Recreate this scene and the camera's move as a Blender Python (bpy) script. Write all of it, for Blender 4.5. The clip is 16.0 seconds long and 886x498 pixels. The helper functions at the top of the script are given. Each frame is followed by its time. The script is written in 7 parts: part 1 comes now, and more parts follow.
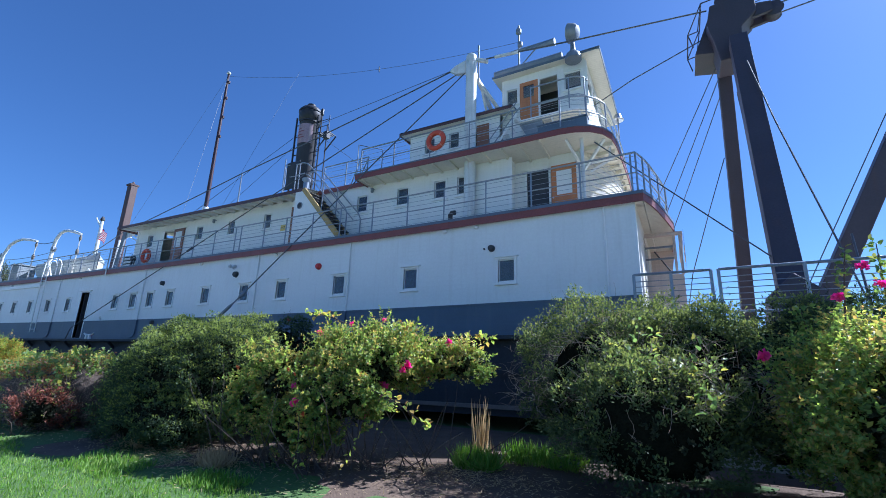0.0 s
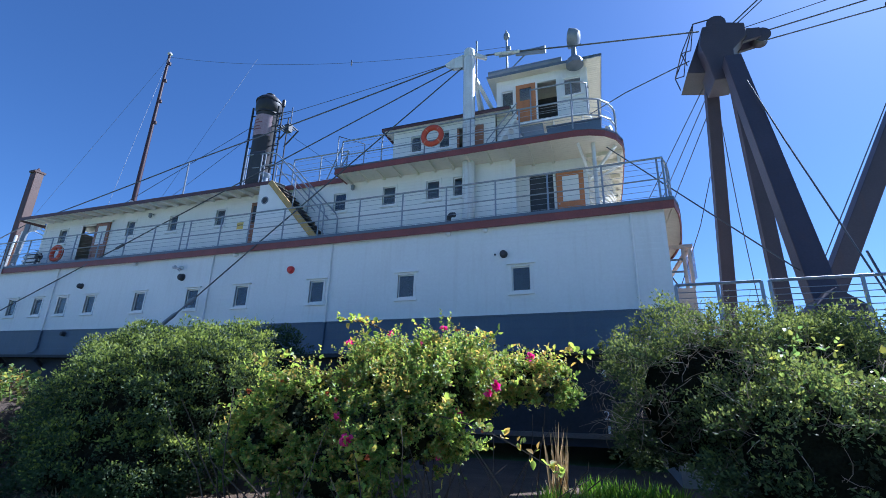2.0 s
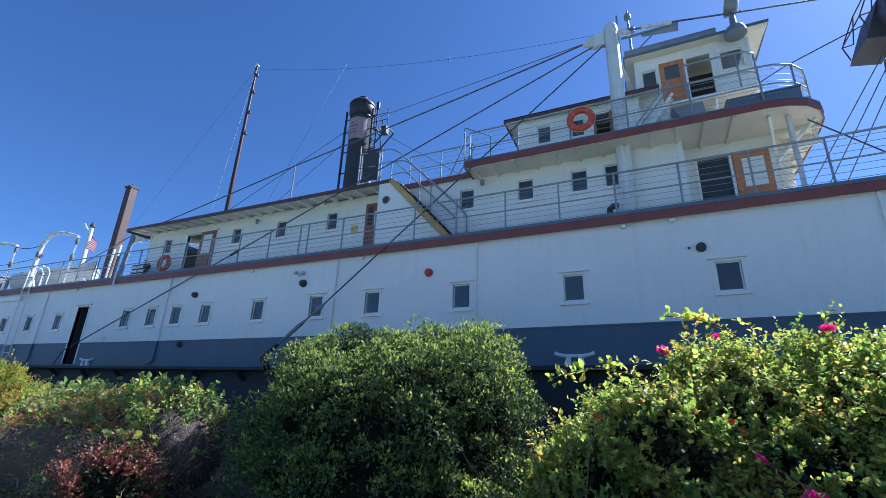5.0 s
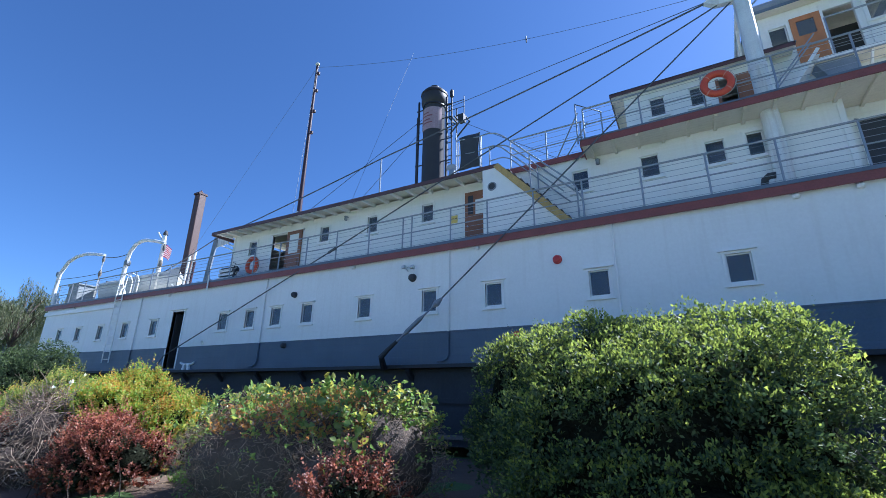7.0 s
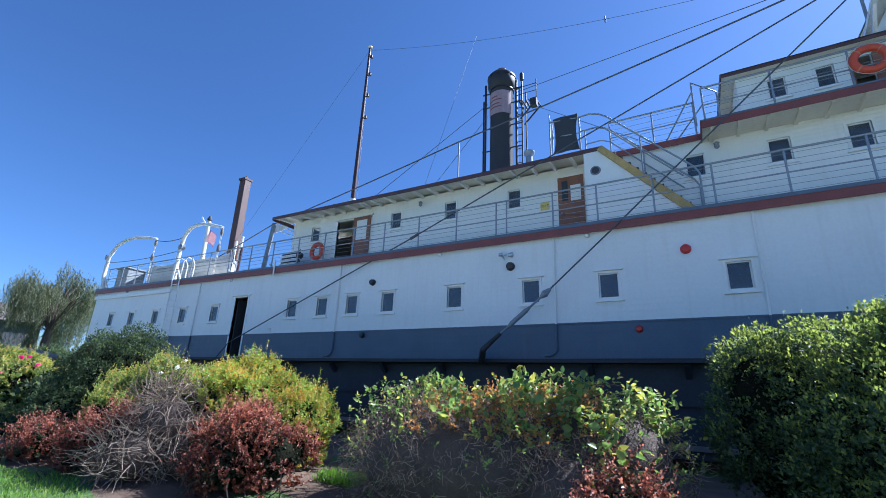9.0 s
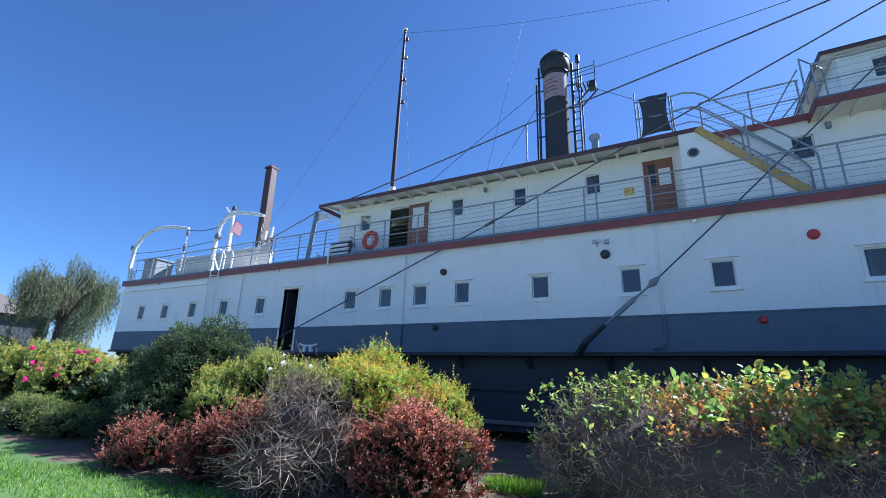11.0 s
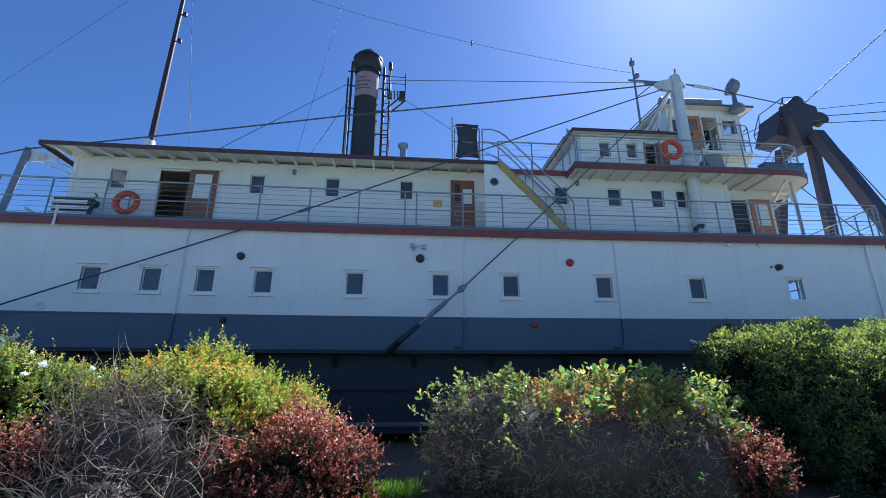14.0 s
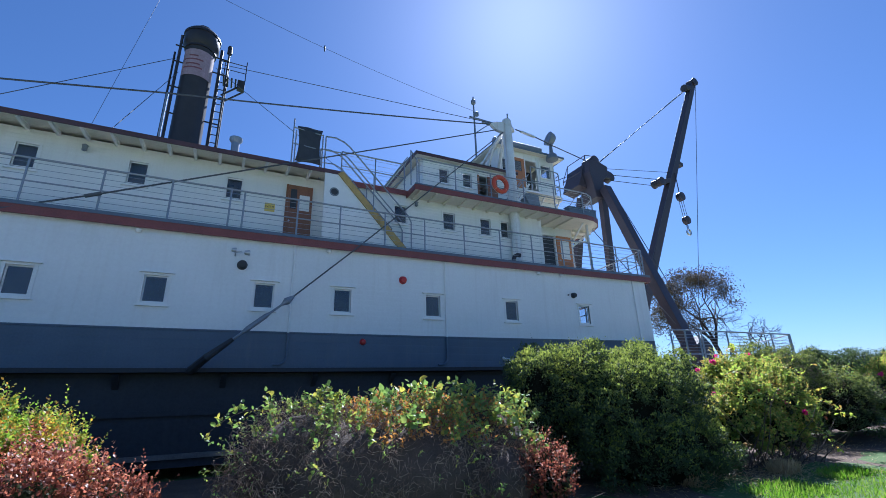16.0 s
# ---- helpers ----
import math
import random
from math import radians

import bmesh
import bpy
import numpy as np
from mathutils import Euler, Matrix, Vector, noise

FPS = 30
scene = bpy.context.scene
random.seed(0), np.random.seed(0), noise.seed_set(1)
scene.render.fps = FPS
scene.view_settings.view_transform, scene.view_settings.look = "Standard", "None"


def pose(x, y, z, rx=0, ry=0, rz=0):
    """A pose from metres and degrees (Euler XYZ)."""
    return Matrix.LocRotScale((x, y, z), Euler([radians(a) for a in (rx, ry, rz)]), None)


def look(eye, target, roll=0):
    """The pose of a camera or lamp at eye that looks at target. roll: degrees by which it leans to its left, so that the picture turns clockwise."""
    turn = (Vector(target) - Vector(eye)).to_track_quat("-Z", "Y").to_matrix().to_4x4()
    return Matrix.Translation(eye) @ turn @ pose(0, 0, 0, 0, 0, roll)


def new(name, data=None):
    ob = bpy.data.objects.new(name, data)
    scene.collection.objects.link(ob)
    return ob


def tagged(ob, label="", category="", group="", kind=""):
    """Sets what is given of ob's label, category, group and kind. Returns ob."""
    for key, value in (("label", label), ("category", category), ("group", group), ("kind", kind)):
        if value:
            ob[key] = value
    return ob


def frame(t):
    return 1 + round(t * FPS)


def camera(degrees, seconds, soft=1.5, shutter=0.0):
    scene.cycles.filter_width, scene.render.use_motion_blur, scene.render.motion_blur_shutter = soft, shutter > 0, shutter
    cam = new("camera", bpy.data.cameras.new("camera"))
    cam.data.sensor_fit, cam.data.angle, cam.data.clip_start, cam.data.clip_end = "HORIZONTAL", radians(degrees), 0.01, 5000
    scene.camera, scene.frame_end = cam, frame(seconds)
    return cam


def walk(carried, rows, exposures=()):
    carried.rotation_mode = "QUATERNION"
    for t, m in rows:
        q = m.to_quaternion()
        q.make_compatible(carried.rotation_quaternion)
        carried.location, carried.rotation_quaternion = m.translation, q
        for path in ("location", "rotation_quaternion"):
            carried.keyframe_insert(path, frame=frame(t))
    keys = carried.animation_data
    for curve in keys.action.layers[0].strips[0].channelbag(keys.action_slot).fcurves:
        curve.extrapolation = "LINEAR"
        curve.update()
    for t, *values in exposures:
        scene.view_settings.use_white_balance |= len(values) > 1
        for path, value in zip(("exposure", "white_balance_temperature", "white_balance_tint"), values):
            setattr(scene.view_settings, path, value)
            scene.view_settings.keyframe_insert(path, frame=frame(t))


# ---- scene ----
cam = camera(89.9, 16.0, soft=0.6)
EXPOSURE, KELVIN, TINT = 0.98, 4950, 14
METRES, EYE, TILT, LEAN, TURN = 16.0, 1.6, 0.0, 0.0, 28.3
ROWS = [
    (0.0, 0.0, 0.0, 0.0, -0.43, 14.58, -1.67),
    (0.5, -0.0273, 0.027, 0.0004, -1.47, 14.76, -1.68),
    (1.0, -0.0576, 0.0525, 0.001, -2.12, 14.89, -1.53),
    (1.5, -0.0856, 0.0775, -0.0009, -3.86, 15.16, -1.43),
    (2.0, -0.1141, 0.1012, -0.0014, -9.48, 17.07, -1.36),
    (2.5, -0.1434, 0.1232, 0.0011, -15.03, 18.51, -0.85),
    (3.0, -0.1698, 0.1486, -0.0001, -18.07, 19.55, -0.66),
    (3.5, -0.1969, 0.1698, -0.0017, -18.85, 19.95, -1.47),
    (4.0, -0.2266, 0.1868, -0.0014, -16.64, 19.56, -2.15),
    (4.5, -0.2545, 0.2036, -0.0023, -8.21, 19.11, -3.06),
    (7.0, -0.4342, 0.272, -0.0048, 0.31, 18.11, -0.71),
    (7.5, -0.4732, 0.2833, -0.0057, 1.12, 18.12, -0.57),
    (8.0, -0.5111, 0.2961, -0.0055, 1.47, 17.86, -0.78),
    (8.5, -0.5479, 0.3098, -0.0052, 1.07, 17.76, -2.34),
    (9.0, -0.5879, 0.3214, -0.0067, 1.17, 17.39, -2.25),
    (9.5, -0.6281, 0.3336, -0.0087, 1.28, 17.04, -2.36),
    (10.0, -0.6673, 0.3427, -0.0091, 1.27, 17.07, -2.25),
    (12.5, -0.8397, 0.4104, -0.008, -11.25, 15.98, -1.28),
    (13.0, -0.8602, 0.4195, -0.0074, -19.48, 16.4, -0.39),
    (13.5, -0.8687, 0.4234, -0.0091, -26.65, 16.57, 0.47),
    (14.0, -0.8673, 0.424, -0.0081, -33.66, 16.78, -0.12),
    (14.5, -0.8632, 0.4243, -0.0072, -36.9, 17.03, -0.08),
    (15.0, -0.859, 0.4261, -0.0067, -43.54, 17.57, 0.51),
    (15.5, -0.8546, 0.4279, -0.0065, -50.95, 18.25, 1.48),
    (16.0, -0.8521, 0.4288, -0.0067, -54.58, 18.57, 1.57),
]
walk(cam, [(t, pose(0, 0, EYE, TILT, LEAN, TURN) @ pose(METRES * x, METRES * y, METRES * z, 90 + pitch, roll, yaw)) for t, x, y, z, yaw, pitch, roll in ROWS],
     exposures=[(0.0, EXPOSURE + 0.03, KELVIN, TINT), (0.5, EXPOSURE + 0.05, KELVIN + 20, TINT), (1.0, EXPOSURE + 0.12, KELVIN + 60, TINT), (1.5, EXPOSURE + 0.12, KELVIN + 60, TINT), (2.0, EXPOSURE + 0.04, KELVIN + 30, TINT), (2.5, EXPOSURE, KELVIN + 30, TINT), (4.5, EXPOSURE, KELVIN + 60, TINT), (7.0, EXPOSURE + 0.24, KELVIN + 170, TINT), (10.0, EXPOSURE + 0.24, KELVIN + 170, TINT), (12.5, EXPOSURE + 0.15, KELVIN + 170, TINT), (13.5, EXPOSURE - 0.02, KELVIN + 210, TINT), (16.0, EXPOSURE - 0.08, KELVIN + 240, TINT)])

# ---- world and sun ----
SUN_ELEV, SUN_AZ = 46.5, 49.0
world = bpy.data.worlds.new("world")
scene.world = world
world.use_nodes = True
wn = world.node_tree.nodes
sky = wn.new("ShaderNodeTexSky")
sky.sky_type = "NISHITA"
sky.sun_disc = False
sky.sun_elevation = radians(SUN_ELEV)
sky.sun_rotation = radians(90 - SUN_AZ)
sky.altitude, sky.air_density, sky.dust_density, sky.ozone_density = 0.0, 0.95, 0.4, 8.0
world.node_tree.links.new(sky.outputs[0], wn["Background"].inputs[0])
wn["Background"].inputs[1].default_value = 0.064
sun_way = Vector((math.cos(radians(SUN_AZ)) * math.cos(radians(SUN_ELEV)), math.sin(radians(SUN_AZ)) * math.cos(radians(SUN_ELEV)), math.sin(radians(SUN_ELEV))))
sun_data = bpy.data.lights.new("sun", "SUN")
sun_data.energy, sun_data.angle, sun_data.color = 5.0, radians(0.53), (1.0, 0.95, 0.86)
sun = new("sun", sun_data)
sun.matrix_world = look(sun_way * 80, (0, 0, 0))

# ---- materials ----
def mat(name, col, rough=0.6, metal=0.0, var=0.15, s1=2.0, s2=30.0, bump=0.15, boards=None, board_axis=2, streak=0.0,
        streak_col=(0.16, 0.12, 0.09), island=None, translucent=0.0, spec=0.5, coat=0.0):
    m = bpy.data.materials.new(name)
    m.use_nodes = True
    nt = m.node_tree
    n, l = nt.nodes, nt.links
    b = n["Principled BSDF"]
    b.inputs["Roughness"].default_value = rough
    b.inputs["Metallic"].default_value = metal
    b.inputs["Specular IOR Level"].default_value = spec
    b.inputs["Coat Weight"].default_value = coat
    tc = n.new("ShaderNodeTexCoord")
    n1, n2 = n.new("ShaderNodeTexNoise"), n.new("ShaderNodeTexNoise")
    n1.inputs["Scale"].default_value, n2.inputs["Scale"].default_value = s1, s2
    n1.inputs["Detail"].default_value, n2.inputs["Detail"].default_value = 4.0, 3.0
    for k in (n1, n2):
        l.new(tc.outputs["Object"], k.inputs["Vector"])
    add = n.new("ShaderNodeMath")
    add.operation = "ADD"
    l.new(n1.outputs["Fac"], add.inputs[0])
    l.new(n2.outputs["Fac"], add.inputs[1])
    mr = n.new("ShaderNodeMapRange")
    mr.inputs["From Min"].default_value, mr.inputs["From Max"].default_value = 0.6, 1.4
    mr.inputs["To Min"].default_value, mr.inputs["To Max"].default_value = 1 - var, 1 + var
    l.new(add.outputs[0], mr.inputs["Value"])
    hsv = n.new("ShaderNodeHueSaturation")
    hsv.inputs["Color"].default_value = (*col, 1)
    l.new(mr.outputs[0], hsv.inputs["Value"])
    out = hsv.outputs[0]
    if island:
        geo = n.new("ShaderNodeNewGeometry")
        ramp = n.new("ShaderNodeValToRGB")
        ramp.color_ramp.elements[0].color = (*island[0], 1)
        ramp.color_ramp.elements[1].color = (*island[-1], 1)
        for i, c in enumerate(island[1:-1]):
            e = ramp.color_ramp.elements.new((i + 1) / (len(island) - 1))
            e.color = (*c, 1)
        mixf = n.new("ShaderNodeMath")
        mixf.operation = "MULTIPLY_ADD"
        mixf.inputs[1].default_value, mixf.inputs[2].default_value = 0.65, -0.15
        l.new(geo.outputs["Random Per Island"], mixf.inputs[0])
        sm = n.new("ShaderNodeMath")
        sm.operation = "MULTIPLY_ADD"
        sm.inputs[1].default_value = 1.0
        l.new(n1.outputs["Fac"], sm.inputs[0])
        l.new(mixf.outputs[0], sm.inputs[2])
        l.new(sm.outputs[0], ramp.inputs[0])
        l.new(ramp.outputs[0], hsv.inputs["Color"])
    if streak:
        mp = n.new("ShaderNodeMapping")
        mp.inputs["Scale"].default_value = (5, 5, 0.35)
        l.new(tc.outputs["Object"], mp.inputs[0])
        n3 = n.new("ShaderNodeTexNoise")
        n3.inputs["Scale"].default_value, n3.inputs["Detail"].default_value = 1.6, 6.0
        l.new(mp.outputs[0], n3.inputs["Vector"])
        m3 = n.new("ShaderNodeMapRange")
        m3.inputs["From Min"].default_value, m3.inputs["From Max"].default_value = 0.52, 0.78
        m3.inputs["To Min"].default_value, m3.inputs["To Max"].default_value = 0.0, streak
        l.new(n3.outputs["Fac"], m3.inputs["Value"])
        mx = n.new("ShaderNodeMix")
        mx.data_type = "RGBA"
        mx.inputs["B"].default_value = (*streak_col, 1)
        l.new(m3.outputs[0], mx.inputs["Factor"])
        l.new(out, mx.inputs["A"])
        out = mx.outputs["Result"]
    l.new(out, b.inputs["Base Color"])
    height = n2.outputs["Fac"]
    if boards:
        sep = n.new("ShaderNodeSeparateXYZ")
        l.new(tc.outputs["Object"], sep.inputs[0])
        dv = n.new("ShaderNodeMath")
        dv.operation = "DIVIDE"
        dv.inputs[1].default_value = boards
        l.new(sep.outputs[board_axis], dv.inputs[0])
        fr = n.new("ShaderNodeMath")
        fr.operation = "FRACT"
        l.new(dv.outputs[0], fr.inputs[0])
        pw = n.new("ShaderNodeMath")
        pw.operation = "POWER"
        pw.inputs[1].default_value = 8.0
        l.new(fr.outputs[0], pw.inputs[0])
        ad = n.new("ShaderNodeMath")
        ad.operation = "MULTIPLY_ADD"
        ad.inputs[1].default_value = 0.25
        l.new(n2.outputs["Fac"], ad.inputs[0])
        sb = n.new("ShaderNodeMath")
        sb.operation = "MULTIPLY"
        sb.inputs[1].default_value = -1.0
        l.new(pw.outputs[0], sb.inputs[0])
        l.new(sb.outputs[0], ad.inputs[2])
        height = ad.outputs[0]
    bp = n.new("ShaderNodeBump")
    bp.inputs["Strength"].default_value = bump
    bp.inputs["Distance"].default_value = 0.02
    l.new(height, bp.inputs["Height"])
    l.new(bp.outputs[0], b.inputs["Normal"])
    if translucent:
        tr = n.new("ShaderNodeBsdfTranslucent")
        warm = n.new("ShaderNodeHueSaturation")
        warm.inputs["Saturation"].default_value, warm.inputs["Value"].default_value = 1.12, 2.2
        l.new(out, warm.inputs["Color"])
        l.new(warm.outputs[0], tr.inputs["Color"])
        mix = n.new("ShaderNodeMixShader")
        mix.inputs[0].default_value = translucent
        l.new(b.outputs[0], mix.inputs[1])
        l.new(tr.outputs[0], mix.inputs[2])
        l.new(mix.outputs[0], n["Material Output"].inputs["Surface"])
    return m


def glass_mat(name, tint, gloss_rough=0.03, dust=0.0):
    m = bpy.data.materials.new(name)
    m.use_nodes = True
    nt = m.node_tree
    n, l = nt.nodes, nt.links
    n.remove(n["Principled BSDF"])
    t, g, mix, fr = n.new("ShaderNodeBsdfTransparent"), n.new("ShaderNodeBsdfGlossy"), n.new("ShaderNodeMixShader"), n.new("ShaderNodeLayerWeight")
    t.inputs[0].default_value = (*tint, 1)
    g.inputs["Roughness"].default_value = gloss_rough
    g.inputs["Color"].default_value = (0.9, 0.9, 0.9, 1)
    power, lift = n.new("ShaderNodeMath"), n.new("ShaderNodeMath")
    power.operation, lift.operation = "POWER", "MULTIPLY_ADD"
    power.inputs[1].default_value, lift.inputs[1].default_value, lift.inputs[2].default_value = 5.0, 0.92, 0.045
    fr.inputs["Blend"].default_value = 0.5
    l.new(fr.outputs["Facing"], power.inputs[0])
    l.new(power.outputs[0], lift.inputs[0])
    l.new(lift.outputs[0], mix.inputs[0])
    l.new(t.outputs[0], mix.inputs[1])
    l.new(g.outputs[0], mix.inputs[2])
    out = mix.outputs[0]
    if dust:
        # Diffuse film, toned per pane, stands in for room light and reflections.
        info, ramp, df, mx2 = n.new("ShaderNodeObjectInfo"), n.new("ShaderNodeValToRGB"), n.new("ShaderNodeBsdfDiffuse"), n.new("ShaderNodeMixShader")
        for i, c in enumerate(((0.20, 0.24, 0.21), (0.30, 0.33, 0.36), (0.30, 0.27, 0.22), (0.36, 0.42, 0.48))):
            e = ramp.color_ramp.elements[i] if i < 2 else ramp.color_ramp.elements.new(0.5)
            e.position, e.color = i / 3, (*c, 1)
        l.new(info.outputs["Random"], ramp.inputs[0])
        l.new(ramp.outputs[0], df.inputs["Color"])
        nz, tc, mr = n.new("ShaderNodeTexNoise"), n.new("ShaderNodeTexCoord"), n.new("ShaderNodeMapRange")
        nz.inputs["Scale"].default_value = 5.0
        l.new(tc.outputs["Object"], nz.inputs["Vector"])
        mr.inputs["To Min"].default_value, mr.inputs["To Max"].default_value = dust * 0.5, dust * 1.5
        l.new(nz.outputs["Fac"], mr.inputs["Value"])
        l.new(mr.outputs[0], mx2.inputs[0])
        l.new(out, mx2.inputs[1])
        l.new(df.outputs[0], mx2.inputs[2])
        out = mx2.outputs[0]
    l.new(out, n["Material Output"].inputs["Surface"])
    return m


M = {}
M["white"] = mat("white_hull_paint", (0.78, 0.78, 0.76), 0.45, var=0.05, s1=0.8, s2=18, bump=0.13, boards=0.14, streak=0.14, streak_col=(0.45, 0.40, 0.33))
M["house"] = mat("white_clapboard_paint", (0.80, 0.79, 0.75), 0.5, var=0.05, s1=1.2, s2=25, bump=0.4, boards=0.11, streak=0.14, streak_col=(0.48, 0.42, 0.33))
M["trimwhite"] = mat("white_trim_paint", (0.80, 0.79, 0.76), 0.4, var=0.06, s1=4, s2=60, bump=0.1)
M["soffit"] = mat("cream_soffit_boards", (0.74, 0.68, 0.55), 0.55, var=0.08, s1=1.5, s2=30, bump=0.5, boards=0.12, board_axis=1, streak=0.15)
M["boards"] = mat("cream_lapped_boards", (0.76, 0.70, 0.58), 0.55, var=0.08, s1=1.5, s2=30, bump=0.2, streak=0.15)
M["grey"] = mat("blue_grey_hull_paint", (0.085, 0.115, 0.16), 0.5, var=0.14, s1=1.5, s2=25, bump=0.3, boards=0.2, streak=0.35, streak_col=(0.14, 0.15, 0.17))
M["gutter"] = mat("grey_gutter_paint", (0.12, 0.15, 0.20), 0.5, var=0.15, s1=2, s2=30)
M["maroon"] = mat("faded_maroon_paint", (0.21, 0.062, 0.052), 0.5, var=0.22, s1=2.0, s2=25, bump=0.2, streak=0.3, streak_col=(0.12, 0.05, 0.045))
# Streaked maroon again, darkened to hold the shade on the roof edges.
M["maroondark"] = mat("dark_weathered_maroon_paint", (0.095, 0.045, 0.045), 0.55, var=0.22, s1=2.0, s2=25, bump=0.2, streak=0.3, streak_col=(0.07, 0.06, 0.065))
M["porch"] = mat("faded_tan_boards", (0.62, 0.50, 0.43), 0.65, var=0.12, s1=1.5, s2=30, bump=0.35, boards=0.13, streak=0.25, streak_col=(0.3, 0.23, 0.19))
M["black"] = mat("black_bitumen_paint", (0.030, 0.031, 0.035), 0.65, var=0.3, s1=1.2, s2=20, bump=0.3, boards=0.45, streak=0.3, streak_col=(0.055, 0.052, 0.05))
M["funnel"] = mat("black_funnel_paint", (0.028, 0.024, 0.025), 0.5, var=0.25, s1=3, s2=30, bump=0.1, streak=0.25, streak_col=(0.05, 0.04, 0.035))
M["derrick"] = mat("dark_brown_steel_paint", (0.056, 0.046, 0.058), 0.55, var=0.2, s1=1.5, s2=20, bump=0.2, streak=0.3, streak_col=(0.09, 0.05, 0.04))
M["spar"] = mat("brown_stained_timber", (0.075, 0.036, 0.027), 0.6, var=0.2, s1=2, s2=35, bump=0.3, streak=0.3, streak_col=(0.07, 0.035, 0.025))
M["mastred"] = mat("dark_red_mast_paint", (0.048, 0.018, 0.022), 0.5, var=0.2)
M["door"] = mat("brown_varnished_wood", (0.24, 0.105, 0.05), 0.35, var=0.25, s1=2.5, s2=40, bump=0.2, streak=0.4, streak_col=(0.14, 0.05, 0.02))
M["doororange"] = mat("orange_varnished_wood", (0.50, 0.20, 0.07), 0.35, var=0.2, s1=2.5, s2=40, bump=0.2, streak=0.3, streak_col=(0.25, 0.1, 0.03))
M["dark"] = mat("dark_interior_paint", (0.05, 0.05, 0.055), 0.7, var=0.2)
M["room"] = mat("worn_interior_boards", (0.16, 0.14, 0.12), 0.7, var=0.2, boards=0.2)
M["galv"] = mat("galvanised_pipe", (0.30, 0.32, 0.35), 0.42, metal=0.5, var=0.15, s1=6, s2=60)
M["wire"] = mat("steel_wire", (0.33, 0.35, 0.38), 0.45, metal=0.6, var=0.15)
M["cable"] = mat("weathered_steel_cable", (0.10, 0.105, 0.115), 0.6, metal=0.3, var=0.25, s1=4, s2=120)
M["chain"] = mat("grey_painted_steel", (0.22, 0.24, 0.27), 0.5, metal=0.2, var=0.2, s1=4, s2=40)
M["whitesteel"] = mat("white_painted_steel", (0.70, 0.70, 0.68), 0.45, var=0.14, s1=3, s2=40, streak=0.6, streak_col=(0.35, 0.25, 0.17))
M["ringband"] = mat("faded_lifebuoy_band", (0.55, 0.2, 0.13), 0.6, var=0.15, s1=6, s2=50)
M["ring"] = mat("orange_lifebuoy", (0.55, 0.075, 0.03), 0.5, var=0.12, s1=6, s2=50)
M["rope"] = mat("pale_rope", (0.55, 0.52, 0.45), 0.8, var=0.2)
M["yellow"] = mat("worn_yellow_paint", (0.46, 0.31, 0.10), 0.5, var=0.25, s1=3, s2=30, streak=0.4, streak_col=(0.25, 0.16, 0.05))
M["tread"] = mat("dark_stair_tread", (0.08, 0.07, 0.07), 0.7, var=0.2)
M["red"] = mat("red_enamel", (0.45, 0.03, 0.03), 0.3, var=0.1)
M["boatgrey"] = mat("weathered_grey_boat_paint", (0.5, 0.52, 0.52), 0.6, var=0.15, s1=1.5, s2=25, bump=0.1)
M["canvas"] = mat("grey_canvas", (0.27, 0.29, 0.30), 0.85, var=0.12, s1=2, s2=60, bump=0.4)
M["screen"] = mat("black_shade_cloth", (0.05, 0.055, 0.066), 0.85, var=0.2, s1=4, s2=80, bump=0.4)
M["paper"] = mat("white_notice_card", (0.75, 0.75, 0.72), 0.6, var=0.06)
M["signyellow"] = mat("yellow_sign", (0.70, 0.52, 0.12), 0.5, var=0.08)
M["banner"] = mat("faded_banner", (0.36, 0.25, 0.27), 0.7, var=0.2, s1=3.5, s2=14, streak=0.3, streak_col=(0.6, 0.55, 0.5))
M["bannerink"] = mat("faded_red_print", (0.2, 0.07, 0.08), 0.7, var=0.3, s1=6, s2=40)
M["ink"] = mat("dark_ink", (0.06, 0.03, 0.03), 0.6, var=0.1)
M["alu"] = mat("brushed_metal", (0.55, 0.56, 0.57), 0.3, metal=0.9, var=0.1)
M["flagred"] = mat("red_flag_cloth", (0.42, 0.02, 0.03), 0.8, var=0.1, translucent=0.15)
M["flagwhite"] = mat("white_flag_cloth", (0.62, 0.62, 0.64), 0.8, var=0.08, translucent=0.15)
M["flagblue"] = mat("navy_flag_cloth", (0.03, 0.04, 0.14), 0.8, var=0.1, translucent=0.2)
# Panes with a painted pale sheen mixed into the glass.
M["glass"] = glass_mat("dusty_window_glass", (0.78, 0.80, 0.83), dust=0.11)
M["lens"] = glass_mat("lamp_lens_glass", (0.8, 0.82, 0.85))
M["soil"] = mat("dry_mulch_soil", (0.13, 0.085, 0.055), 0.9, var=0.4, s1=2, s2=40, bump=0.8)
M["lawn"] = mat("mown_grass_ground", (0.08, 0.14, 0.03), 0.9, var=0.35, s1=0.6, s2=25, bump=0.8)
M["blade"] = mat("grass_blade", (0.1, 0.22, 0.03), 0.6, island=[(0.085, 0.165, 0.022), (0.130, 0.250, 0.030), (0.230, 0.300, 0.065)], translucent=0.35)
M["straw"] = mat("dry_grass_straw", (0.4, 0.3, 0.15), 0.8, island=[(0.30, 0.20, 0.10), (0.45, 0.35, 0.2)], translucent=0.3)
M["concrete"] = mat("weathered_concrete", (0.42, 0.40, 0.37), 0.85, var=0.2, s1=1.5, s2=30, bump=0.4, streak=0.2)
M["timber"] = mat("grey_weathered_timber", (0.20, 0.17, 0.14), 0.8, var=0.3, s1=2, s2=40, bump=0.4)
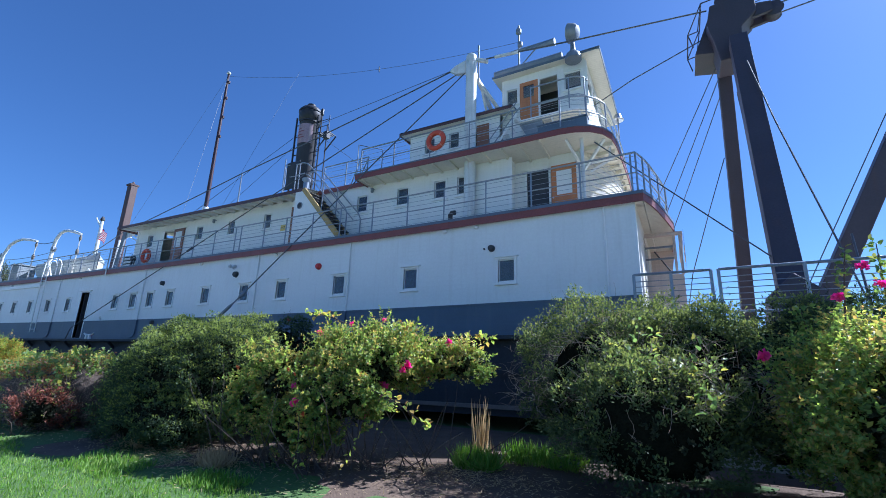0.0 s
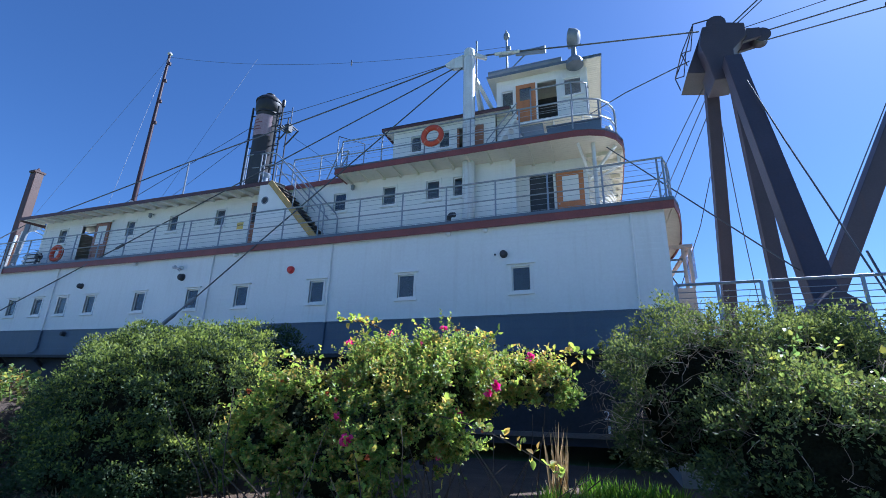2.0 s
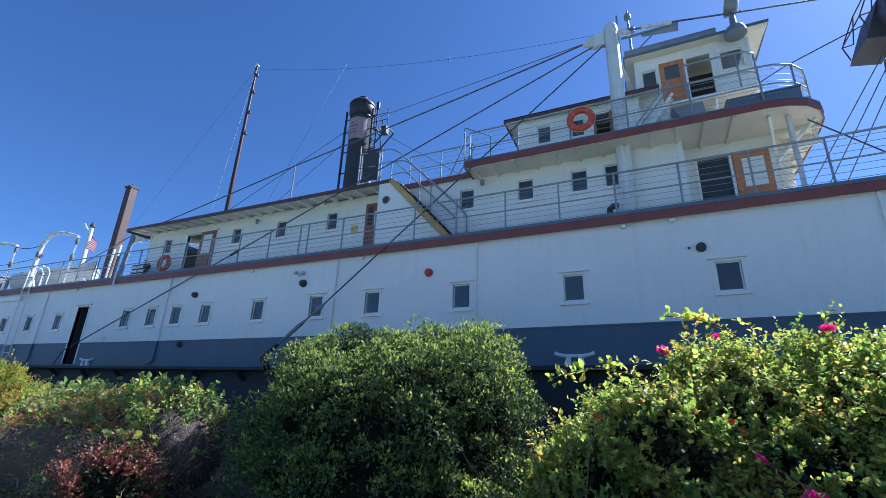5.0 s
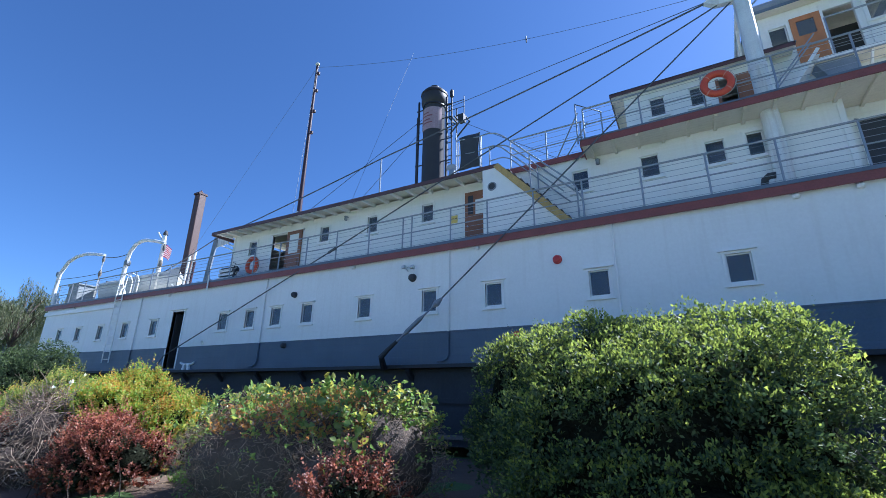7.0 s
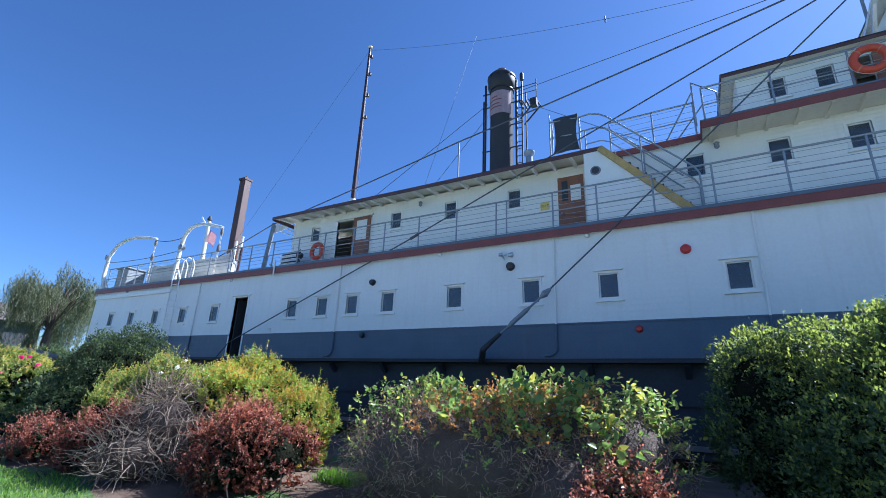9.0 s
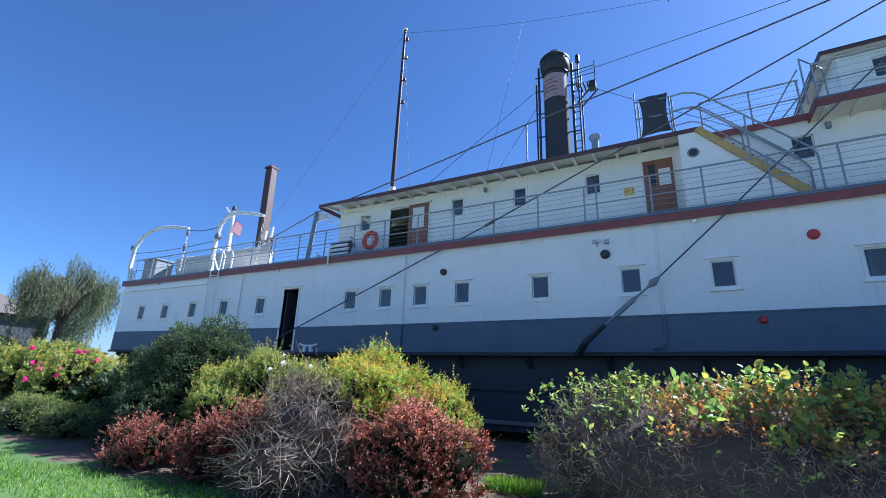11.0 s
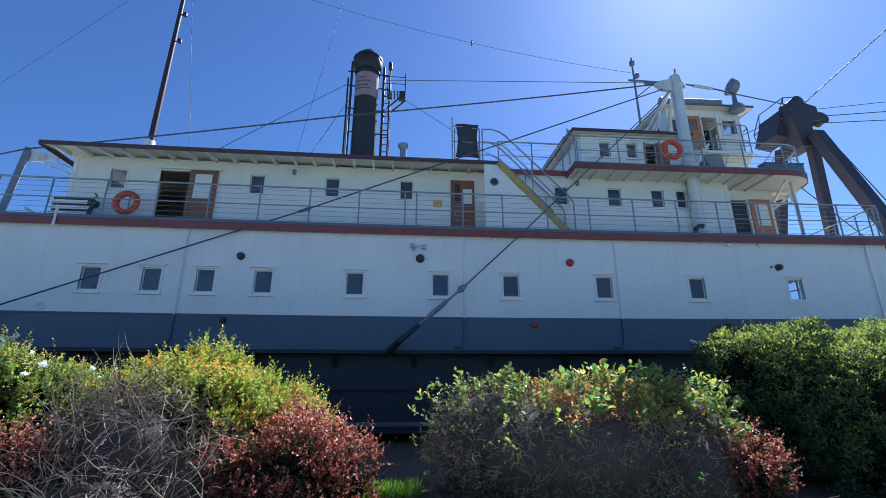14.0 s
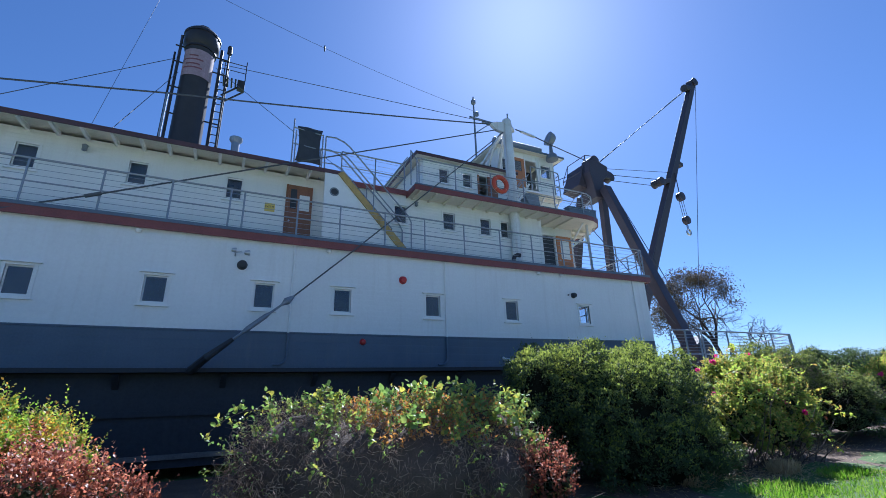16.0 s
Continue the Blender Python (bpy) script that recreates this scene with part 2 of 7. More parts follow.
# Near-black on purpose: the shade inside a crown is put into this colour.
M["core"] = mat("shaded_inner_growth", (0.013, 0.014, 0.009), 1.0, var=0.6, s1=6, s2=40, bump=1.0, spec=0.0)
# Inner leaves coloured darker to carry the shade of the hollows.
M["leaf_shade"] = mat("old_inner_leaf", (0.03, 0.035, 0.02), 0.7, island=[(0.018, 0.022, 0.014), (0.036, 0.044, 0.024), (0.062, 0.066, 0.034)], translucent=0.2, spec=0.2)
M["twig"] = mat("bare_grey_twigs", (0.2, 0.16, 0.13), 0.85, island=[(0.07, 0.048, 0.034), (0.21, 0.15, 0.105), (0.46, 0.36, 0.27)], spec=0.2)
M["bark"] = mat("brown_bark", (0.09, 0.065, 0.05), 0.9, var=0.35, s1=6, s2=50, bump=0.8)
M["treebark"] = mat("dark_tree_bark", (0.04, 0.031, 0.026), 0.9, var=0.35, s1=6, s2=50, bump=0.8)
# The _tip leaves are paler both as new growth and as painted sunlit tops.
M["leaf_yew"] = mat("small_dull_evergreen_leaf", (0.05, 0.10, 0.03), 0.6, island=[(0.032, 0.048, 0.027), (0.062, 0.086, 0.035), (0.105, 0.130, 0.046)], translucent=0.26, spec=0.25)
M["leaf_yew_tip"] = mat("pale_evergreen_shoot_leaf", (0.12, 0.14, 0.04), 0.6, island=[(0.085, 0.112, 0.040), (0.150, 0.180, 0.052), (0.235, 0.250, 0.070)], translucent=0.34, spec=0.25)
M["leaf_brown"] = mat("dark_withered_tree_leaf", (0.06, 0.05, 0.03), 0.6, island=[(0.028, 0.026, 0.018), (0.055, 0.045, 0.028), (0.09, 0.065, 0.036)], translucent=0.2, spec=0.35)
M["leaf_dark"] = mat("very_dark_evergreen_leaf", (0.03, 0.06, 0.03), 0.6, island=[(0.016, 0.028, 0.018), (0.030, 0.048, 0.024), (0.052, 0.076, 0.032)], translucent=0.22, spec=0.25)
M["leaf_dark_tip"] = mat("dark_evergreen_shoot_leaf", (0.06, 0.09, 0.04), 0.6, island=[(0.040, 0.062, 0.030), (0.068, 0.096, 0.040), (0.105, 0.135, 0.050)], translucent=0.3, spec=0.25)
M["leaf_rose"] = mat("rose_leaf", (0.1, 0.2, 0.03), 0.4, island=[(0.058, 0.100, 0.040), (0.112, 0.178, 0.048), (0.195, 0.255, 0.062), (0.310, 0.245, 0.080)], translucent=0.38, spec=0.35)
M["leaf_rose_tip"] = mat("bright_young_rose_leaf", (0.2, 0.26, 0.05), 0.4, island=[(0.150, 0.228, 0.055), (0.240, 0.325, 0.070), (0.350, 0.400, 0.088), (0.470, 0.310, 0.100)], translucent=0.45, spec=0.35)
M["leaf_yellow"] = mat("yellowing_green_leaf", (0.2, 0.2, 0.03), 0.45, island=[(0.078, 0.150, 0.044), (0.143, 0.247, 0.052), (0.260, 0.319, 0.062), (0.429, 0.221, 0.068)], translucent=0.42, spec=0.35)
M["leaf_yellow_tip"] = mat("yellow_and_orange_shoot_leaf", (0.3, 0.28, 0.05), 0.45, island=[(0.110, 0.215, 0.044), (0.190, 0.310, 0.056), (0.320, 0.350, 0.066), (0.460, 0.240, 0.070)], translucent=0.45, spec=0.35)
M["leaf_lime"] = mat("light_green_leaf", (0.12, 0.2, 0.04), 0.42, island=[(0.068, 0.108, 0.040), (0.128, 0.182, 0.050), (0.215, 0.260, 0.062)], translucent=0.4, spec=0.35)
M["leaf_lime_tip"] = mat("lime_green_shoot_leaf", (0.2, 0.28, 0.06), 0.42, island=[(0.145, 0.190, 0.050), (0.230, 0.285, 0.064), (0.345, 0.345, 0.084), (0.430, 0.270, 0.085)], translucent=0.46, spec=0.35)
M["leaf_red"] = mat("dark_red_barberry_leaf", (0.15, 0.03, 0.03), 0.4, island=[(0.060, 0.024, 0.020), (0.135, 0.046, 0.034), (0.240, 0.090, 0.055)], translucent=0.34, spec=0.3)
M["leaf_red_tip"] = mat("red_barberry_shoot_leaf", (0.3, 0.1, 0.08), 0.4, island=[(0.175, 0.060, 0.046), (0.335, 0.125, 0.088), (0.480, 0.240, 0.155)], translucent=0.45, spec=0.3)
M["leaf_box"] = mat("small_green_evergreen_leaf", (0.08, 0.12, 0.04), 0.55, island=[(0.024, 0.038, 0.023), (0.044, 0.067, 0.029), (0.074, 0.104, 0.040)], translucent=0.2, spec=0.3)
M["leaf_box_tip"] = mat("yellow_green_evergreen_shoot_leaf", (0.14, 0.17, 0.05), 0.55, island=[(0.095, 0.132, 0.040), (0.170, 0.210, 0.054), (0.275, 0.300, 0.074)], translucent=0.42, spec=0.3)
M["leaf_bramble"] = mat("broad_bramble_leaf", (0.12, 0.22, 0.04), 0.4, island=[(0.070, 0.125, 0.048), (0.120, 0.190, 0.056), (0.170, 0.235, 0.070), (0.340, 0.310, 0.075)], translucent=0.45)
M["leaf_rust"] = mat("withered_rust_leaf", (0.3, 0.14, 0.05), 0.6, island=[(0.150, 0.070, 0.040), (0.290, 0.140, 0.055), (0.420, 0.230, 0.080)], translucent=0.4)
M["brown_twig"] = mat("thin_brown_twigs", (0.16, 0.12, 0.09), 0.85, island=[(0.065, 0.045, 0.034), (0.200, 0.130, 0.090), (0.440, 0.330, 0.240)], spec=0.2)
M["leaf_willow"] = mat("grey_green_willow_leaf", (0.1, 0.14, 0.05), 0.6, island=[(0.045, 0.060, 0.035), (0.085, 0.100, 0.050), (0.150, 0.155, 0.075)], translucent=0.35)
M["petal"] = mat("magenta_rose_petal", (0.6, 0.03, 0.18), 0.6, island=[(0.520, 0.030, 0.180), (0.700, 0.090, 0.300)], translucent=0.35)
M["petalwhite"] = mat("white_petal", (0.8, 0.8, 0.75), 0.6, translucent=0.3)
M["petalorange"] = mat("orange_rose_hip", (0.55, 0.12, 0.03), 0.45, var=0.2)
M["roofgrey"] = mat("grey_shingle_roof", (0.12, 0.10, 0.085), 0.85, var=0.2, s1=1, s2=8, bump=0.4)
# Wall colour darkened to carry the deep shade on that side.
M["beigewall"] = mat("dark_grey_house_wall", (0.07, 0.072, 0.08), 0.8, var=0.1)

# ---- mesh building ----
SHEERED = set()


def sheer(x):
    return 0.17 * (max(0.0, x + 19) / 18.3) ** 2 + 0.10 * (max(0.0, -19 - x) / 19) ** 2


class Build:
    """Collects vertices and faces, in world metres."""

    def __init__(self):
        self.v, self.f = [], []

    def add(self, verts, faces):
        k = len(self.v)
        self.v += [tuple(p) for p in verts]
        self.f += [tuple(k + i for i in f) for f in faces]
        return self

    def box(self, x0, x1, y0, y1, z0, z1, step=2.0):
        n = max(1, math.ceil((x1 - x0) / step))
        v, f = [], []
        for i in range(n + 1):
            x = x0 + (x1 - x0) * i / n
            v += [(x, y0, z0), (x, y1, z0), (x, y1, z1), (x, y0, z1)]
        f.append((0, 3, 2, 1))
        for i in range(n):
            a = 4 * i
            for j in range(4):
                b = (j + 1) % 4
                f.append((a + j, a + b, a + 4 + b, a + 4 + j))
        e = 4 * n
        f.append((e, e + 1, e + 2, e + 3))
        return self.add(v, f)

    def beam(self, p, q, w, h, up=(0, 0, 1)):
        """A square bar from p to q, w across and h high."""
        p, q = Vector(p), Vector(q)
        d = (q - p).normalized()
        s = d.cross(Vector(up))
        s = (s if s.length > 1e-4 else d.cross(Vector((0, 1, 0)))).normalized()
        u = s.cross(d)
        v = [e + s * a * w / 2 + u * b * h / 2 for e in (p, q) for a, b in ((-1, -1), (1, -1), (1, 1), (-1, 1))]
        return self.add(v, [(0, 3, 2, 1), (4, 5, 6, 7), (0, 1, 5, 4), (1, 2, 6, 5), (2, 3, 7, 6), (3, 0, 4, 7)])

    def tube(self, pts, r, n=8, r1=None, cap=True):
        pts = [Vector(p) for p in pts]
        v, f = [], []
        side = None
        for i, p in enumerate(pts):
            d = (pts[min(i + 1, len(pts) - 1)] - pts[max(i - 1, 0)]).normalized()
            if side is None:
                side = d.cross(Vector((0, 0, 1)) if abs(d.z) < 0.9 else Vector((1, 0, 0))).normalized()
            side = (side - d * side.dot(d)).normalized()
            up = d.cross(side)
            rr = r if r1 is None else r + (r1 - r) * i / (len(pts) - 1)
            v += [p + (side * math.cos(2 * math.pi * k / n) + up * math.sin(2 * math.pi * k / n)) * rr for k in range(n)]
        for i in range(len(pts) - 1):
            for k in range(n):
                b = (k + 1) % n
                f.append((i * n + k, i * n + b, (i + 1) * n + b, (i + 1) * n + k))
        if cap:
            f.append(tuple(reversed(range(n))))
            f.append(tuple((len(pts) - 1) * n + k for k in range(n)))
        return self.add(v, f)

    def lathe(self, c, profile, n=24, axis="z"):
        """Rings of (radius, height) round an axis through c."""
        v, f = [], []
        for r, h in profile:
            for k in range(n):
                a = 2 * math.pi * k / n
                p = (r * math.cos(a), r * math.sin(a), h)
                p = {"z": p, "y": (p[0], h, p[1]), "x": (h, p[0], p[1])}[axis]
                v.append((c[0] + p[0], c[1] + p[1], c[2] + p[2]))
        for i in range(len(profile) - 1):
            for k in range(n):
                b = (k + 1) % n
                f.append((i * n + k, i * n + b, (i + 1) * n + b, (i + 1) * n + k))
        f.append(tuple(reversed(range(n))))
        f.append(tuple((len(profile) - 1) * n + k for k in range(n)))
        return self.add(v, f)

    def torus(self, c, R, r, axis="y", n=32, m=10, a0=0.0, a1=2 * math.pi):
        v, f = [], []
        closed = abs(a1 - a0 - 2 * math.pi) < 1e-6
        cnt = n if closed else n + 1
        for i in range(cnt):
            a = a0 + (a1 - a0) * i / n
            for k in range(m):
                b = 2 * math.pi * k / m
                p = ((R + r * math.cos(b)) * math.cos(a), r * math.sin(b), (R + r * math.cos(b)) * math.sin(a))
                p = p if axis == "y" else (p[0], p[2], p[1])
                v.append((c[0] + p[0], c[1] + p[1], c[2] + p[2]))
        for i in range(n):
            j = (i + 1) % cnt
            for k in range(m):
                b = (k + 1) % m
                f.append((i * m + k, j * m + k, j * m + b, i * m + b))
        return self.add(v, f)

    def prism(self, poly, lo, hi, axis="z"):
        """A polygon pushed along an axis from lo to hi."""
        put = {"z": lambda a, b, c: (a, b, c), "y": lambda a, b, c: (a, c, b), "x": lambda a, b, c: (c, a, b)}[axis]
        k = len(poly)
        v = [put(a, b, lo) for a, b in poly] + [put(a, b, hi) for a, b in poly]
        f = [tuple(reversed(range(k))), tuple(range(k, 2 * k))]
        f += [(i, (i + 1) % k, k + (i + 1) % k, k + i) for i in range(k)]
        return self.add(v, f)

    def ribbon(self, pts, z0, z1, th):
        """An upright band along a line in plan."""
        n = len(pts)
        v, f = [], []
        for i, (x, y) in enumerate(pts):
            a, b = pts[max(i - 1, 0)], pts[min(i + 1, n - 1)]
            dx, dy = b[0] - a[0], b[1] - a[1]
            ln = math.hypot(dx, dy)
            ox, oy = dy / ln * th, -dx / ln * th
            v += [(x, y, z0), (x + ox, y + oy, z0), (x + ox, y + oy, z1), (x, y, z1)]
        f.append((0, 3, 2, 1))
        for i in range(n - 1):
            for j in range(4):
                b = (j + 1) % 4
                f.append((4 * i + j, 4 * i + b, 4 * i + 4 + b, 4 * i + 4 + j))
        e = 4 * (n - 1)
        f.append((e, e + 1, e + 2, e + 3))
        return self.add(v, f)

    def wall(self, u0, u1, z0, z1, w0, w1, holes=(), along="x"):
        """A wall with rectangular openings (u0, u1, z0, z1) through it."""
        us = {u0, u1} | {u for h in holes for u in h[:2] if u0 < u < u1}
        zs = {z0, z1} | {z for h in holes for z in h[2:] if z0 < z < z1}
        k = u0 + 2.0
        while k < u1:
            if min(abs(k - u) for u in us) > 0.3:
                us.add(k)
            k += 2.0
        us, zs = sorted(us), sorted(zs)
        solid = {}
        for i in range(len(us) - 1):
            for j in range(len(zs) - 1):
                cu, cz = (us[i] + us[i + 1]) / 2, (zs[j] + zs[j + 1]) / 2
                solid[i, j] = not any(h[0] < cu < h[1] and h[2] < cz < h[3] for h in holes)
        v, f, ids = [], [], {}

        def vid(i, j, s):
            if (i, j, s) not in ids:
                w = (w0, w1)[s]
                ids[i, j, s] = len(v)
                v.append((us[i], w, zs[j]) if along == "x" else (w, us[i], zs[j]))
            return ids[i, j, s]

        for (i, j), ok in solid.items():
            if not ok:
                continue
            f.append((vid(i, j, 0), vid(i + 1, j, 0), vid(i + 1, j + 1, 0), vid(i, j + 1, 0)))
            f.append((vid(i, j, 1), vid(i, j + 1, 1), vid(i + 1, j + 1, 1), vid(i + 1, j, 1)))
            for (a, b), (p, q) in (((i - 1, j), ((i, j), (i, j + 1))), ((i + 1, j), ((i + 1, j), (i + 1, j + 1))),
                                   ((i, j - 1), ((i, j), (i + 1, j))), ((i, j + 1), ((i, j + 1), (i + 1, j + 1)))):
                if not solid.get((a, b), False):
                    f.append((vid(*p, 0), vid(*q, 0), vid(*q, 1), vid(*p, 1)))
        return self.add(v, f)


def thing(name, loc, label, category, group="", kind="", sheered=False):
    ob = new(name)
    ob.location = (loc[0], loc[1], loc[2] + (sheer(loc[0]) if sheered else 0))
    ob.empty_display_size = 0.2
    if sheered:
        SHEERED.add(ob.name)
    return tagged(ob, label, category, group, kind)


def mesh_of(name, b, material, off=(0, 0, 0), bent=False, smooth=False):
    me = bpy.data.meshes.new(name)
    o = Vector(off)
    pts = [(x - o.x, y - o.y, z + (sheer(x) if bent else 0) - o.z) for x, y, z in b.v]
    me.from_pydata(pts, [], b.f)
    bm = bmesh.new()
    bm.from_mesh(me)
    bmesh.ops.recalc_face_normals(bm, faces=bm.faces)
    bm.to_mesh(me)
    bm.free()
    if smooth:
        me.polygons.foreach_set("use_smooth", [True] * len(me.polygons))
        me.set_sharp_from_angle(angle=radians(38))
    me.materials.append(material)
    return me


def part(name, b, material, parent, label="", smooth=False, bevel=0.0):
    root = parent.parent or parent
    ob = new(name, mesh_of(name, b, material, root.location, root.name in SHEERED, smooth))
    ob.parent = parent
    if bevel:
        m = ob.modifiers.new("bevel", "BEVEL")
        m.width, m.segments, m.limit_method = bevel, 2, "ANGLE"
    return tagged(ob, label)


def solo(name, b, material, label, category, group="", kind="", smooth=False, bent=False):
    ob = new(name, mesh_of(name, b, material, (0, 0, 0), bent, smooth))
    return tagged(ob, label, category, group, kind)


def sag(p, q, drop, n=12):
    p, q = Vector(p), Vector(q)
    return [p.lerp(q, i / n) - Vector((0, 0, 4 * drop * (i / n) * (1 - i / n))) for i in range(n + 1)]

# ---- the ship ----
YN, YF, YC = 11.09, 20.9, 16.0
X0, X1 = -38.0, -0.73
WHITE_Z, DECK_Z = 3.12, 5.60
HULL_WINDOWS = (-36.0, -34.1, -32.05, -29.95, -27.75, -23.28, -21.82, -20.5, -19.05, -16.69, -14.41, -12.47, -9.82, -7.06, -4.02)
WZ0, WZ1 = 3.67, 4.29


def window(parent, x, y, z0, z1, w, cap=True, inner=0.05, pane_back=0.06, mullion=False):
    """A sash window in a wall that faces -y: casing, sash, sill, drip cap and glass."""
    b = Build()
    h = 0.055
    for a0, a1, c0, c1 in ((x - w / 2 - h, x + w / 2 + h, z1, z1 + h), (x - w / 2 - h, x + w / 2 + h, z0 - h, z0),
                           (x - w / 2 - h, x - w / 2, z0, z1), (x + w / 2, x + w / 2 + h, z0, z1)):
        b.box(a0, a1, y - 0.022, y + 0.03, c0, c1)
    win = part("window", b, M["trimwhite"], parent)
    s = Build()
    for a0, a1, c0, c1 in ((x - w / 2, x + w / 2, z1 - 0.03, z1), (x - w / 2, x + w / 2, z0, z0 + 0.035),
                           (x - w / 2, x - w / 2 + 0.03, z0 + 0.035, z1 - 0.03), (x + w / 2 - 0.03, x + w / 2, z0 + 0.035, z1 - 0.03)):
        s.box(a0, a1, y + 0.03, y + 0.07, c0, c1)
    part("sash", s, M["trimwhite"], win)
    g = Build().box(x - w / 2 + 0.03, x + w / 2 - 0.03, y + 0.045, y + 0.053, z0 + 0.035, z1 - 0.03)
    pane = part("pane", g, M["glass"], win)
    pane.visible_shadow = False
    part("sill", Build().box(x - w / 2 - h - 0.04, x + w / 2 + h + 0.04, y - 0.06, y + 0.0, z0 - h - 0.03, z0 - h), M["trimwhite"], win)
    if cap:
        part("drip_cap", Build().box(x - w / 2 - h - 0.06, x + w / 2 + h + 0.06, y - 0.07, y + 0.0, z1 + h, z1 + h + 0.025), M["trimwhite"], win)
    return win


hull = thing("ship_hull", (-19, YC, 0.3), "long white wooden steamer hull with a blue-grey band and black bottom", "ship", sheered=True)
holes = [(x - 0.23, x + 0.23, WZ0, WZ1) for x in HULL_WINDOWS]
DOOR = (-26.5, -25.75, 2.32, 4.55)
part("side_wall", Build().wall(X0, X1, WHITE_Z, 5.42, YN, YN + 0.1, holes + [DOOR]), M["white"], hull, "white painted planked side")
part("grey_band", Build().wall(X0, X1, 2.27, WHITE_Z, YN - 0.012, YN + 0.1, [DOOR]), M["grey"], hull, "blue-grey painted band")
part("band_moulding", Build().box(X0, DOOR[0], YN - 0.03, YN - 0.012, WHITE_Z - 0.035, WHITE_Z), M["grey"], hull)
part("band_moulding", Build().box(DOOR[1], X1, YN - 0.03, YN - 0.012, WHITE_Z - 0.035, WHITE_Z), M["grey"], hull)
part("far_wall", Build().wall(X0, X1, 2.27, 5.42, YF - 0.1, YF, holes), M["white"], hull)
part("stern_wall", Build().wall(YN + 0.1, YF - 0.1, 2.27, 5.42, X0, X0 + 0.1, (), "y"), M["white"], hull)
part("bow_wall", Build().wall(YN + 0.1, YF - 0.1, 2.27, 5.42, X1 - 0.1, X1, [(13.3, 15.3, 4.15, 5.15)], "y"), M["soffit"], hull, "tan boarded bow bulkhead")
part("main_deck", Build().box(X0 - 0.1, X1 + 4.5, YN + 0.402, YF - 0.02, 2.1, 2.26), M["timber"], hull)
part("inner_partition", Build().wall(X0 + 0.1, -9.0, 2.3, 5.38, 14.6, 14.68), M["room"], hull)
g = Build().box(X0, X1 + 4.6, YN - 0.1, YN + 0.4, 2.17, 2.262)
part("guard_timber", g, M["black"], hull)
for i in range(19):
    x = X0 + 0.6 + i * 2.03
    part("guard_knee", Build().beam((x, YN + 0.02, 2.14), (x, YN + 0.45, 1.75), 0.12, 0.1), M["black"], hull)
b = Build().box(X0 + 0.3, X1 + 4.2, YN + 0.28, YF - 0.28, 0.25, 2.17)
part("black_bottom", b, M["black"], hull, "black tarred hull side under the guard")
part("rubbing_strake", Build().box(X0 + 0.3, X1 + 4.2, YN + 0.2, YN + 0.28, 1.28, 1.4), M["black"], hull)
part("rubbing_strake", Build().box(X0 + 0.3, X1 + 4.2, YN + 0.2, YN + 0.28, 0.42, 0.52), M["timber"], hull, "scuffed grey chine timber")
for x in HULL_WINDOWS:
    window(hull, x, YN, WZ0, WZ1, 0.46)
# front bulkhead opening with bars
b = Build()
for y in (13.3, 13.78, 14.3, 14.82, 15.24):
    b.box(X1 - 0.08, X1 - 0.02, y, y + 0.04, 4.15, 5.15)
for z in (4.15, 4.62, 5.09):
    b.box(X1 - 0.075, X1 - 0.025, 13.3, 15.3, z, z + 0.035)
part("bow_window_bars", b, M["trimwhite"], hull)
# doorway
b = Build()
for a0, a1, c0, c1 in ((DOOR[0] - 0.07, DOOR[0], DOOR[2], DOOR[3]), (DOOR[1], DOOR[1] + 0.07, DOOR[2], DOOR[3]), (DOOR[0] - 0.07, DOOR[1] + 0.07, DOOR[3], DOOR[3] + 0.06)):
    b.box(a0, a1, YN - 0.025, YN + 0.1, c0, c1)
dr = part("doorway", b, M["trimwhite"], hull, "open dark doorway with white casing")
part("drip_cap", Build().box(DOOR[0] - 0.18, DOOR[1] + 0.18, YN - 0.09, YN, DOOR[3] + 0.06, DOOR[3] + 0.095), M["trimwhite"], dr)
part("door_leaf", Build().box(DOOR[0] + 0.02, DOOR[0] + 0.07, YN + 0.1, YN + 0.8, 2.3, 4.5), M["dark"], dr, "dark wooden door swung inward")
# deck edge
sidepts = [(X0 - 0.1 + i * (X1 + 0.2 - X0 + 0.1 - 0.0) / 24, 11.0) for i in range(25)]
bow = [(-0.53, 11.0), (-0.40, 11.45), (-0.28, 12.0), (-0.12, 12.9), (0.03, 13.9), (0.04, 15.0), (-0.02, 16.0), (-0.06, 17.0), (-0.12, 18.1), (-0.22, 19.1), (-0.34, 20.0), (-0.40, 20.55), (-0.53, 21.0)]
edge = sidepts[:-1] + bow
part("deck_slab", Build().box(X0 - 0.1, -0.55, 11.0, 21.0, 5.42, DECK_Z - 0.02), M["soffit"], hull)
part("bow_deck", Build().prism([(x, y) for x, y in bow], 5.42, DECK_Z - 0.02), M["soffit"], hull, "cream boarded overhanging bow deck")
part("fascia", Build().ribbon(edge, 5.35, 5.545, 0.035), M["maroon"], hull, "faded maroon deck-edge board")
part("gutter", Build().ribbon(edge, 5.545, 5.625, 0.05), M["gutter"], hull, "grey-blue gutter strip")
part("ledge", Build().box(X0, -31.2, YN - 0.1, YN, 5.06, 5.24), M["trimwhite"], hull)
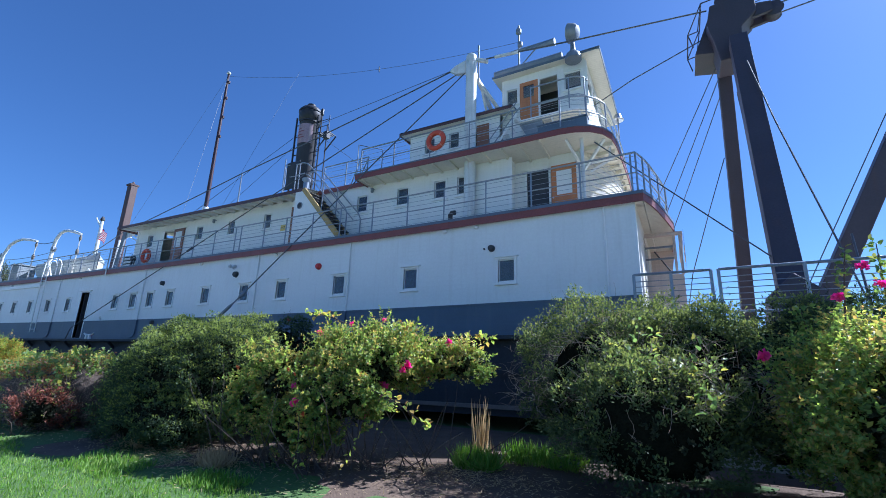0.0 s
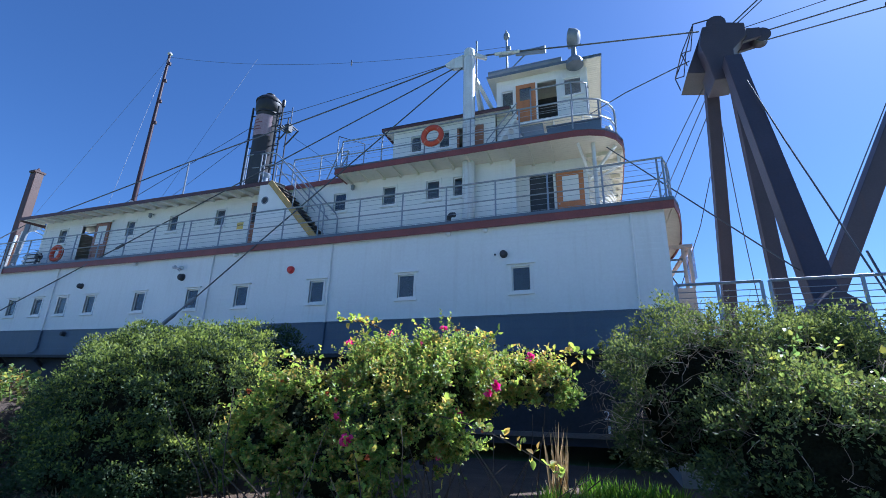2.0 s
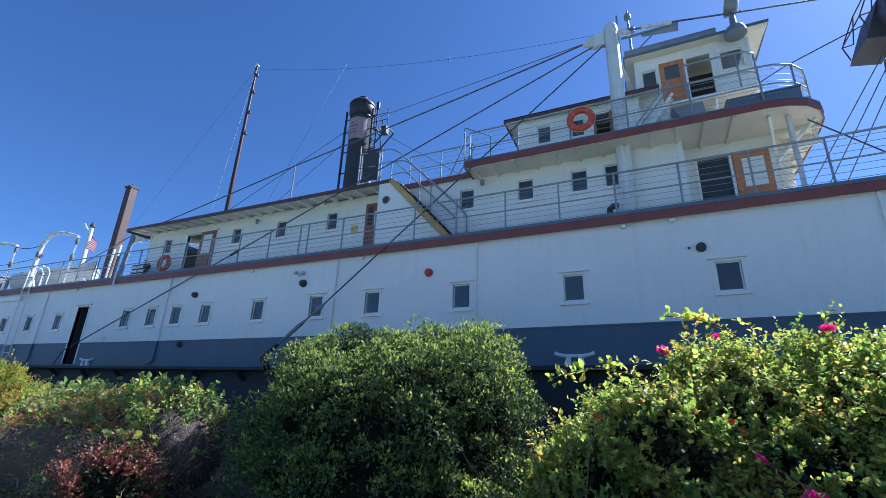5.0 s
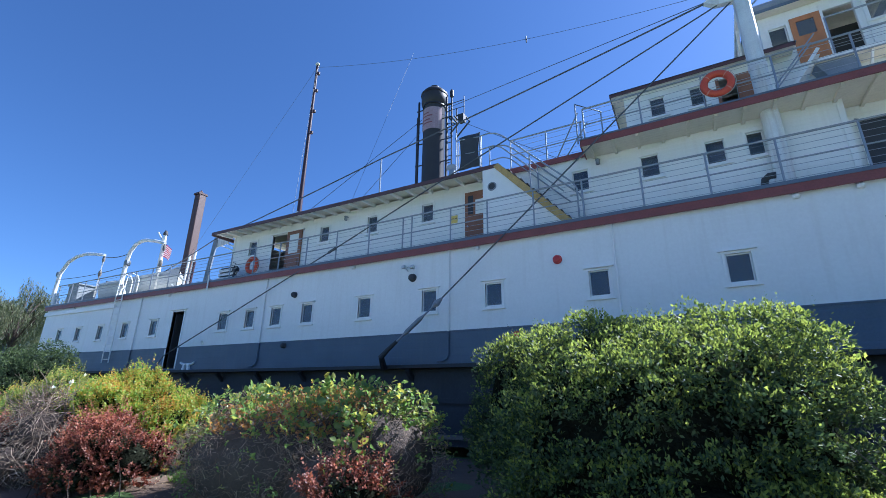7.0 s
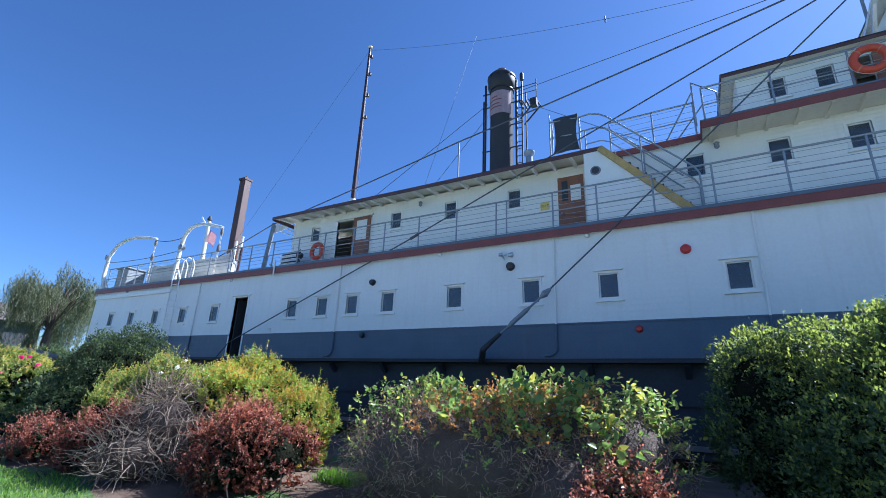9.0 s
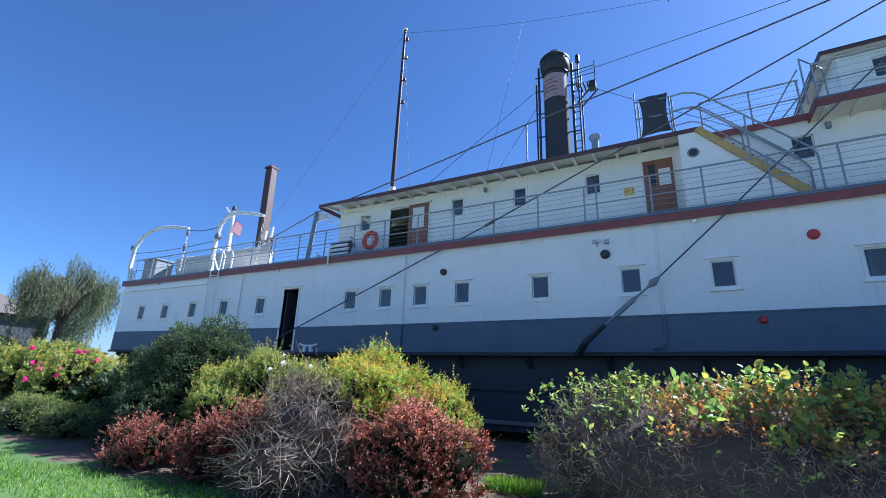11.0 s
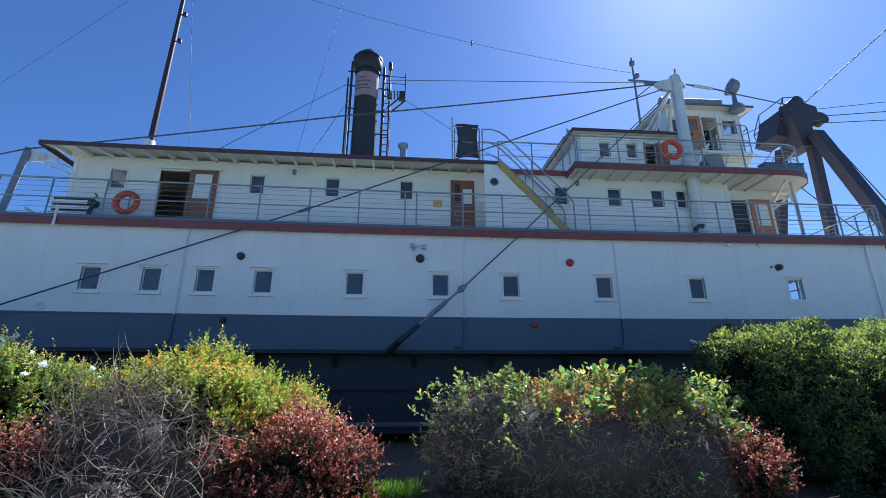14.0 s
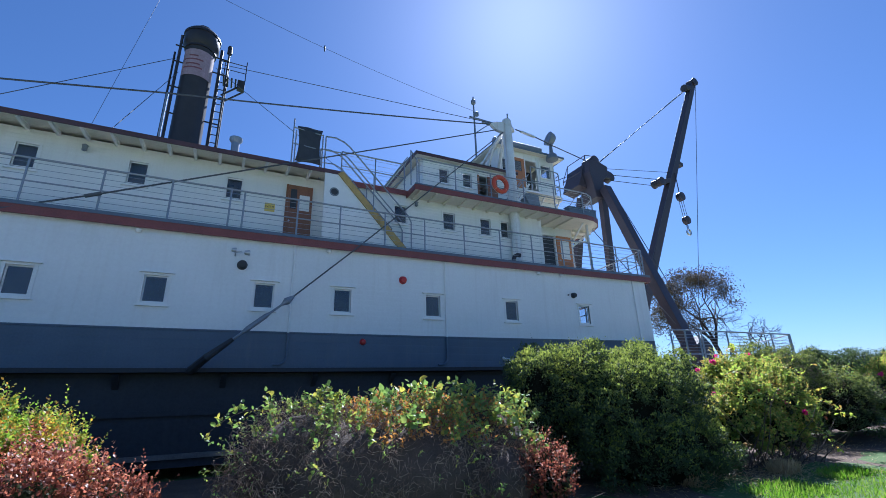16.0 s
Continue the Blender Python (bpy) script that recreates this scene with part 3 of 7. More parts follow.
# downpipes
for x in (-29.0, -21.1, -13.77, -9.42, -1.45):
    b = Build().tube([(x, YN - 0.04, 5.36), (x, YN - 0.04, 3.1)], 0.026, 8)
    part("downpipe", b, M["trimwhite"], hull, smooth=True)
    b = Build().tube([(x, YN - 0.04, 3.1), (x, YN - 0.045, 2.5), (x - 0.04, YN - 0.06, 2.4), (x - 0.14, YN - 0.08, 2.34), (x - 0.3, YN - 0.09, 2.33)], 0.027, 8)
    part("downpipe", b, M["grey"], hull, "grey lower end of the downpipe", smooth=True)
# round vents, lamps and fittings on the side
def vent(x, z, r, material, label, deep=0.1):
    b = Build().lathe((x, YN, z), [(r * 1.15, 0.0), (r * 1.15, -0.02), (r, -0.03), (r, -deep), (r * 0.8, -deep - 0.03), (r * 0.2, -deep - 0.045)], 20, "y")
    return part("side_vent", b, material, hull, label, smooth=True)


vent(-4.44, 4.63, 0.085, M["dark"], "small dark round vent")
vent(-14.97, 4.71, 0.105, M["dark"], "dark round vent")
vent(-19.68, 4.65, 0.09, M["dark"], "dark round vent")
vent(-10.76, 4.68, 0.10, M["red"], "round red alarm bell", 0.08)
vent(-19.9, 2.97, 0.08, M["dark"], "dark round pipe outlet")
vent(-11.88, 2.92, 0.075, M["red"], "faded red round fitting", 0.06)
vent(-4.66, 4.64, 0.022, M["dark"], "small dark hole cover", 0.02)
b = Build().tube([(-15.15, YN, 4.93), (-15.15, YN - 0.12, 4.99), (-15.02, YN - 0.2, 5.0)], 0.018, 6)
b.lathe((-14.9, YN - 0.2, 4.98), [(0.02, -0.06), (0.05, -0.05), (0.07, 0.05), (0.06, 0.07)], 12, "x").lathe((-15.2, YN - 0.18, 5.02), [(0.02, -0.05), (0.05, -0.04), (0.065, 0.05), (0.055, 0.06)], 12, "x")
part("flood_lamp", b, M["alu"], hull, "pale twin flood lamp on a bracket", smooth=True)
part("mooring_loop", Build().torus((-24.25, YN - 0.03, 3.24), 0.075, 0.014), M["trimwhite"], hull, smooth=True)
for x in (-35.0, -27.0, -17.2, -12.9, -5.9, -4.9):
    b = Build().lathe((x, YN - 0.05, 5.32), [(0.03, 0.03), (0.07, 0.0), (0.07, -0.04), (0.05, -0.07), (0.015, -0.085)], 14)
    part("deck_edge_lamp", b, M["trimwhite"], hull, smooth=True)
part("scupper_pipe", Build().tube([(-24.35, 10.93, 5.25), (-24.35, 10.93, 5.85)], 0.03, 8), M["trimwhite"], hull, smooth=True)
for x in (-24.93, -7.13):
    y = YN - 0.03
    b = Build().tube([(x - 0.42, y, 2.53), (x - 0.34, y, 2.49), (x - 0.2, y, 2.465), (x, y, 2.46), (x + 0.2, y, 2.465), (x + 0.34, y, 2.49), (x + 0.42, y, 2.53)], 0.042, 8)
    for sx in (-1, 1):
        b.add([(x + sx * (0.13 + a), y + c * 0.06, z) for z, a0, a1 in ((2.262, -0.05, 0.1), (2.45, -0.05, 0.03)) for a, c in ((a0, -1), (a1, -1), (a1, 1), (a0, 1))],
              [(0, 3, 2, 1), (4, 5, 6, 7), (0, 1, 5, 4), (1, 2, 6, 5), (2, 3, 7, 6), (3, 0, 4, 7)])
    part("mooring_cleat", b, M["trimwhite"], hull, "pale painted iron mooring cleat", smooth=True)
# draught marks on the black bottom
def lettering(text, size, m4, material, parent, name="lettering", label=""):
    cu = bpy.data.curves.new(name, "FONT")
    cu.body, cu.size, cu.extrude, cu.align_x, cu.align_y = text, size, 0.003, "CENTER", "CENTER"
    ob = bpy.data.objects.new(name, cu)
    scene.collection.objects.link(ob)
    dg = bpy.context.evaluated_depsgraph_get()
    me = bpy.data.meshes.new_from_object(ob.evaluated_get(dg))
    bpy.data.objects.remove(ob)
    bpy.data.curves.remove(cu)
    root = parent.parent or parent
    me.transform(Matrix.Translation(-root.location) @ m4)
    me.materials.clear()
    me.materials.append(material)
    o = new(name, me)
    o.parent = parent
    return tagged(o, label)


for s, z in (("4", 1.92), ("2", 1.03)):
    lettering(s, 0.26, pose(-2.3, YN + 0.276, z, 90, 0, 0), M["paper"], hull, "draught_mark", "white painted draught numeral")
part("draught_mark", Build().box(-2.3, -2.25, YN + 0.272, YN + 0.28, 0.48, 0.68), M["paper"], hull)
# bow struts under the overhang with clear sheeting
porch = thing("bow_porch", (-0.2, 14.8, 2.3), "tan boarded stair enclosure with open barred top at the bow", "porch")
part("front_panel", Build().box(-0.73, 0.2, 13.75, 13.83, 2.26, 4.23), M["porch"], porch, "faded tan boarded lower panel")
part("side_panel", Build().box(0.12, 0.2, 13.83, 17.6, 2.26, 4.23), M["porch"], porch)
for x in (0.0, 0.15):
    part("corner_post", Build().box(x, x + 0.07, 13.76, 13.86, 4.23, 5.42), M["porch"], porch)
part("head_beam", Build().box(-0.73, 0.26, 13.72, 13.84, 5.36, 5.45), M["porch"], porch)
part("head_beam", Build().box(0.16, 0.26, 13.84, 17.6, 5.36, 5.45), M["porch"], porch)
for z in (5.02, 4.68):
    part("crossbar", Build().box(-0.73, 0.02, 13.79, 13.83, z, z + 0.05), M["chain"], porch)
part("inner_board", Build().prism([(-0.72, 2.3), (-0.72, 6.2), (-0.02, 6.2), (0.0, 5.4), (-0.12, 4.7), (-0.3, 4.3), (-0.3, 2.3)], 16.6, 16.66, "y"), M["porch"], porch)
part("brace_rod", Build().tube([(-0.5, 13.9, 4.95), (-0.12, 14.2, 4.4), (-0.12, 14.2, 4.25)], 0.02, 6), M["dark"], porch)
sheet = part("clear_sheet", Build().box(0.28, 0.285, 13.75, 15.2, 4.5, 5.5), M["lens"], porch, "clear plastic weather sheet")
sheet.visible_shadow = False
# a bare bulb inside
lampb = thing("ceiling_bulb", (-6.5, 13.0, 5.42), "small lit bulb hanging inside the hull", "lamp")
em = bpy.data.materials.new("lit_bulb")
em.use_nodes = True
eb = em.node_tree.nodes["Principled BSDF"]
eb.inputs["Emission Color"].default_value, eb.inputs["Emission Strength"].default_value = (1, 0.75, 0.45, 1), 12.0
part("cord", Build().tube([(-6.5, 13.0, 5.5), (-6.5, 13.0, 5.0)], 0.008, 6), M["dark"], lampb)
part("bulb", Build().lathe((-6.5, 13.0, 4.9), [(0.01, -0.05), (0.035, -0.03), (0.045, 0.0), (0.03, 0.05), (0.02, 0.1)], 12), em, lampb, smooth=True)

# ---- railings ----
def railing(name, pts, posts, z0, h, label, group, wires=5, y_lean=0.0, mid=0.53, top_r=0.026, sheered=True):
    """A pipe rail along points in plan, with posts at some of them."""
    t = thing(name, (pts[0][0], pts[0][1], z0), label, "railing", group, sheered=sheered)
    part("top_rail", Build().tube([(x, y, z0 + h) for x, y in pts], top_r, 8), M["galv"], t, smooth=True)
    part("mid_rail", Build().tube([(x, y, z0 + mid) for x, y in pts], 0.019, 8), M["galv"], t, smooth=True)
    for i in range(wires):
        z = z0 + 0.1 + (h - 0.2) * i / (wires - 1) if wires > 1 else z0 + 0.3
        if abs(z - z0 - mid) > 0.05:
            part("wire", Build().tube([(x, y, z) for x, y in pts], 0.006, 5), M["wire"], t)
    for x, y in posts:
        p = Build().tube([(x, y, z0 - 0.03), (x, y, z0 + h)], 0.023, 8)
        part("post", p, M["galv"], t, smooth=True)
    return t


deckposts = [-37.4, -36.06, -34.7, -33.4, -30.1, -28.77, -27.43, -26.1, -24.77, -23.4, -22.08, -20.74, -19.41, -18.06, -16.71, -15.42, -15.1, -13.77, -12.62, -11.3, -10.03, -8.66, -7.3, -6.0, -4.64, -3.3, -1.99, -0.75]
ry = 11.12
bowrail = [(-0.63, 11.1), (-0.5, 11.5), (-0.38, 12.0), (-0.22, 12.9), (-0.07, 13.9), (-0.06, 15.0), (-0.12, 16.0), (-0.16, 17.0), (-0.22, 18.1), (-0.32, 19.1)]
line = [(-37.6 + 1.233 * i, ry) for i in range(30)] + bowrail
railing("deck_railing", line, [(x, ry) for x in deckposts] + bowrail[0:9], DECK_Z + 0.02, 1.07, "galvanised pipe railing with wires along the deck edge", "deck railings", wires=7)

# ---- upper deckhouse ----
HY = 12.52
HW = ((-24.1, 0.46), (-20.02, 0.44), (-17.72, 0.43), (-15.39, 0.43), (-10.28, 0.46), (-8.45, 0.46), (-6.93, 0.44), (-6.08, 0.36))
house = thing("upper_deckhouse", (-14, YC, DECK_Z), "long white clapboard deckhouse with maroon roof edge", "deckhouse", sheered=True)
HD1, HD2 = (-22.9, -21.95, 5.62, 7.72), (-13.9, -13.2, 5.62, 7.72)
hh = [(x - w / 2, x + w / 2, 7.05, 7.69) for x, w in HW] + [HD1, HD2]
part("side_wall", Build().wall(-25.42, -4.4, DECK_Z, 8.1, HY, HY + 0.09, hh), M["house"], house)
part("far_wall", Build().wall(-25.42, -2.3, DECK_Z, 8.1, 19.4, 19.5), M["house"], house)
part("aft_wall", Build().wall(HY + 0.09, 19.4, DECK_Z, 8.1, -25.42, -25.33, (), "y"), M["house"], house)
part("return_wall", Build().wall(HY + 0.09, 13.12, DECK_Z, 8.1, -4.49, -4.4, (), "y"), M["house"], house)
FD = (-4.0, -3.28, 5.62, 7.62)
part("recessed_wall", Build().wall(-4.49, -2.3, DECK_Z, 8.1, 13.03, 13.12, [FD, (-3.2, -2.42, 5.62, 7.62)]), M["house"], house)
HOUSE_FRONT = [(-2.3, 13.03), (-2.05, 13.4), (-1.78, 13.95), (-1.58, 14.6), (-1.46, 15.4), (-1.42, 16.25), (-1.46, 17.1), (-1.58, 17.9), (-1.78, 18.55), (-2.05, 19.1), (-2.3, 19.47)]
fw = part("front_wall", Build().ribbon(HOUSE_FRONT, DECK_Z, 8.06, -0.09), M["soffit"], house, "cream lapped-board front wall, bowed forward")
for k in range(13):
    z = DECK_Z + 0.02 + k * 0.187
    part("lap_board", Build().ribbon(HOUSE_FRONT, z, z + 0.14, 0.014).ribbon(HOUSE_FRONT, z + 0.002, z + 0.05, 0.03), M["boards"], fw)
part("partition", Build().wall(-25.3, -2.4, DECK_Z, 8.1, 15.0, 15.06), M["room"], house)
for x, w in HW:
    window(house, x, HY, 7.05, 7.69, w, cap=False)
for x in (-25.42, -4.42):
    part("corner_board", Build().box(x - 0.02, x + 0.1, HY - 0.02, HY, DECK_Z, 8.05), M["trimwhite"], house)


def door_leaf(parent, x0, x1, y, z0, z1, material, label, card=(0.5, 0.93)):
    d = part("door", Build().box(x0, x1, y - 0.05, y, z0, z1), material, parent, label, bevel=0.006)
    w = x1 - x0
    b = Build()
    for c0, c1 in ((0.06, 0.42),):
        for a0, a1, e0, e1 in ((0.14, 0.86, c0, c0 + 0.015), (0.14, 0.86, c1 - 0.015, c1), (0.14, 0.17, c0, c1), (0.83, 0.86, c0, c1)):
            b.box(x0 + w * a0, x0 + w * a1, y - 0.062, y - 0.05, z0 + (z1 - z0) * e0, z0 + (z1 - z0) * e1)
    part("panel_moulding", b, material, d)
    if card:
        part("notice", Build().box(x0 + w * 0.22, x0 + w * 0.82, y - 0.06, y - 0.052, z0 + (z1 - z0) * card[0] + 0.12, z0 + (z1 - z0) * card[1]), M["paper"], d, "white notice card")
    part("knob", Build().lathe((x0 + w * 0.08, y - 0.05, z0 + 0.95), [(0.02, 0.0), (0.015, -0.03), (0.028, -0.045), (0.02, -0.07)], 10, "y"), M["alu"], d, smooth=True)
    return d


door_leaf(house, -22.03, -21.2, HY - 0.012, 5.62, 7.75, M["door"], "brown varnished sliding door pushed open")
part("door_track", Build().box(-23.0, -21.1, HY - 0.09, HY, 7.75, 7.81), M["trimwhite"], house)
part("door_post", Build().box(-23.0, -22.9, HY - 0.03, HY + 0.09, 5.62, 7.75), M["trimwhite"], house)
d = door_leaf(house, -13.9, -13.2, HY - 0.012, 5.62, 7.76, M["door"], "brown varnished sliding door with a notice", None)
part("door_pane", Build().box(-13.84, -13.66, HY - 0.072, HY - 0.064, 6.98, 7.62), M["screen"], d, "dark narrow window pane")
part("notice", Build().box(-13.58, -13.28, HY - 0.072, HY - 0.064, 6.95, 7.45), M["paper"], d, "white notice card")
part("door_post", Build().box(-13.97, -13.9, HY - 0.03, HY + 0.09, 5.62, 7.78), M["door"], house)
door_leaf(house, -3.2, -2.42, 13.02, 5.62, 7.65, M["doororange"], "orange varnished door with white panel", (0.45, 0.9))
b = Build()
for x in (-4.05, -3.28, -2.42):
    b.box(x, x + 0.06, 12.99, 13.03, 5.62, 7.68)
b.box(-4.05, -2.36, 12.99, 13.03, 7.62, 7.7)
part("door_casing", b, M["trimwhite"], house)
part("screen_door", Build().box(-3.98, -3.3, 13.06, 13.08, 5.65, 7.6), M["screen"], house, "dark mesh screen door")
sg = part("exit_sign", Build().box(-14.53, -14.25, HY - 0.012, HY, 6.81, 7.07), M["signyellow"], house, "small yellow exit sign")
part("sign_arrow", Build().prism([(-14.335, 6.955), (-14.305, 6.955), (-14.305, 6.935), (-14.265, 6.965), (-14.305, 6.995), (-14.305, 6.975), (-14.335, 6.975)], HY - 0.0165, HY - 0.0125, "y"), M["ink"], house)
lettering("EXIT", 0.085, pose(-14.44, HY - 0.014, 6.95 + 0.01, 90, 0, 0), M["ink"], house, "sign_lettering")
for x in (-18.9, -9.75):
    b = Build().tube([(x, HY, 7.86), (x, HY - 0.1, 7.86)], 0.02, 6).lathe((x, HY - 0.13, 7.76), [(0.02, 0.12), (0.075, 0.08), (0.06, 0.05), (0.06, -0.05), (0.02, -0.08)], 12)
    part("bulkhead_lamp", b, M["chain"], house, "small grey bulkhead lamp", smooth=True)
# main roof with crown and rafters
def crowned(x0, x1, y0, y1, z, th, crown, n=8):
    b = Build()
    nx = max(1, math.ceil((x1 - x0) / 2))
    v, f = [], []
    for i in range(nx + 1):
        x = x0 + (x1 - x0) * i / nx
        for s in (0, 1):
            for j in range(n + 1):
                u = 2 * j / n - 1
                v.append((x, y0 + (y1 - y0) * j / n, z + crown * (1 - u * u) + s * th))
    w = 2 * (n + 1)
    for i in range(nx):
        for j in range(n):
            a = i * w + j
            f += [(a, a + 1, a + w + 1, a + w), (a + n + 1, a + n + 1 + w, a + n + 2 + w, a + n + 2)]
        for j in (0, n):
            a = i * w + j
            f.append((a, a + w, a + w + n + 1, a + n + 1))
    for i in (0, nx):
        for j in range(n):
            a = i * w + j
            f.append((a, a + 1, a + n + 2, a + n + 1))
    return b.add(v, f)


roof = part("roof", crowned(-25.9, -12.55, 11.74, 20.26, 8.03, 0.06, 0.42), M["soffit"], house, "cream boarded roof with exposed rafters")
part("roof_felt", crowned(-25.95, -12.5, 11.72, 20.28, 8.092, 0.03, 0.42), M["gutter"], roof)
part("roof_fascia", Build().ribbon([(-25.9, 20.2), (-25.9, 11.74)], 7.97, 8.13, 0.03), M["maroondark"], roof)
part("roof_fascia", Build().ribbon([(-25.93 + i * 1.216, 11.74) for i in range(12)], 7.99, 8.12, 0.03), M["maroondark"], roof, "maroon roof-edge board")
for i in range(22):
    x = -25.6 + i * 0.61
    part("rafter", Build().add([(x + a, y, z) for a in (-0.035, 0.035) for y, z in ((11.78, 7.985), (12.52, 8.03), (12.52, 8.16), (11.78, 8.045))],
                               [(0, 1, 2, 3), (7, 6, 5, 4), (0, 4, 5, 1), (1, 5, 6, 2), (2, 6, 7, 3), (3, 7, 4, 0)]), M["trimwhite"], roof)
part("roof_walk", Build().box(-12.6, -10.0, 12.46, 19.55, 8.1, 8.22), M["gutter"], house)
part("walk_fascia", Build().box(-12.6, -10.0, 12.43, 12.46, 8.06, 8.24), M["maroon"], house, "maroon edge board")
# king-post bracket aft of the house
fr = thing("awning_bracket", (-27.0, 12.6, DECK_Z), "white angled steel bracket post beside the deckhouse", "bracket", sheered=True)
part("post", Build().beam((-27.1, 12.5, DECK_Z), (-26.92, 12.62, 8.3), 0.12, 0.16), M["chain"], fr)
part("plate", Build().prism([(-26.88, 8.24), (-26.72, 8.26), (-26.05, 8.03), (-26.1, 7.96), (-26.88, 7.86)], 12.66, 12.7, "y"), M["whitesteel"], fr)
part("strut", Build().tube([(-26.85, 12.7, 8.26), (-25.42, 12.72, 7.62)], 0.03, 6), M["whitesteel"], fr)
part("strut", Build().tube([(-26.88, 12.74, 8.02), (-25.42, 12.74, 7.45)], 0.025, 6), M["whitesteel"], fr)

# ---- staircase ----
st = thing("staircase", (-11.4, 12.0, DECK_Z), "steep stair with yellow stringers and a white side panel", "staircase", sheered=True)
pan = part("side_panel", Build().prism([(-13.0, 5.62), (-13.0, 8.0), (-12.55, 8.0), (-10.5, 5.72), (-10.5, 5.62)], 11.72, 11.76, "y"), M["trimwhite"], st, "white painted triangular panel")
part("porthole", Build().torus((-12.7, 11.715, 7.4), 0.12, 0.022, n=24, m=8), M["chain"], pan, smooth=True)
part("porthole_glass", Build().lathe((-12.7, 11.715, 7.4), [(0.11, 0.0), (0.11, -0.008)], 24, "y"), M["dark"], pan)
for y in (11.69, 12.40):
    part("stringer", Build().add([(x, y + a, z) for a in (-0.035, 0.035) for x, z in ((-12.62, 8.0), (-12.48, 8.1), (-10.32, 5.78), (-10.32, 5.62), (-10.45, 5.62))],
                                 [(4, 3, 2, 1, 0), (5, 6, 7, 8, 9), (0, 1, 6, 5), (1, 2, 7, 6), (2, 3, 8, 7), (3, 4, 9, 8), (4, 0, 5, 9)]), M["yellow"], st, "worn yellow stringer")
for i in range(11):
    k = (i + 0.7) / 11.5
    x, z = -12.5 + 2.1 * k, 8.0 - 2.3 * k
    part("tread", Build().box(x - 0.02, x + 0.22, 11.72, 12.37, z - 0.03, z), M["tread"], st)
for y in (11.66, 12.44):
    part("handrail", Build().tube([(-13.05, y, 9.18), (-12.75, y, 9.2), (-12.5, y, 9.12), (-12.3, y, 8.98), (-10.35, y, 6.95), (-10.25, y, 6.75), (-10.25, y, 5.8)], 0.024, 8), M["galv"], st, smooth=True)
    part("lower_handrail", Build().tube([(-13.05, y, 8.7), (-12.6, y, 8.72), (-12.35, y, 8.6), (-10.6, y, 6.75)], 0.02, 8), M["galv"], st, smooth=True)
    part("stanchion", Build().tube([(-11.5, y, 6.95), (-11.5, y, 8.15)], 0.02, 8), M["galv"], st, smooth=True)
    part("stanchion", Build().tube([(-13.05, y, 8.1), (-13.05, y, 9.18)], 0.022, 8), M["galv"], st, smooth=True)

# ---- shade cloth frame on the roof ----
sc = thing("shade_cloth_screen", (-13.55, 11.87, 8.12), "black cloth panel lashed to a rail frame on the roof", "screen", sheered=True)
b = Build()
cols, rows = 6, 8
v, f = [], []
for i in range(cols + 1):
    for j in range(rows + 1):
        e = 0.07 * (2 * j / rows - 1) ** 2
        x = -13.86 + (0.72 * i / cols) * (1 - 0.0) + (e - 0.05 if i == cols else (0.05 - e if i == 0 else 0))
        v.append((x, 11.87 + 0.02 * math.sin(i * 1.3 + j), 8.28 + 1.2 * j / rows))
for i in range(cols):
    for j in range(rows):
        a = i * (rows + 1) + j
        f.append((a, a + 1, a + rows + 2, a + rows + 1))
ob = part("cloth", b.add(v, f), M["screen"], sc, smooth=True)
md = ob.modifiers.new("thick", "SOLIDIFY")
md.thickness = 0.006
for x, h in ((-13.98, 1.6), (-13.9, 1.2), (-13.1, 1.25)):
    part("post", Build().tube([(x, 11.88, 8.1), (x, 11.88, 8.1 + h)], 0.022, 8), M["galv"], sc, smooth=True)
part("rail", Build().tube([(-13.98, 11.88, 9.4), (-13.1, 11.88, 9.32)], 0.02, 8), M["galv"], sc, smooth=True)
part("rail", Build().tube([(-13.98, 11.88, 8.85), (-13.1, 11.88, 8.8)], 0.02, 8), M["galv"], sc, smooth=True)
railing("roof_railing", [(-12.35, 12.5), (-11.2, 12.5), (-10.1, 12.5)], [(-12.35, 12.5), (-11.2, 12.5), (-10.15, 12.5)], 8.22, 1.05, "galvanised pipe railing on the roof walk", "deck railings", wires=6)

# ---- texas deck ----
tx = thing("texas_deck", (-5.5, YC, 8.1), "overhanging promenade deck with maroon edge and cream soffit", "ship deck", sheered=True)
front = [(-2.6, 11.74), (-2.2, 11.8), (-1.8, 11.98), (-1.5, 12.28), (-1.32, 12.7), (-1.25, 13.3), (-1.22, 14.6), (-1.2, 16.0), (-1.22, 17.4), (-1.25, 18.7), (-1.32, 19.3), (-1.5, 19.7), (-1.8, 20.0), (-2.2, 20.2), (-2.6, 20.26)]
part("deck_slab", Build().box(-10.05, -2.6, 11.76, 20.24, 8.02, 8.16), M["soffit"], tx)
part("bow_slab", Build().prism(front, 8.02, 8.16), M["soffit"], tx, "cream boarded rounded front")
tedge = [(-10.05, 20.2), (-10.05, 16.0), (-10.05, 11.74)]
part("aft_fascia", Build().ribbon(tedge, 7.99, 8.19, 0.03), M["maroon"], tx)
part("fascia", Build().ribbon([(-10.05 + i * 0.745, 11.74) for i in range(10)] + front, 7.99, 8.17, 0.03), M["maroon"], tx, "maroon deck-edge board")
part("edge_strip", Build().ribbon([(-10.08 + i * 0.745, 11.74) for i in range(10)] + front, 8.17, 8.215, 0.045), M["gutter"], tx)
for i in range(13):
    x = -9.85 + i * 0.6
    if x < -2.7:
        part("deck_beam", Build().box(x - 0.035, x + 0.035, 11.78, 12.52 if x < -4.4 else 13.03, 7.955, 8.02), M["soffit"], tx)
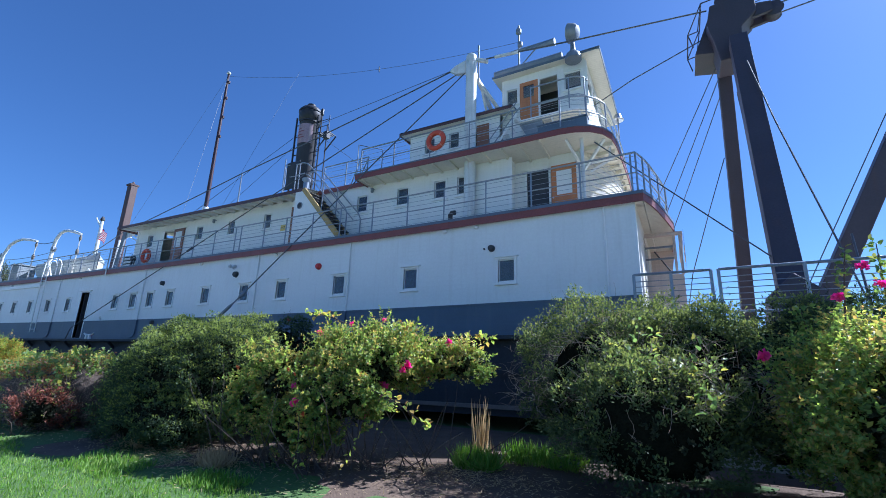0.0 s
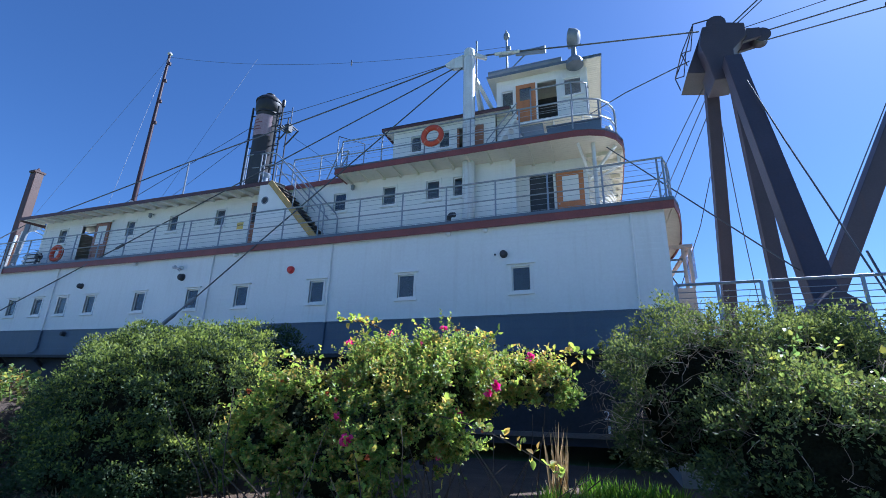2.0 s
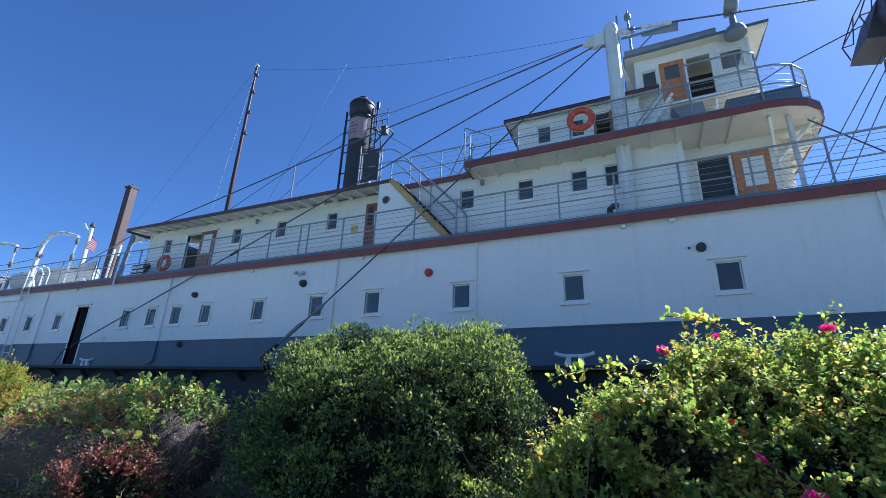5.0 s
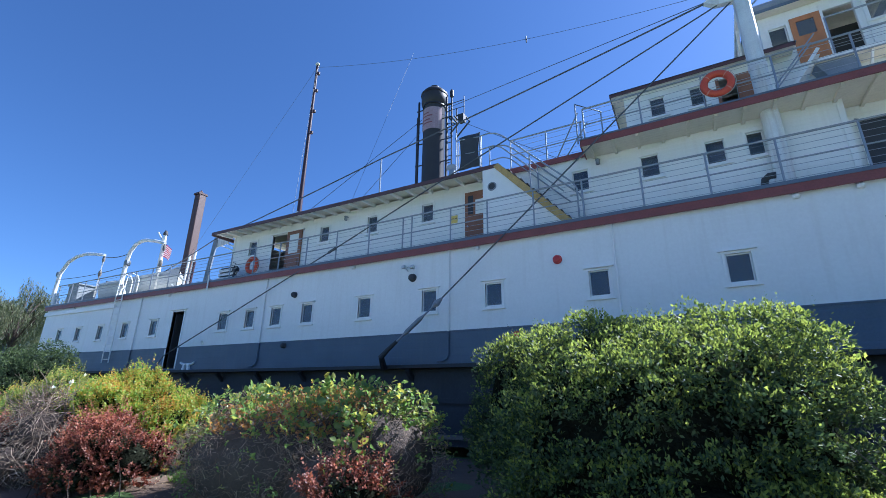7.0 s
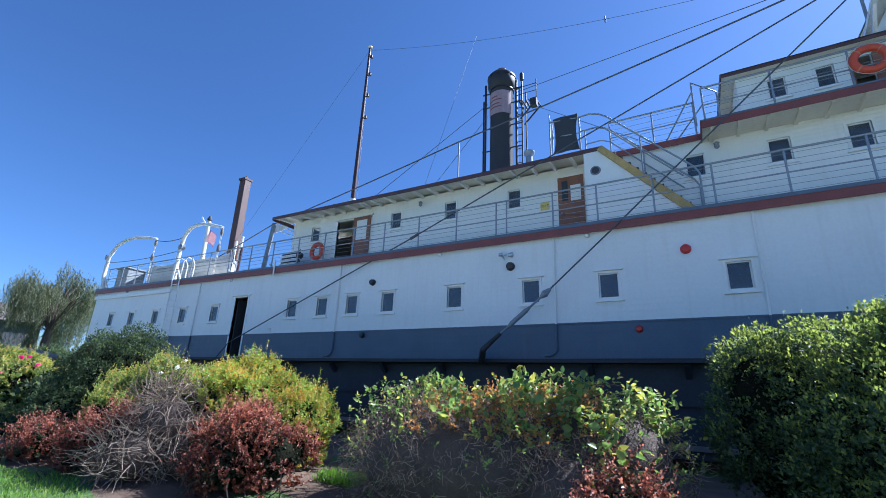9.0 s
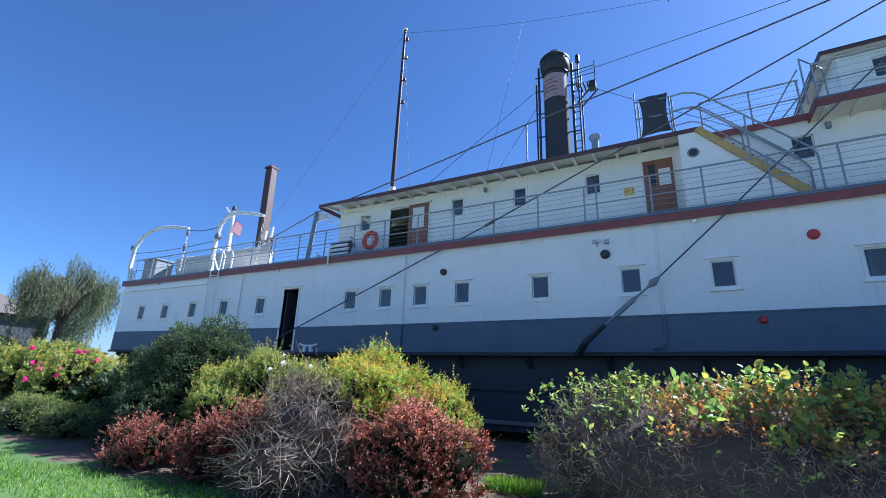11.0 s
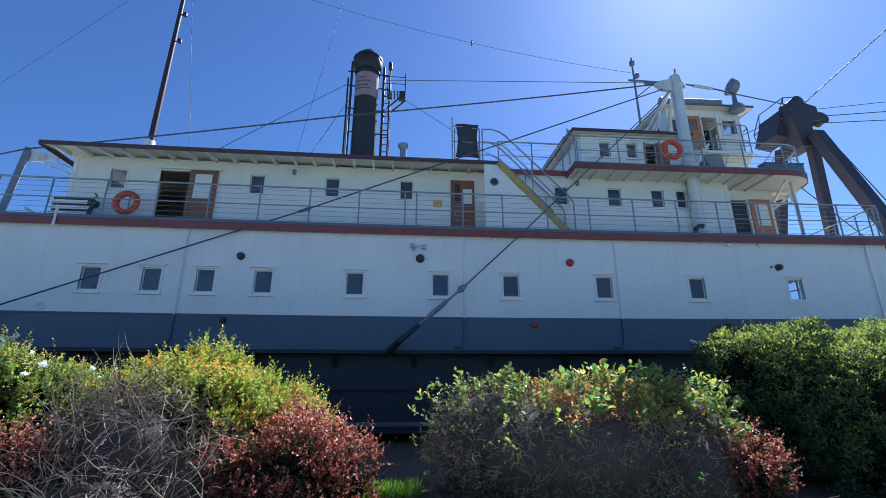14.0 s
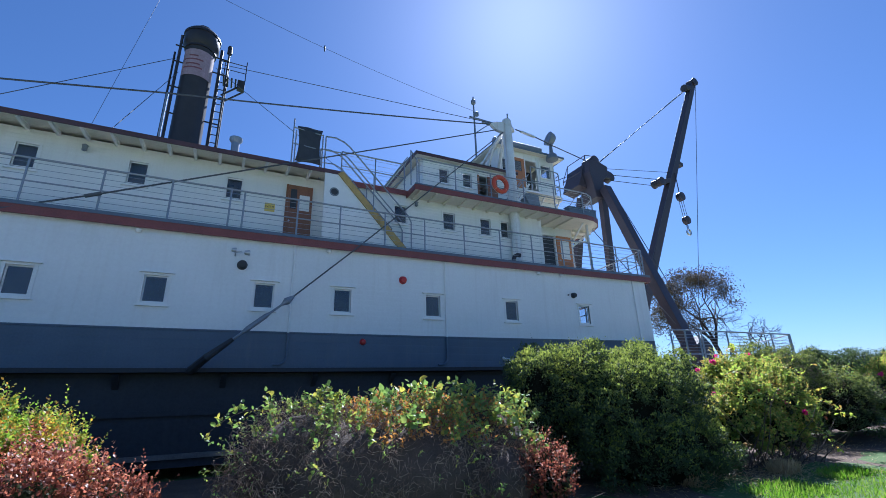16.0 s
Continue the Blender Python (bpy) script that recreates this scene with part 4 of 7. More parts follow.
for i in range(12):
    y = 12.9 + i * 0.55
    part("deck_beam", Build().box(-2.3, -1.32, y - 0.035, y + 0.035, 7.9, 8.02), M["soffit"], tx)
for x, y in ((-2.1, 12.3), (-2.1, 19.75)):
    part("pillar", Build().tube([(x, y, 5.58), (x, y, 8.03)], 0.055, 12), M["whitesteel"], tx, smooth=True)
for (xa, ya, za), (xb, yb, zb), w in (((-2.25, 13.1, 7.3), (-1.5, 12.55, 7.98), 0.07), ((-2.25, 13.1, 7.45), (-2.5, 12.1, 7.98), 0.06), ((-2.3, 13.05, 7.5), (-1.35, 13.05, 7.6), 0.08),
                                      ((-1.42, 13.05, 7.55), (-1.42, 13.05, 8.0), 0.07), ((-2.2, 13.3, 7.3), (-1.4, 13.9, 7.98), 0.07)):
    part("bracket_strut", Build().beam((xa, ya, za), (xb, yb, zb), w, w), M["trimwhite"], tx)
trail = [(-9.95 + i * 0.735, 11.86) for i in range(11)] + [(-2.25, 11.9), (-1.88, 12.06), (-1.6, 12.36), (-1.44, 12.75), (-1.37, 13.3), (-1.34, 14.6), (-1.32, 16.0), (-1.34, 17.4)]
railing("texas_railing", trail, [trail[0], trail[2], trail[4], trail[6], trail[8], trail[10], trail[12], trail[14], trail[16], trail[18]], 8.19, 1.05, "galvanised pipe railing round the promenade deck", "deck railings", wires=6)
gt = thing("rail_gate", (-10.0, 12.1, 8.2), "raised pipe gate frame at the deck corner", "railing", sheered=True)
part("frame", Build().tube([(-10.15, 11.9, 8.2), (-10.15, 11.9, 9.5), (-9.55, 12.6, 9.5), (-9.55, 12.6, 8.2)], 0.022, 8), M["galv"], gt, smooth=True)
part("brace", Build().tube([(-10.9, 12.5, 8.25), (-10.15, 12.2, 9.4)], 0.02, 8), M["galv"], gt, smooth=True)
part("brace", Build().tube([(-10.6, 12.5, 8.25), (-9.9, 12.2, 9.0)], 0.02, 8), M["galv"], gt, smooth=True)

# ---- texas house and wheelhouse ----
ty = 13.6
th = thing("texas_house", (-7, YC, 8.2), "small white cabin house with maroon roof edge", "deckhouse", sheered=True)
TW = ((-8.04, 0.42), (-6.98, 0.40))
part("side_wall", Build().wall(-8.95, -5.152, 8.2, 10.42, ty, ty + 0.08, [(x - w / 2, x + w / 2, 9.48, 10.1) for x, w in TW] + [(-6.42, -6.02, 8.25, 10.12)]), M["house"], th)
part("aft_wall", Build().wall(ty + 0.08, 18.4, 8.2, 10.42, -8.95, -8.87, (), "y"), M["house"], th)
part("far_wall", Build().wall(-8.95, -5.152, 8.2, 10.42, 18.32, 18.4), M["house"], th)
part("partition", Build().wall(-8.9, -5.16, 8.2, 10.4, 15.2, 15.25), M["room"], th)
for x, w in TW:
    window(th, x, ty, 9.48, 10.1, w, cap=False)
door_leaf(th, -6.02, -5.55, ty - 0.005, 8.22, 10.12, M["door"], "brown varnished cabin door", None)
part("door_post", Build().box(-6.5, -6.42, ty - 0.02, ty + 0.08, 8.22, 10.15), M["door"], th)
part("roof", crowned(-9.3, -4.6, 13.36, 18.64, 10.40, 0.07, 0.18), M["soffit"], th)
part("roof_felt", crowned(-9.33, -4.57, 13.33, 18.67, 10.472, 0.03, 0.18), M["gutter"], th)
part("roof_fascia", Build().ribbon([(-9.3, 18.6), (-9.3, 13.37)], 10.38, 10.5, 0.03), M["maroondark"], th)
part("roof_fascia", Build().ribbon([(-9.33, 13.36), (-7.0, 13.36), (-4.6, 13.36)], 10.38, 10.5, 0.03), M["maroondark"], th)

wy = 13.6
wh = thing("wheelhouse", (-3.5, YC, 8.2), "white wheelhouse with an orange door and flat overhanging roof", "wheelhouse", sheered=True)
wh_holes = [(-4.97, -4.55, 10.66, 11.26), (-4.46, -3.78, 9.9, 11.4), (-3.72, -3.08, 9.9, 11.38), (-2.84, -2.27, 10.66, 11.32)]
part("side_wall", Build().wall(-5.15, -2.12, 7.97, 11.72, wy, wy + 0.08, wh_holes), M["house"], wh)
part("far_wall", Build().wall(-5.15, -2.12, 7.97, 11.72, 18.32, 18.4, [(-4.9, -4.1, 10.66, 11.3), (-3.7, -3.0, 10.66, 11.3), (-2.84, -2.27, 10.66, 11.32)]), M["house"], wh)
part("front_wall", Build().wall(wy + 0.08, 18.32, 7.97, 11.72, -2.2, -2.12, [(13.95 + i * 1.1, 14.8 + i * 1.1, 10.7, 11.35) for i in range(4)], "y"), M["house"], wh)
part("aft_wall", Build().wall(wy + 0.08, 18.32, 7.97, 11.72, -5.15, -5.07, [(14.2, 15.2, 10.7, 11.3), (16.6, 17.6, 10.7, 11.3)], "y"), M["house"], wh)
part("floor", Build().box(-5.1, -2.2, wy + 0.08, 18.32, 9.8, 9.88), M["timber"], wh)
for x0, x1, z0, z1 in (wh_holes[0], wh_holes[3]):
    window(wh, (x0 + x1) / 2, wy, z0, z1, x1 - x0, cap=False)
d = part("door", Build().wall(-4.46, -3.78, 9.9, 11.4, wy - 0.03, wy + 0.01, [(-4.33, -3.93, 10.75, 11.25)]), M["doororange"], wh, "orange varnished door with a square window")
part("pane", Build().box(-4.33, -3.93, wy - 0.012, wy - 0.006, 10.75, 11.25), M["glass"], d)
# Dark sheet added behind the openings so the inside reads as shaded.
part("rear_partition", Build().box(-5.05, -2.25, 15.0, 15.06, 9.88, 11.68), M["dark"], wh)
b = Build()
for x in (-3.78, -3.08, -2.92, -2.12):
    b.box(x, x + 0.06, wy - 0.03, wy, 9.9, 11.6)
part("casing", b, M["trimwhite"], wh)
part("roof", crowned(-5.42, -1.6, 13.32, 18.7, 11.70, 0.07, 0.12), M["soffit"], wh, "cream boarded roof with wide overhang")
part("roof_felt", crowned(-5.45, -1.57, 13.29, 18.73, 11.772, 0.03, 0.12), M["gutter"], wh)
part("roof_fascia", Build().ribbon([(-5.42, 13.32), (-3.5, 13.32), (-1.6, 13.32), (-1.6, 18.7)], 11.72, 11.8, 0.025), M["gutter"], wh)
wing = [(-4.35, 13.598), (-4.35, 13.0), (-2.6, 13.0), (-2.3, 13.06), (-2.1, 13.22), (-2.03, 13.45), (-2.03, 13.598)]
part("wing_deck", Build().prism(wing, 9.44, 9.52), M["soffit"], wh, "cream underside of the bridge wing")
part("wing_edge", Build().ribbon(wing[0:6], 9.45, 9.53, 0.02), M["trimwhite"], wh)
part("wing_apron", Build().prism([(-4.33, 9.44), (-3.55, 9.44), (-3.5, 8.95), (-4.1, 8.95)], 13.1, 13.5, "y"), M["chain"], wh, "grey sheet apron under the wing")
for k in range(2):
    part("wing_bracket", Build().beam((-3.2 + k * 0.9, 13.58, 8.95), (-3.2 + k * 0.9, 13.08, 9.43), 0.05, 0.06), M["trimwhite"], wh)
wrail = [(-3.9, 13.04), (-2.6, 13.04), (-2.32, 13.1), (-2.13, 13.25), (-2.07, 13.5)]
railing("wing_railing", wrail, [wrail[0], wrail[1], wrail[3]], 9.52, 1.2, "curved pipe railing round the bridge wing", "deck railings", wires=1)
db = thing("deck_box", (-2.5, 11.97, 8.2), "long dark grey box lying inside the promenade rail", "box", sheered=True)
part("body", Build().box(-3.3, -1.85, 11.92, 12.2, 8.2, 8.52), M["gutter"], db, bevel=0.015)
part("lid", Build().box(-3.32, -1.83, 11.9, 12.22, 8.52, 8.56), M["gutter"], db)
part("eave_box", Build().tube([(-5.4, 13.5, 11.97), (-2.85, 13.5, 11.97)], 0.16, 12), M["chain"], wh, "long grey roof-edge tube", smooth=True)
for ob in [o for o in bpy.data.objects if o.name.split(".")[0] in ("wheelhouse", "wing_railing") and not o.parent]:
    ob.location += Vector((0.0, 0.3, 0.21))
# bell or horn under the roof front
hn = thing("bow_bell", (-1.4, 16.4, 9.9), "small brass-coloured ship bell on the wing", "bell", sheered=True)
part("post", Build().tube([(-1.42, 16.4, 9.85), (-1.42, 16.4, 10.75)], 0.03, 8), M["galv"], hn)
part("bell", Build().lathe((-1.42, 16.4, 10.7), [(0.03, 0.22), (0.1, 0.2), (0.14, 0.1), (0.17, 0.0), (0.22, -0.06), (0.2, -0.07), (0.1, 0.02)], 20), M["alu"], hn, smooth=True)
# ladder-like stair from promenade deck to wing
ld = thing("bridge_ladder", (-5.0, 13.2, 8.2), "pipe handrail of the short bridge stair", "ladder", sheered=True)
for dy in (0.0, 0.35):
    part("rail", Build().tube([(-5.35, 13.0 + dy, 8.2), (-5.3, 13.0 + dy, 9.1), (-4.3, 13.0 + dy, 10.3)], 0.02, 8), M["galv"], ld, smooth=True)
    part("stringer", Build().beam((-5.45, 13.0 + dy, 8.25), (-4.3, 13.0 + dy, 9.85), 0.03, 0.08), M["trimwhite"], ld)
for k in range(6):
    part("rung", Build().box(-5.3 + k * 0.17, -5.15 + k * 0.17, 13.0, 13.35, 8.45 + k * 0.24, 8.47 + k * 0.24), M["trimwhite"], ld)

# ---- lifebuoys ----
def lifebuoy(x, y, z, lean=0.0):
    t = thing("lifebuoy", (x, y, z), "faded orange ring lifebuoy with a grab rope hung on the rail", "lifebuoy", "lifebuoys")
    part("ring", Build().torus((x, y, z), 0.285, 0.085, n=36, m=12), M["ring"], t, smooth=True)
    for k in range(4):
        a = math.pi / 4 + k * math.pi / 2
        part("band", Build().torus((x, y, z), 0.285, 0.088, n=3, m=12, a0=a - 0.05, a1=a + 0.05), M["ringband"], t, "faded orange band", smooth=True)
    pts = [(x + 0.39 * math.cos(a), y - 0.02, z + 0.39 * math.sin(a)) for a in [2 * math.pi * i / 24 for i in range(25)]]
    part("grab_rope", Build().tube(pts, 0.008, 5), M["rope"], t)
    return t


lifebuoy(-6.70, 11.72, 8.86)
lifebuoy(-23.45, 12.1, 6.44)
M1 = thing("lifebuoy_bracket", (-23.45, 12.3, 5.6), "thin steel stand behind the lifebuoy", "bracket", sheered=True)
part("post", Build().tube([(-23.45, 12.22, 5.6), (-23.45, 12.22, 6.75)], 0.02, 6), M["galv"], M1)
# white locker and outboard beside the deckhouse
lk = thing("slatted_bench", (-24.9, 12.1, DECK_Z), "white slatted bench against the deckhouse", "bench", sheered=True)
for k in range(3):
    part("slat", Build().box(-25.4, -24.3, 12.0, 12.04, 5.98 + k * 0.17, 6.08 + k * 0.17), M["trimwhite"], lk)
# Dark board added to paint the shadow between the white slats.
part("back_frame", Build().box(-25.38, -24.32, 12.05, 12.08, 5.7, 6.5), M["dark"], lk)
part("seat", Build().box(-25.4, -24.3, 12.1, 12.4, 5.95, 5.99), M["trimwhite"], lk)
for x in (-25.3, -24.4):
    part("leg", Build().box(x, x + 0.05, 12.1, 12.4, 5.6, 5.95), M["trimwhite"], lk)
b = Build().tube([(-6.2, 11.95, 5.6), (-6.2, 11.95, 6.0), (-6.18, 11.9, 6.12), (-6.1, 11.85, 6.17), (-5.98, 11.82, 6.15)], 0.075, 12)
solo("cowl_pipe", b, M["dark"], "dark bent vent pipe on the deck", "vent pipe", bent=True, smooth=True)

# ---- king post, hog chains and rigging ----
kp = thing("king_post", (-5.72, 12.33, DECK_Z), "tall white riveted tubular king post", "post")
part("tube", Build().lathe((-5.72, 12.33, 0), [(0.19, 5.6), (0.19, 12.18), (0.17, 12.26), (0.1, 12.32)], 20), M["whitesteel"], kp, smooth=True)
for z in (12.0, 9.4, 8.35):
    part("collar", Build().lathe((-5.72, 12.33, z), [(0.205, -0.05), (0.205, 0.05)], 20), M["whitesteel"], kp, smooth=True)
part("shackle_plate", Build().prism([(-5.9, 12.1), (-5.9, 11.6), (-6.3, 11.65), (-6.55, 11.85), (-6.3, 12.0)], 12.25, 12.4, "y"), M["whitesteel"], kp)
part("shackle_plate", Build().beam((-5.55, 12.33, 12.05), (-5.2, 12.6, 12.05), 0.1, 0.12), M["whitesteel"], kp)
part("lightning_rod", Build().tube([(-5.52, 12.5, 11.2), (-5.52, 12.5, 12.75)], 0.03, 6), M["chain"], kp)
part("brace", Build().beam((-5.75, 12.5, 11.9), (-5.75, 15.9, 10.6), 0.12, 0.12), M["whitesteel"], kp)
part("brace", Build().beam((-5.75, 12.5, 11.7), (-5.1, 14.3, 10.55), 0.1, 0.1), M["whitesteel"], kp)
part("brace", Build().beam((-5.75, 13.4, 11.5), (-5.75, 14.0, 10.6), 0.08, 0.08), M["whitesteel"], kp)


def cable(name, pts, r, label, category="cable", material="cable"):
    return solo(name, Build().tube(pts, r, 6), M[material], label, category, "rigging cables", smooth=True)


kt = (-6.35, 12.33, 11.9)
cable("hog_chain", sag(kt, (-17.4, 12.39, 9.92), 0.05) + sag((-17.4, 12.39, 9.92), (-26.95, 12.55, 8.24), 0.03)[1:] + sag((-26.95, 12.55, 8.24), (-35.5, 12.6, 5.7), 0.05)[1:], 0.024, "thick steel hog chain rod from the king post")
cable("hog_chain", [(-5.95, 12.3, 11.62), (-12.2, 10.93, 5.43), (-13.96, 10.62, 3.75)], 0.02, "steel hog chain rod down over the deck edge")
tb = thing("turnbuckle", (-14.0, 10.62, 3.7), "long grey turnbuckle and dark shackle on the chain", "turnbuckle")
at = lambda k: tuple(Vector((-13.75, 10.655, 3.945)).lerp(Vector((-15.1, 10.42, 2.75)), k))
part("eye", Build().tube([at(0.02), at(0.12)], 0.04, 10, 0.095).tube([at(0.12), at(0.2)], 0.095, 10, 0.03), M["chain"], tb, smooth=True)
part("barrel", Build().tube([at(0.38), at(0.46)], 0.028, 10, 0.06).tube([at(0.46), at(0.72)], 0.06, 10).tube([at(0.72), at(0.8)], 0.06, 10, 0.028), M["chain"], tb, smooth=True)
part("rod", Build().tube([at(0.0), at(1.0)], 0.027, 8), M["chain"], tb, smooth=True)
part("shackle", Build().tube([(-15.0, 10.44, 2.84), (-15.25, 10.4, 2.62), (-15.45, 10.4, 2.45), (-15.75, 10.95, 2.2)], 0.05, 8, 0.095), M["black"], tb, "dark shackle on the guard", smooth=True)
cable("hog_chain", [(-5.98, 12.33, 11.79), (-18.16, 11.04, 6.0), (-19.9, 10.96, 5.28), (-25.95, 10.7, 2.78), (-26.9, 10.98, 2.3)], 0.02, "long steel hog chain rod to the stern quarter")
cb = thing("chain_clamp", (-18.16, 11.04, 6.0), "small dark clamp on the chain", "clamp")
part("clamp", Build().tube([(-18.02, 11.05, 6.07), (-18.3, 11.03, 5.94)], 0.045, 8), M["cable"], cb, smooth=True)
pl = thing("chain_strut", (-17.4, 12.38, 8.2), "thin galvanised strut carrying the chain", "post")
part("strut", Build().tube([(-17.4, 12.4, 8.2), (-17.4, 12.39, 9.92)], 0.03, 8), M["galv"], pl, smooth=True)

# ---- funnel ----
FX, FY = -17.2, 15.9
fu = thing("funnel", (FX, FY, 8.5), "black steam funnel with a faded banner and ladder frame", "funnel")
part("chimney", Build().lathe((FX, FY, 0), [(0.52, 8.4), (0.50, 14.3), (0.53, 14.36), (0.61, 14.46), (0.62, 14.98), (0.58, 15.08), (0.47, 15.2), (0.34, 15.27), (0.24, 15.3), (0.24, 15.44), (0.05, 15.47)], 32), M["funnel"], fu, smooth=True)
for z, r9 in ((14.3, 0.545), (14.95, 0.645)):
    part("hoop", Build().lathe((FX, FY, z), [(r9, -0.04), (r9, 0.04)], 32), M["funnel"], fu, smooth=True)
b = Build()
v, f = [], []
for i in range(15):
    a = radians(-150 + i * 130 / 14)
    for z in (12.9, 14.05):
        v.append((FX + 0.535 * math.cos(a), FY + 0.535 * math.sin(a), z))
for i in range(14):
    f.append((2 * i, 2 * i + 2, 2 * i + 3, 2 * i + 1))
ban = part("banner", b.add(v, f), M["banner"], fu, "faded red and white banner", smooth=True)
for k, (z, w) in enumerate(((13.72, 0.5), (13.56, 1.1), (13.36, 0.8), (13.2, 1.1))):
    bb = Build()
    v, f = [], []
    for i in range(7):
        a = radians(-105 + (i - 3) * w * 11)
        for zz in (z, z + 0.06):
            v.append((FX + 0.542 * math.cos(a), FY + 0.542 * math.sin(a), zz))
    for i in range(6):
        f.append((2 * i, 2 * i + 2, 2 * i + 3, 2 * i + 1))
    part("banner_bar", bb.add(v, f), M["bannerink"], ban)
for dx, dy, top, r in ((-0.62, -0.35, 14.6, 0.05), (-0.78, -0.2, 13.9, 0.035), (0.72, -0.1, 14.6, 0.06), (0.98, -0.1, 14.55, 0.035), (1.0, 0.35, 14.2, 0.03)):
    part("side_pipe", Build().tube([(FX + dx, FY + dy, 8.4), (FX + dx, FY + dy, top)], r, 8), M["funnel"], fu, smooth=True)
for z in (10.2, 11.3, 12.4, 13.5, 14.2):
    part("standoff", Build().beam((FX - 0.8, FY - 0.25, z), (FX + 1.0, FY - 0.1, z), 0.04, 0.04), M["funnel"], fu)
for i in range(16):
    z = 9.2 + i * 0.33
    part("rung", Build().beam((FX + 0.72, FY - 0.1, z), (FX + 0.98, FY - 0.1, z), 0.025, 0.025), M["funnel"], fu)
for dy in (-0.1, 0.4):
    part("platform_brace", Build().beam((FX + 0.9, FY + dy, 12.6), (FX + 1.65, FY + dy, 13.35), 0.05, 0.05), M["funnel"], fu)
for k in range(6):
    part("platform_bar", Build().box(FX + 0.88 + k * 0.14, FX + 0.94 + k * 0.14, FY - 0.22, FY + 0.36, 13.35, 13.39), M["funnel"], fu)
part("platform_rail", Build().tube([(FX + 0.9, FY - 0.2, 13.4), (FX + 0.9, FY - 0.2, 14.1), (FX + 1.65, FY - 0.2, 14.1), (FX + 1.65, FY - 0.2, 13.4)], 0.02, 6).tube([(FX + 1.65, FY - 0.2, 13.4), (FX + 1.65, FY - 0.2, 14.3)], 0.02, 6).tube([(FX + 0.9, FY - 0.2, 13.75), (FX + 1.65, FY - 0.2, 13.75)], 0.016, 6), M["funnel"], fu, smooth=True)
part("whistle", Build().lathe((FX + 0.98, FY - 0.1, 15.0), [(0.04, -0.5), (0.09, -0.45), (0.09, -0.15), (0.05, -0.08)], 12), M["funnel"], fu, smooth=True)
part("equipment_box", Build().box(FX + 1.4, FX + 1.66, FY - 0.3, FY - 0.05, 12.98, 13.34), M["funnel"], fu)
vt = thing("roof_vent", (-15.55, 14.6, 8.4), "small grey mushroom vent on the roof", "vent")
part("pipe", Build().lathe((-15.55, 14.6, 0), [(0.13, 8.4), (0.13, 10.0)], 14), M["galv"], vt, smooth=True)
part("cap", Build().lathe((-15.55, 14.6, 10.1), [(0.13, -0.1), (0.21, 0.0), (0.21, 0.09), (0.15, 0.12)], 14), M["galv"], vt, smooth=True)

# ---- mast ----
ms = thing("radio_mast", (-25.55, 16.05, 8.5), "thin dark red mast with insulators", "mast")
part("pole", Build().tube([(-25.6, 16.1, 8.3), (-25.5, 16.03, 14), (-25.39, 15.97, 20.1)], 0.14, 10, 0.07), M["mastred"], ms, smooth=True)
part("truck", Build().lathe((-25.39, 15.97, 20.1), [(0.06, 0), (0.13, 0.03), (0.13, 0.1), (0.05, 0.18)], 12), M["whitesteel"], ms, smooth=True)
part("foot", Build().lathe((-25.6, 16.1, 8.4), [(0.19, 0), (0.19, 2.2), (0.16, 2.3)], 14), M["whitesteel"], ms, "white mast collar", smooth=True)
for z in (19.4, 18.2, 16.8, 15.4):
    part("lamp_bracket", Build().lathe((-25.2, 15.95, z), [(0.03, -0.1), (0.09, -0.06), (0.09, 0.08), (0.03, 0.12)], 10).beam((-25.42, 15.97, z), (-25.2, 15.95, z), 0.04, 0.04), M["mastred"], ms, smooth=True)
top = (-25.39, 15.97, 19.95)
cable("stay_wire", sag(top, (-5.1, 15.8, 15.2), 0.7, 20), 0.008, "thin aerial wire from mast to wheelhouse mast")
cable("stay_wire", [top, (-37.0, 15.9, 6.5)], 0.007, "thin wire stay of the mast")
cable("stay_wire", [top, (-22.3, 12.8, 8.3)], 0.007, "thin wire stay of the mast")
cable("stay_wire", [(-18.5, 15.9, 18.05), (-19.0, 12.6, 8.3)], 0.006, "thin wire dropping to the roof")
cable("stay_wire", [(-17.85, 15.85, 13.83), (-21.9, 12.65, 8.25)], 0.012, "steel wire stay of the funnel")
cable("stay_wire", [(-17.75, 15.6, 13.0), (-18.6, 12.6, 8.4)], 0.010, "steel wire stay of the funnel")
cable("stay_wire", [(-16.4, 15.5, 13.75), (-5.9, 12.4, 12.02)], 0.012, "funnel stay wire to the king post")
cable("stay_wire", [(-16.6, 15.6, 13.6), (-10.0, 14.6, 8.5)], 0.010, "steel wire stay of the funnel")
b = Build().lathe((-12.6, 15.85, 16.35), [(0.02, 0.1), (0.035, 0.0), (0.035, -0.18), (0.015, -0.25)], 8)
solo("wire_insulator", b, M["cable"], "small dark insulator hanging on the aerial wire", "insulator", smooth=True)
# thin mast on the wheelhouse
tm = thing("signal_mast", (-5.09, 15.8, 10.5), "slim signal mast with lamps and a crossarm", "mast")
part("pole", Build().tube([(-5.09, 15.8, 10.5), (-5.09, 15.8, 15.8)], 0.06, 8, 0.04), M["chain"], tm, smooth=True)
part("lamp", Build().lathe((-5.09, 15.8, 15.6), [(0.04, 0), (0.12, 0.05), (0.12, 0.22), (0.05, 0.3), (0.03, 0.45)], 12), M["chain"], tm, smooth=True)
part("lamp", Build().lathe((-5.0, 15.7, 14.85), [(0.04, 0), (0.11, 0.04), (0.11, 0.2), (0.04, 0.26)], 12), M["chain"], tm, smooth=True)
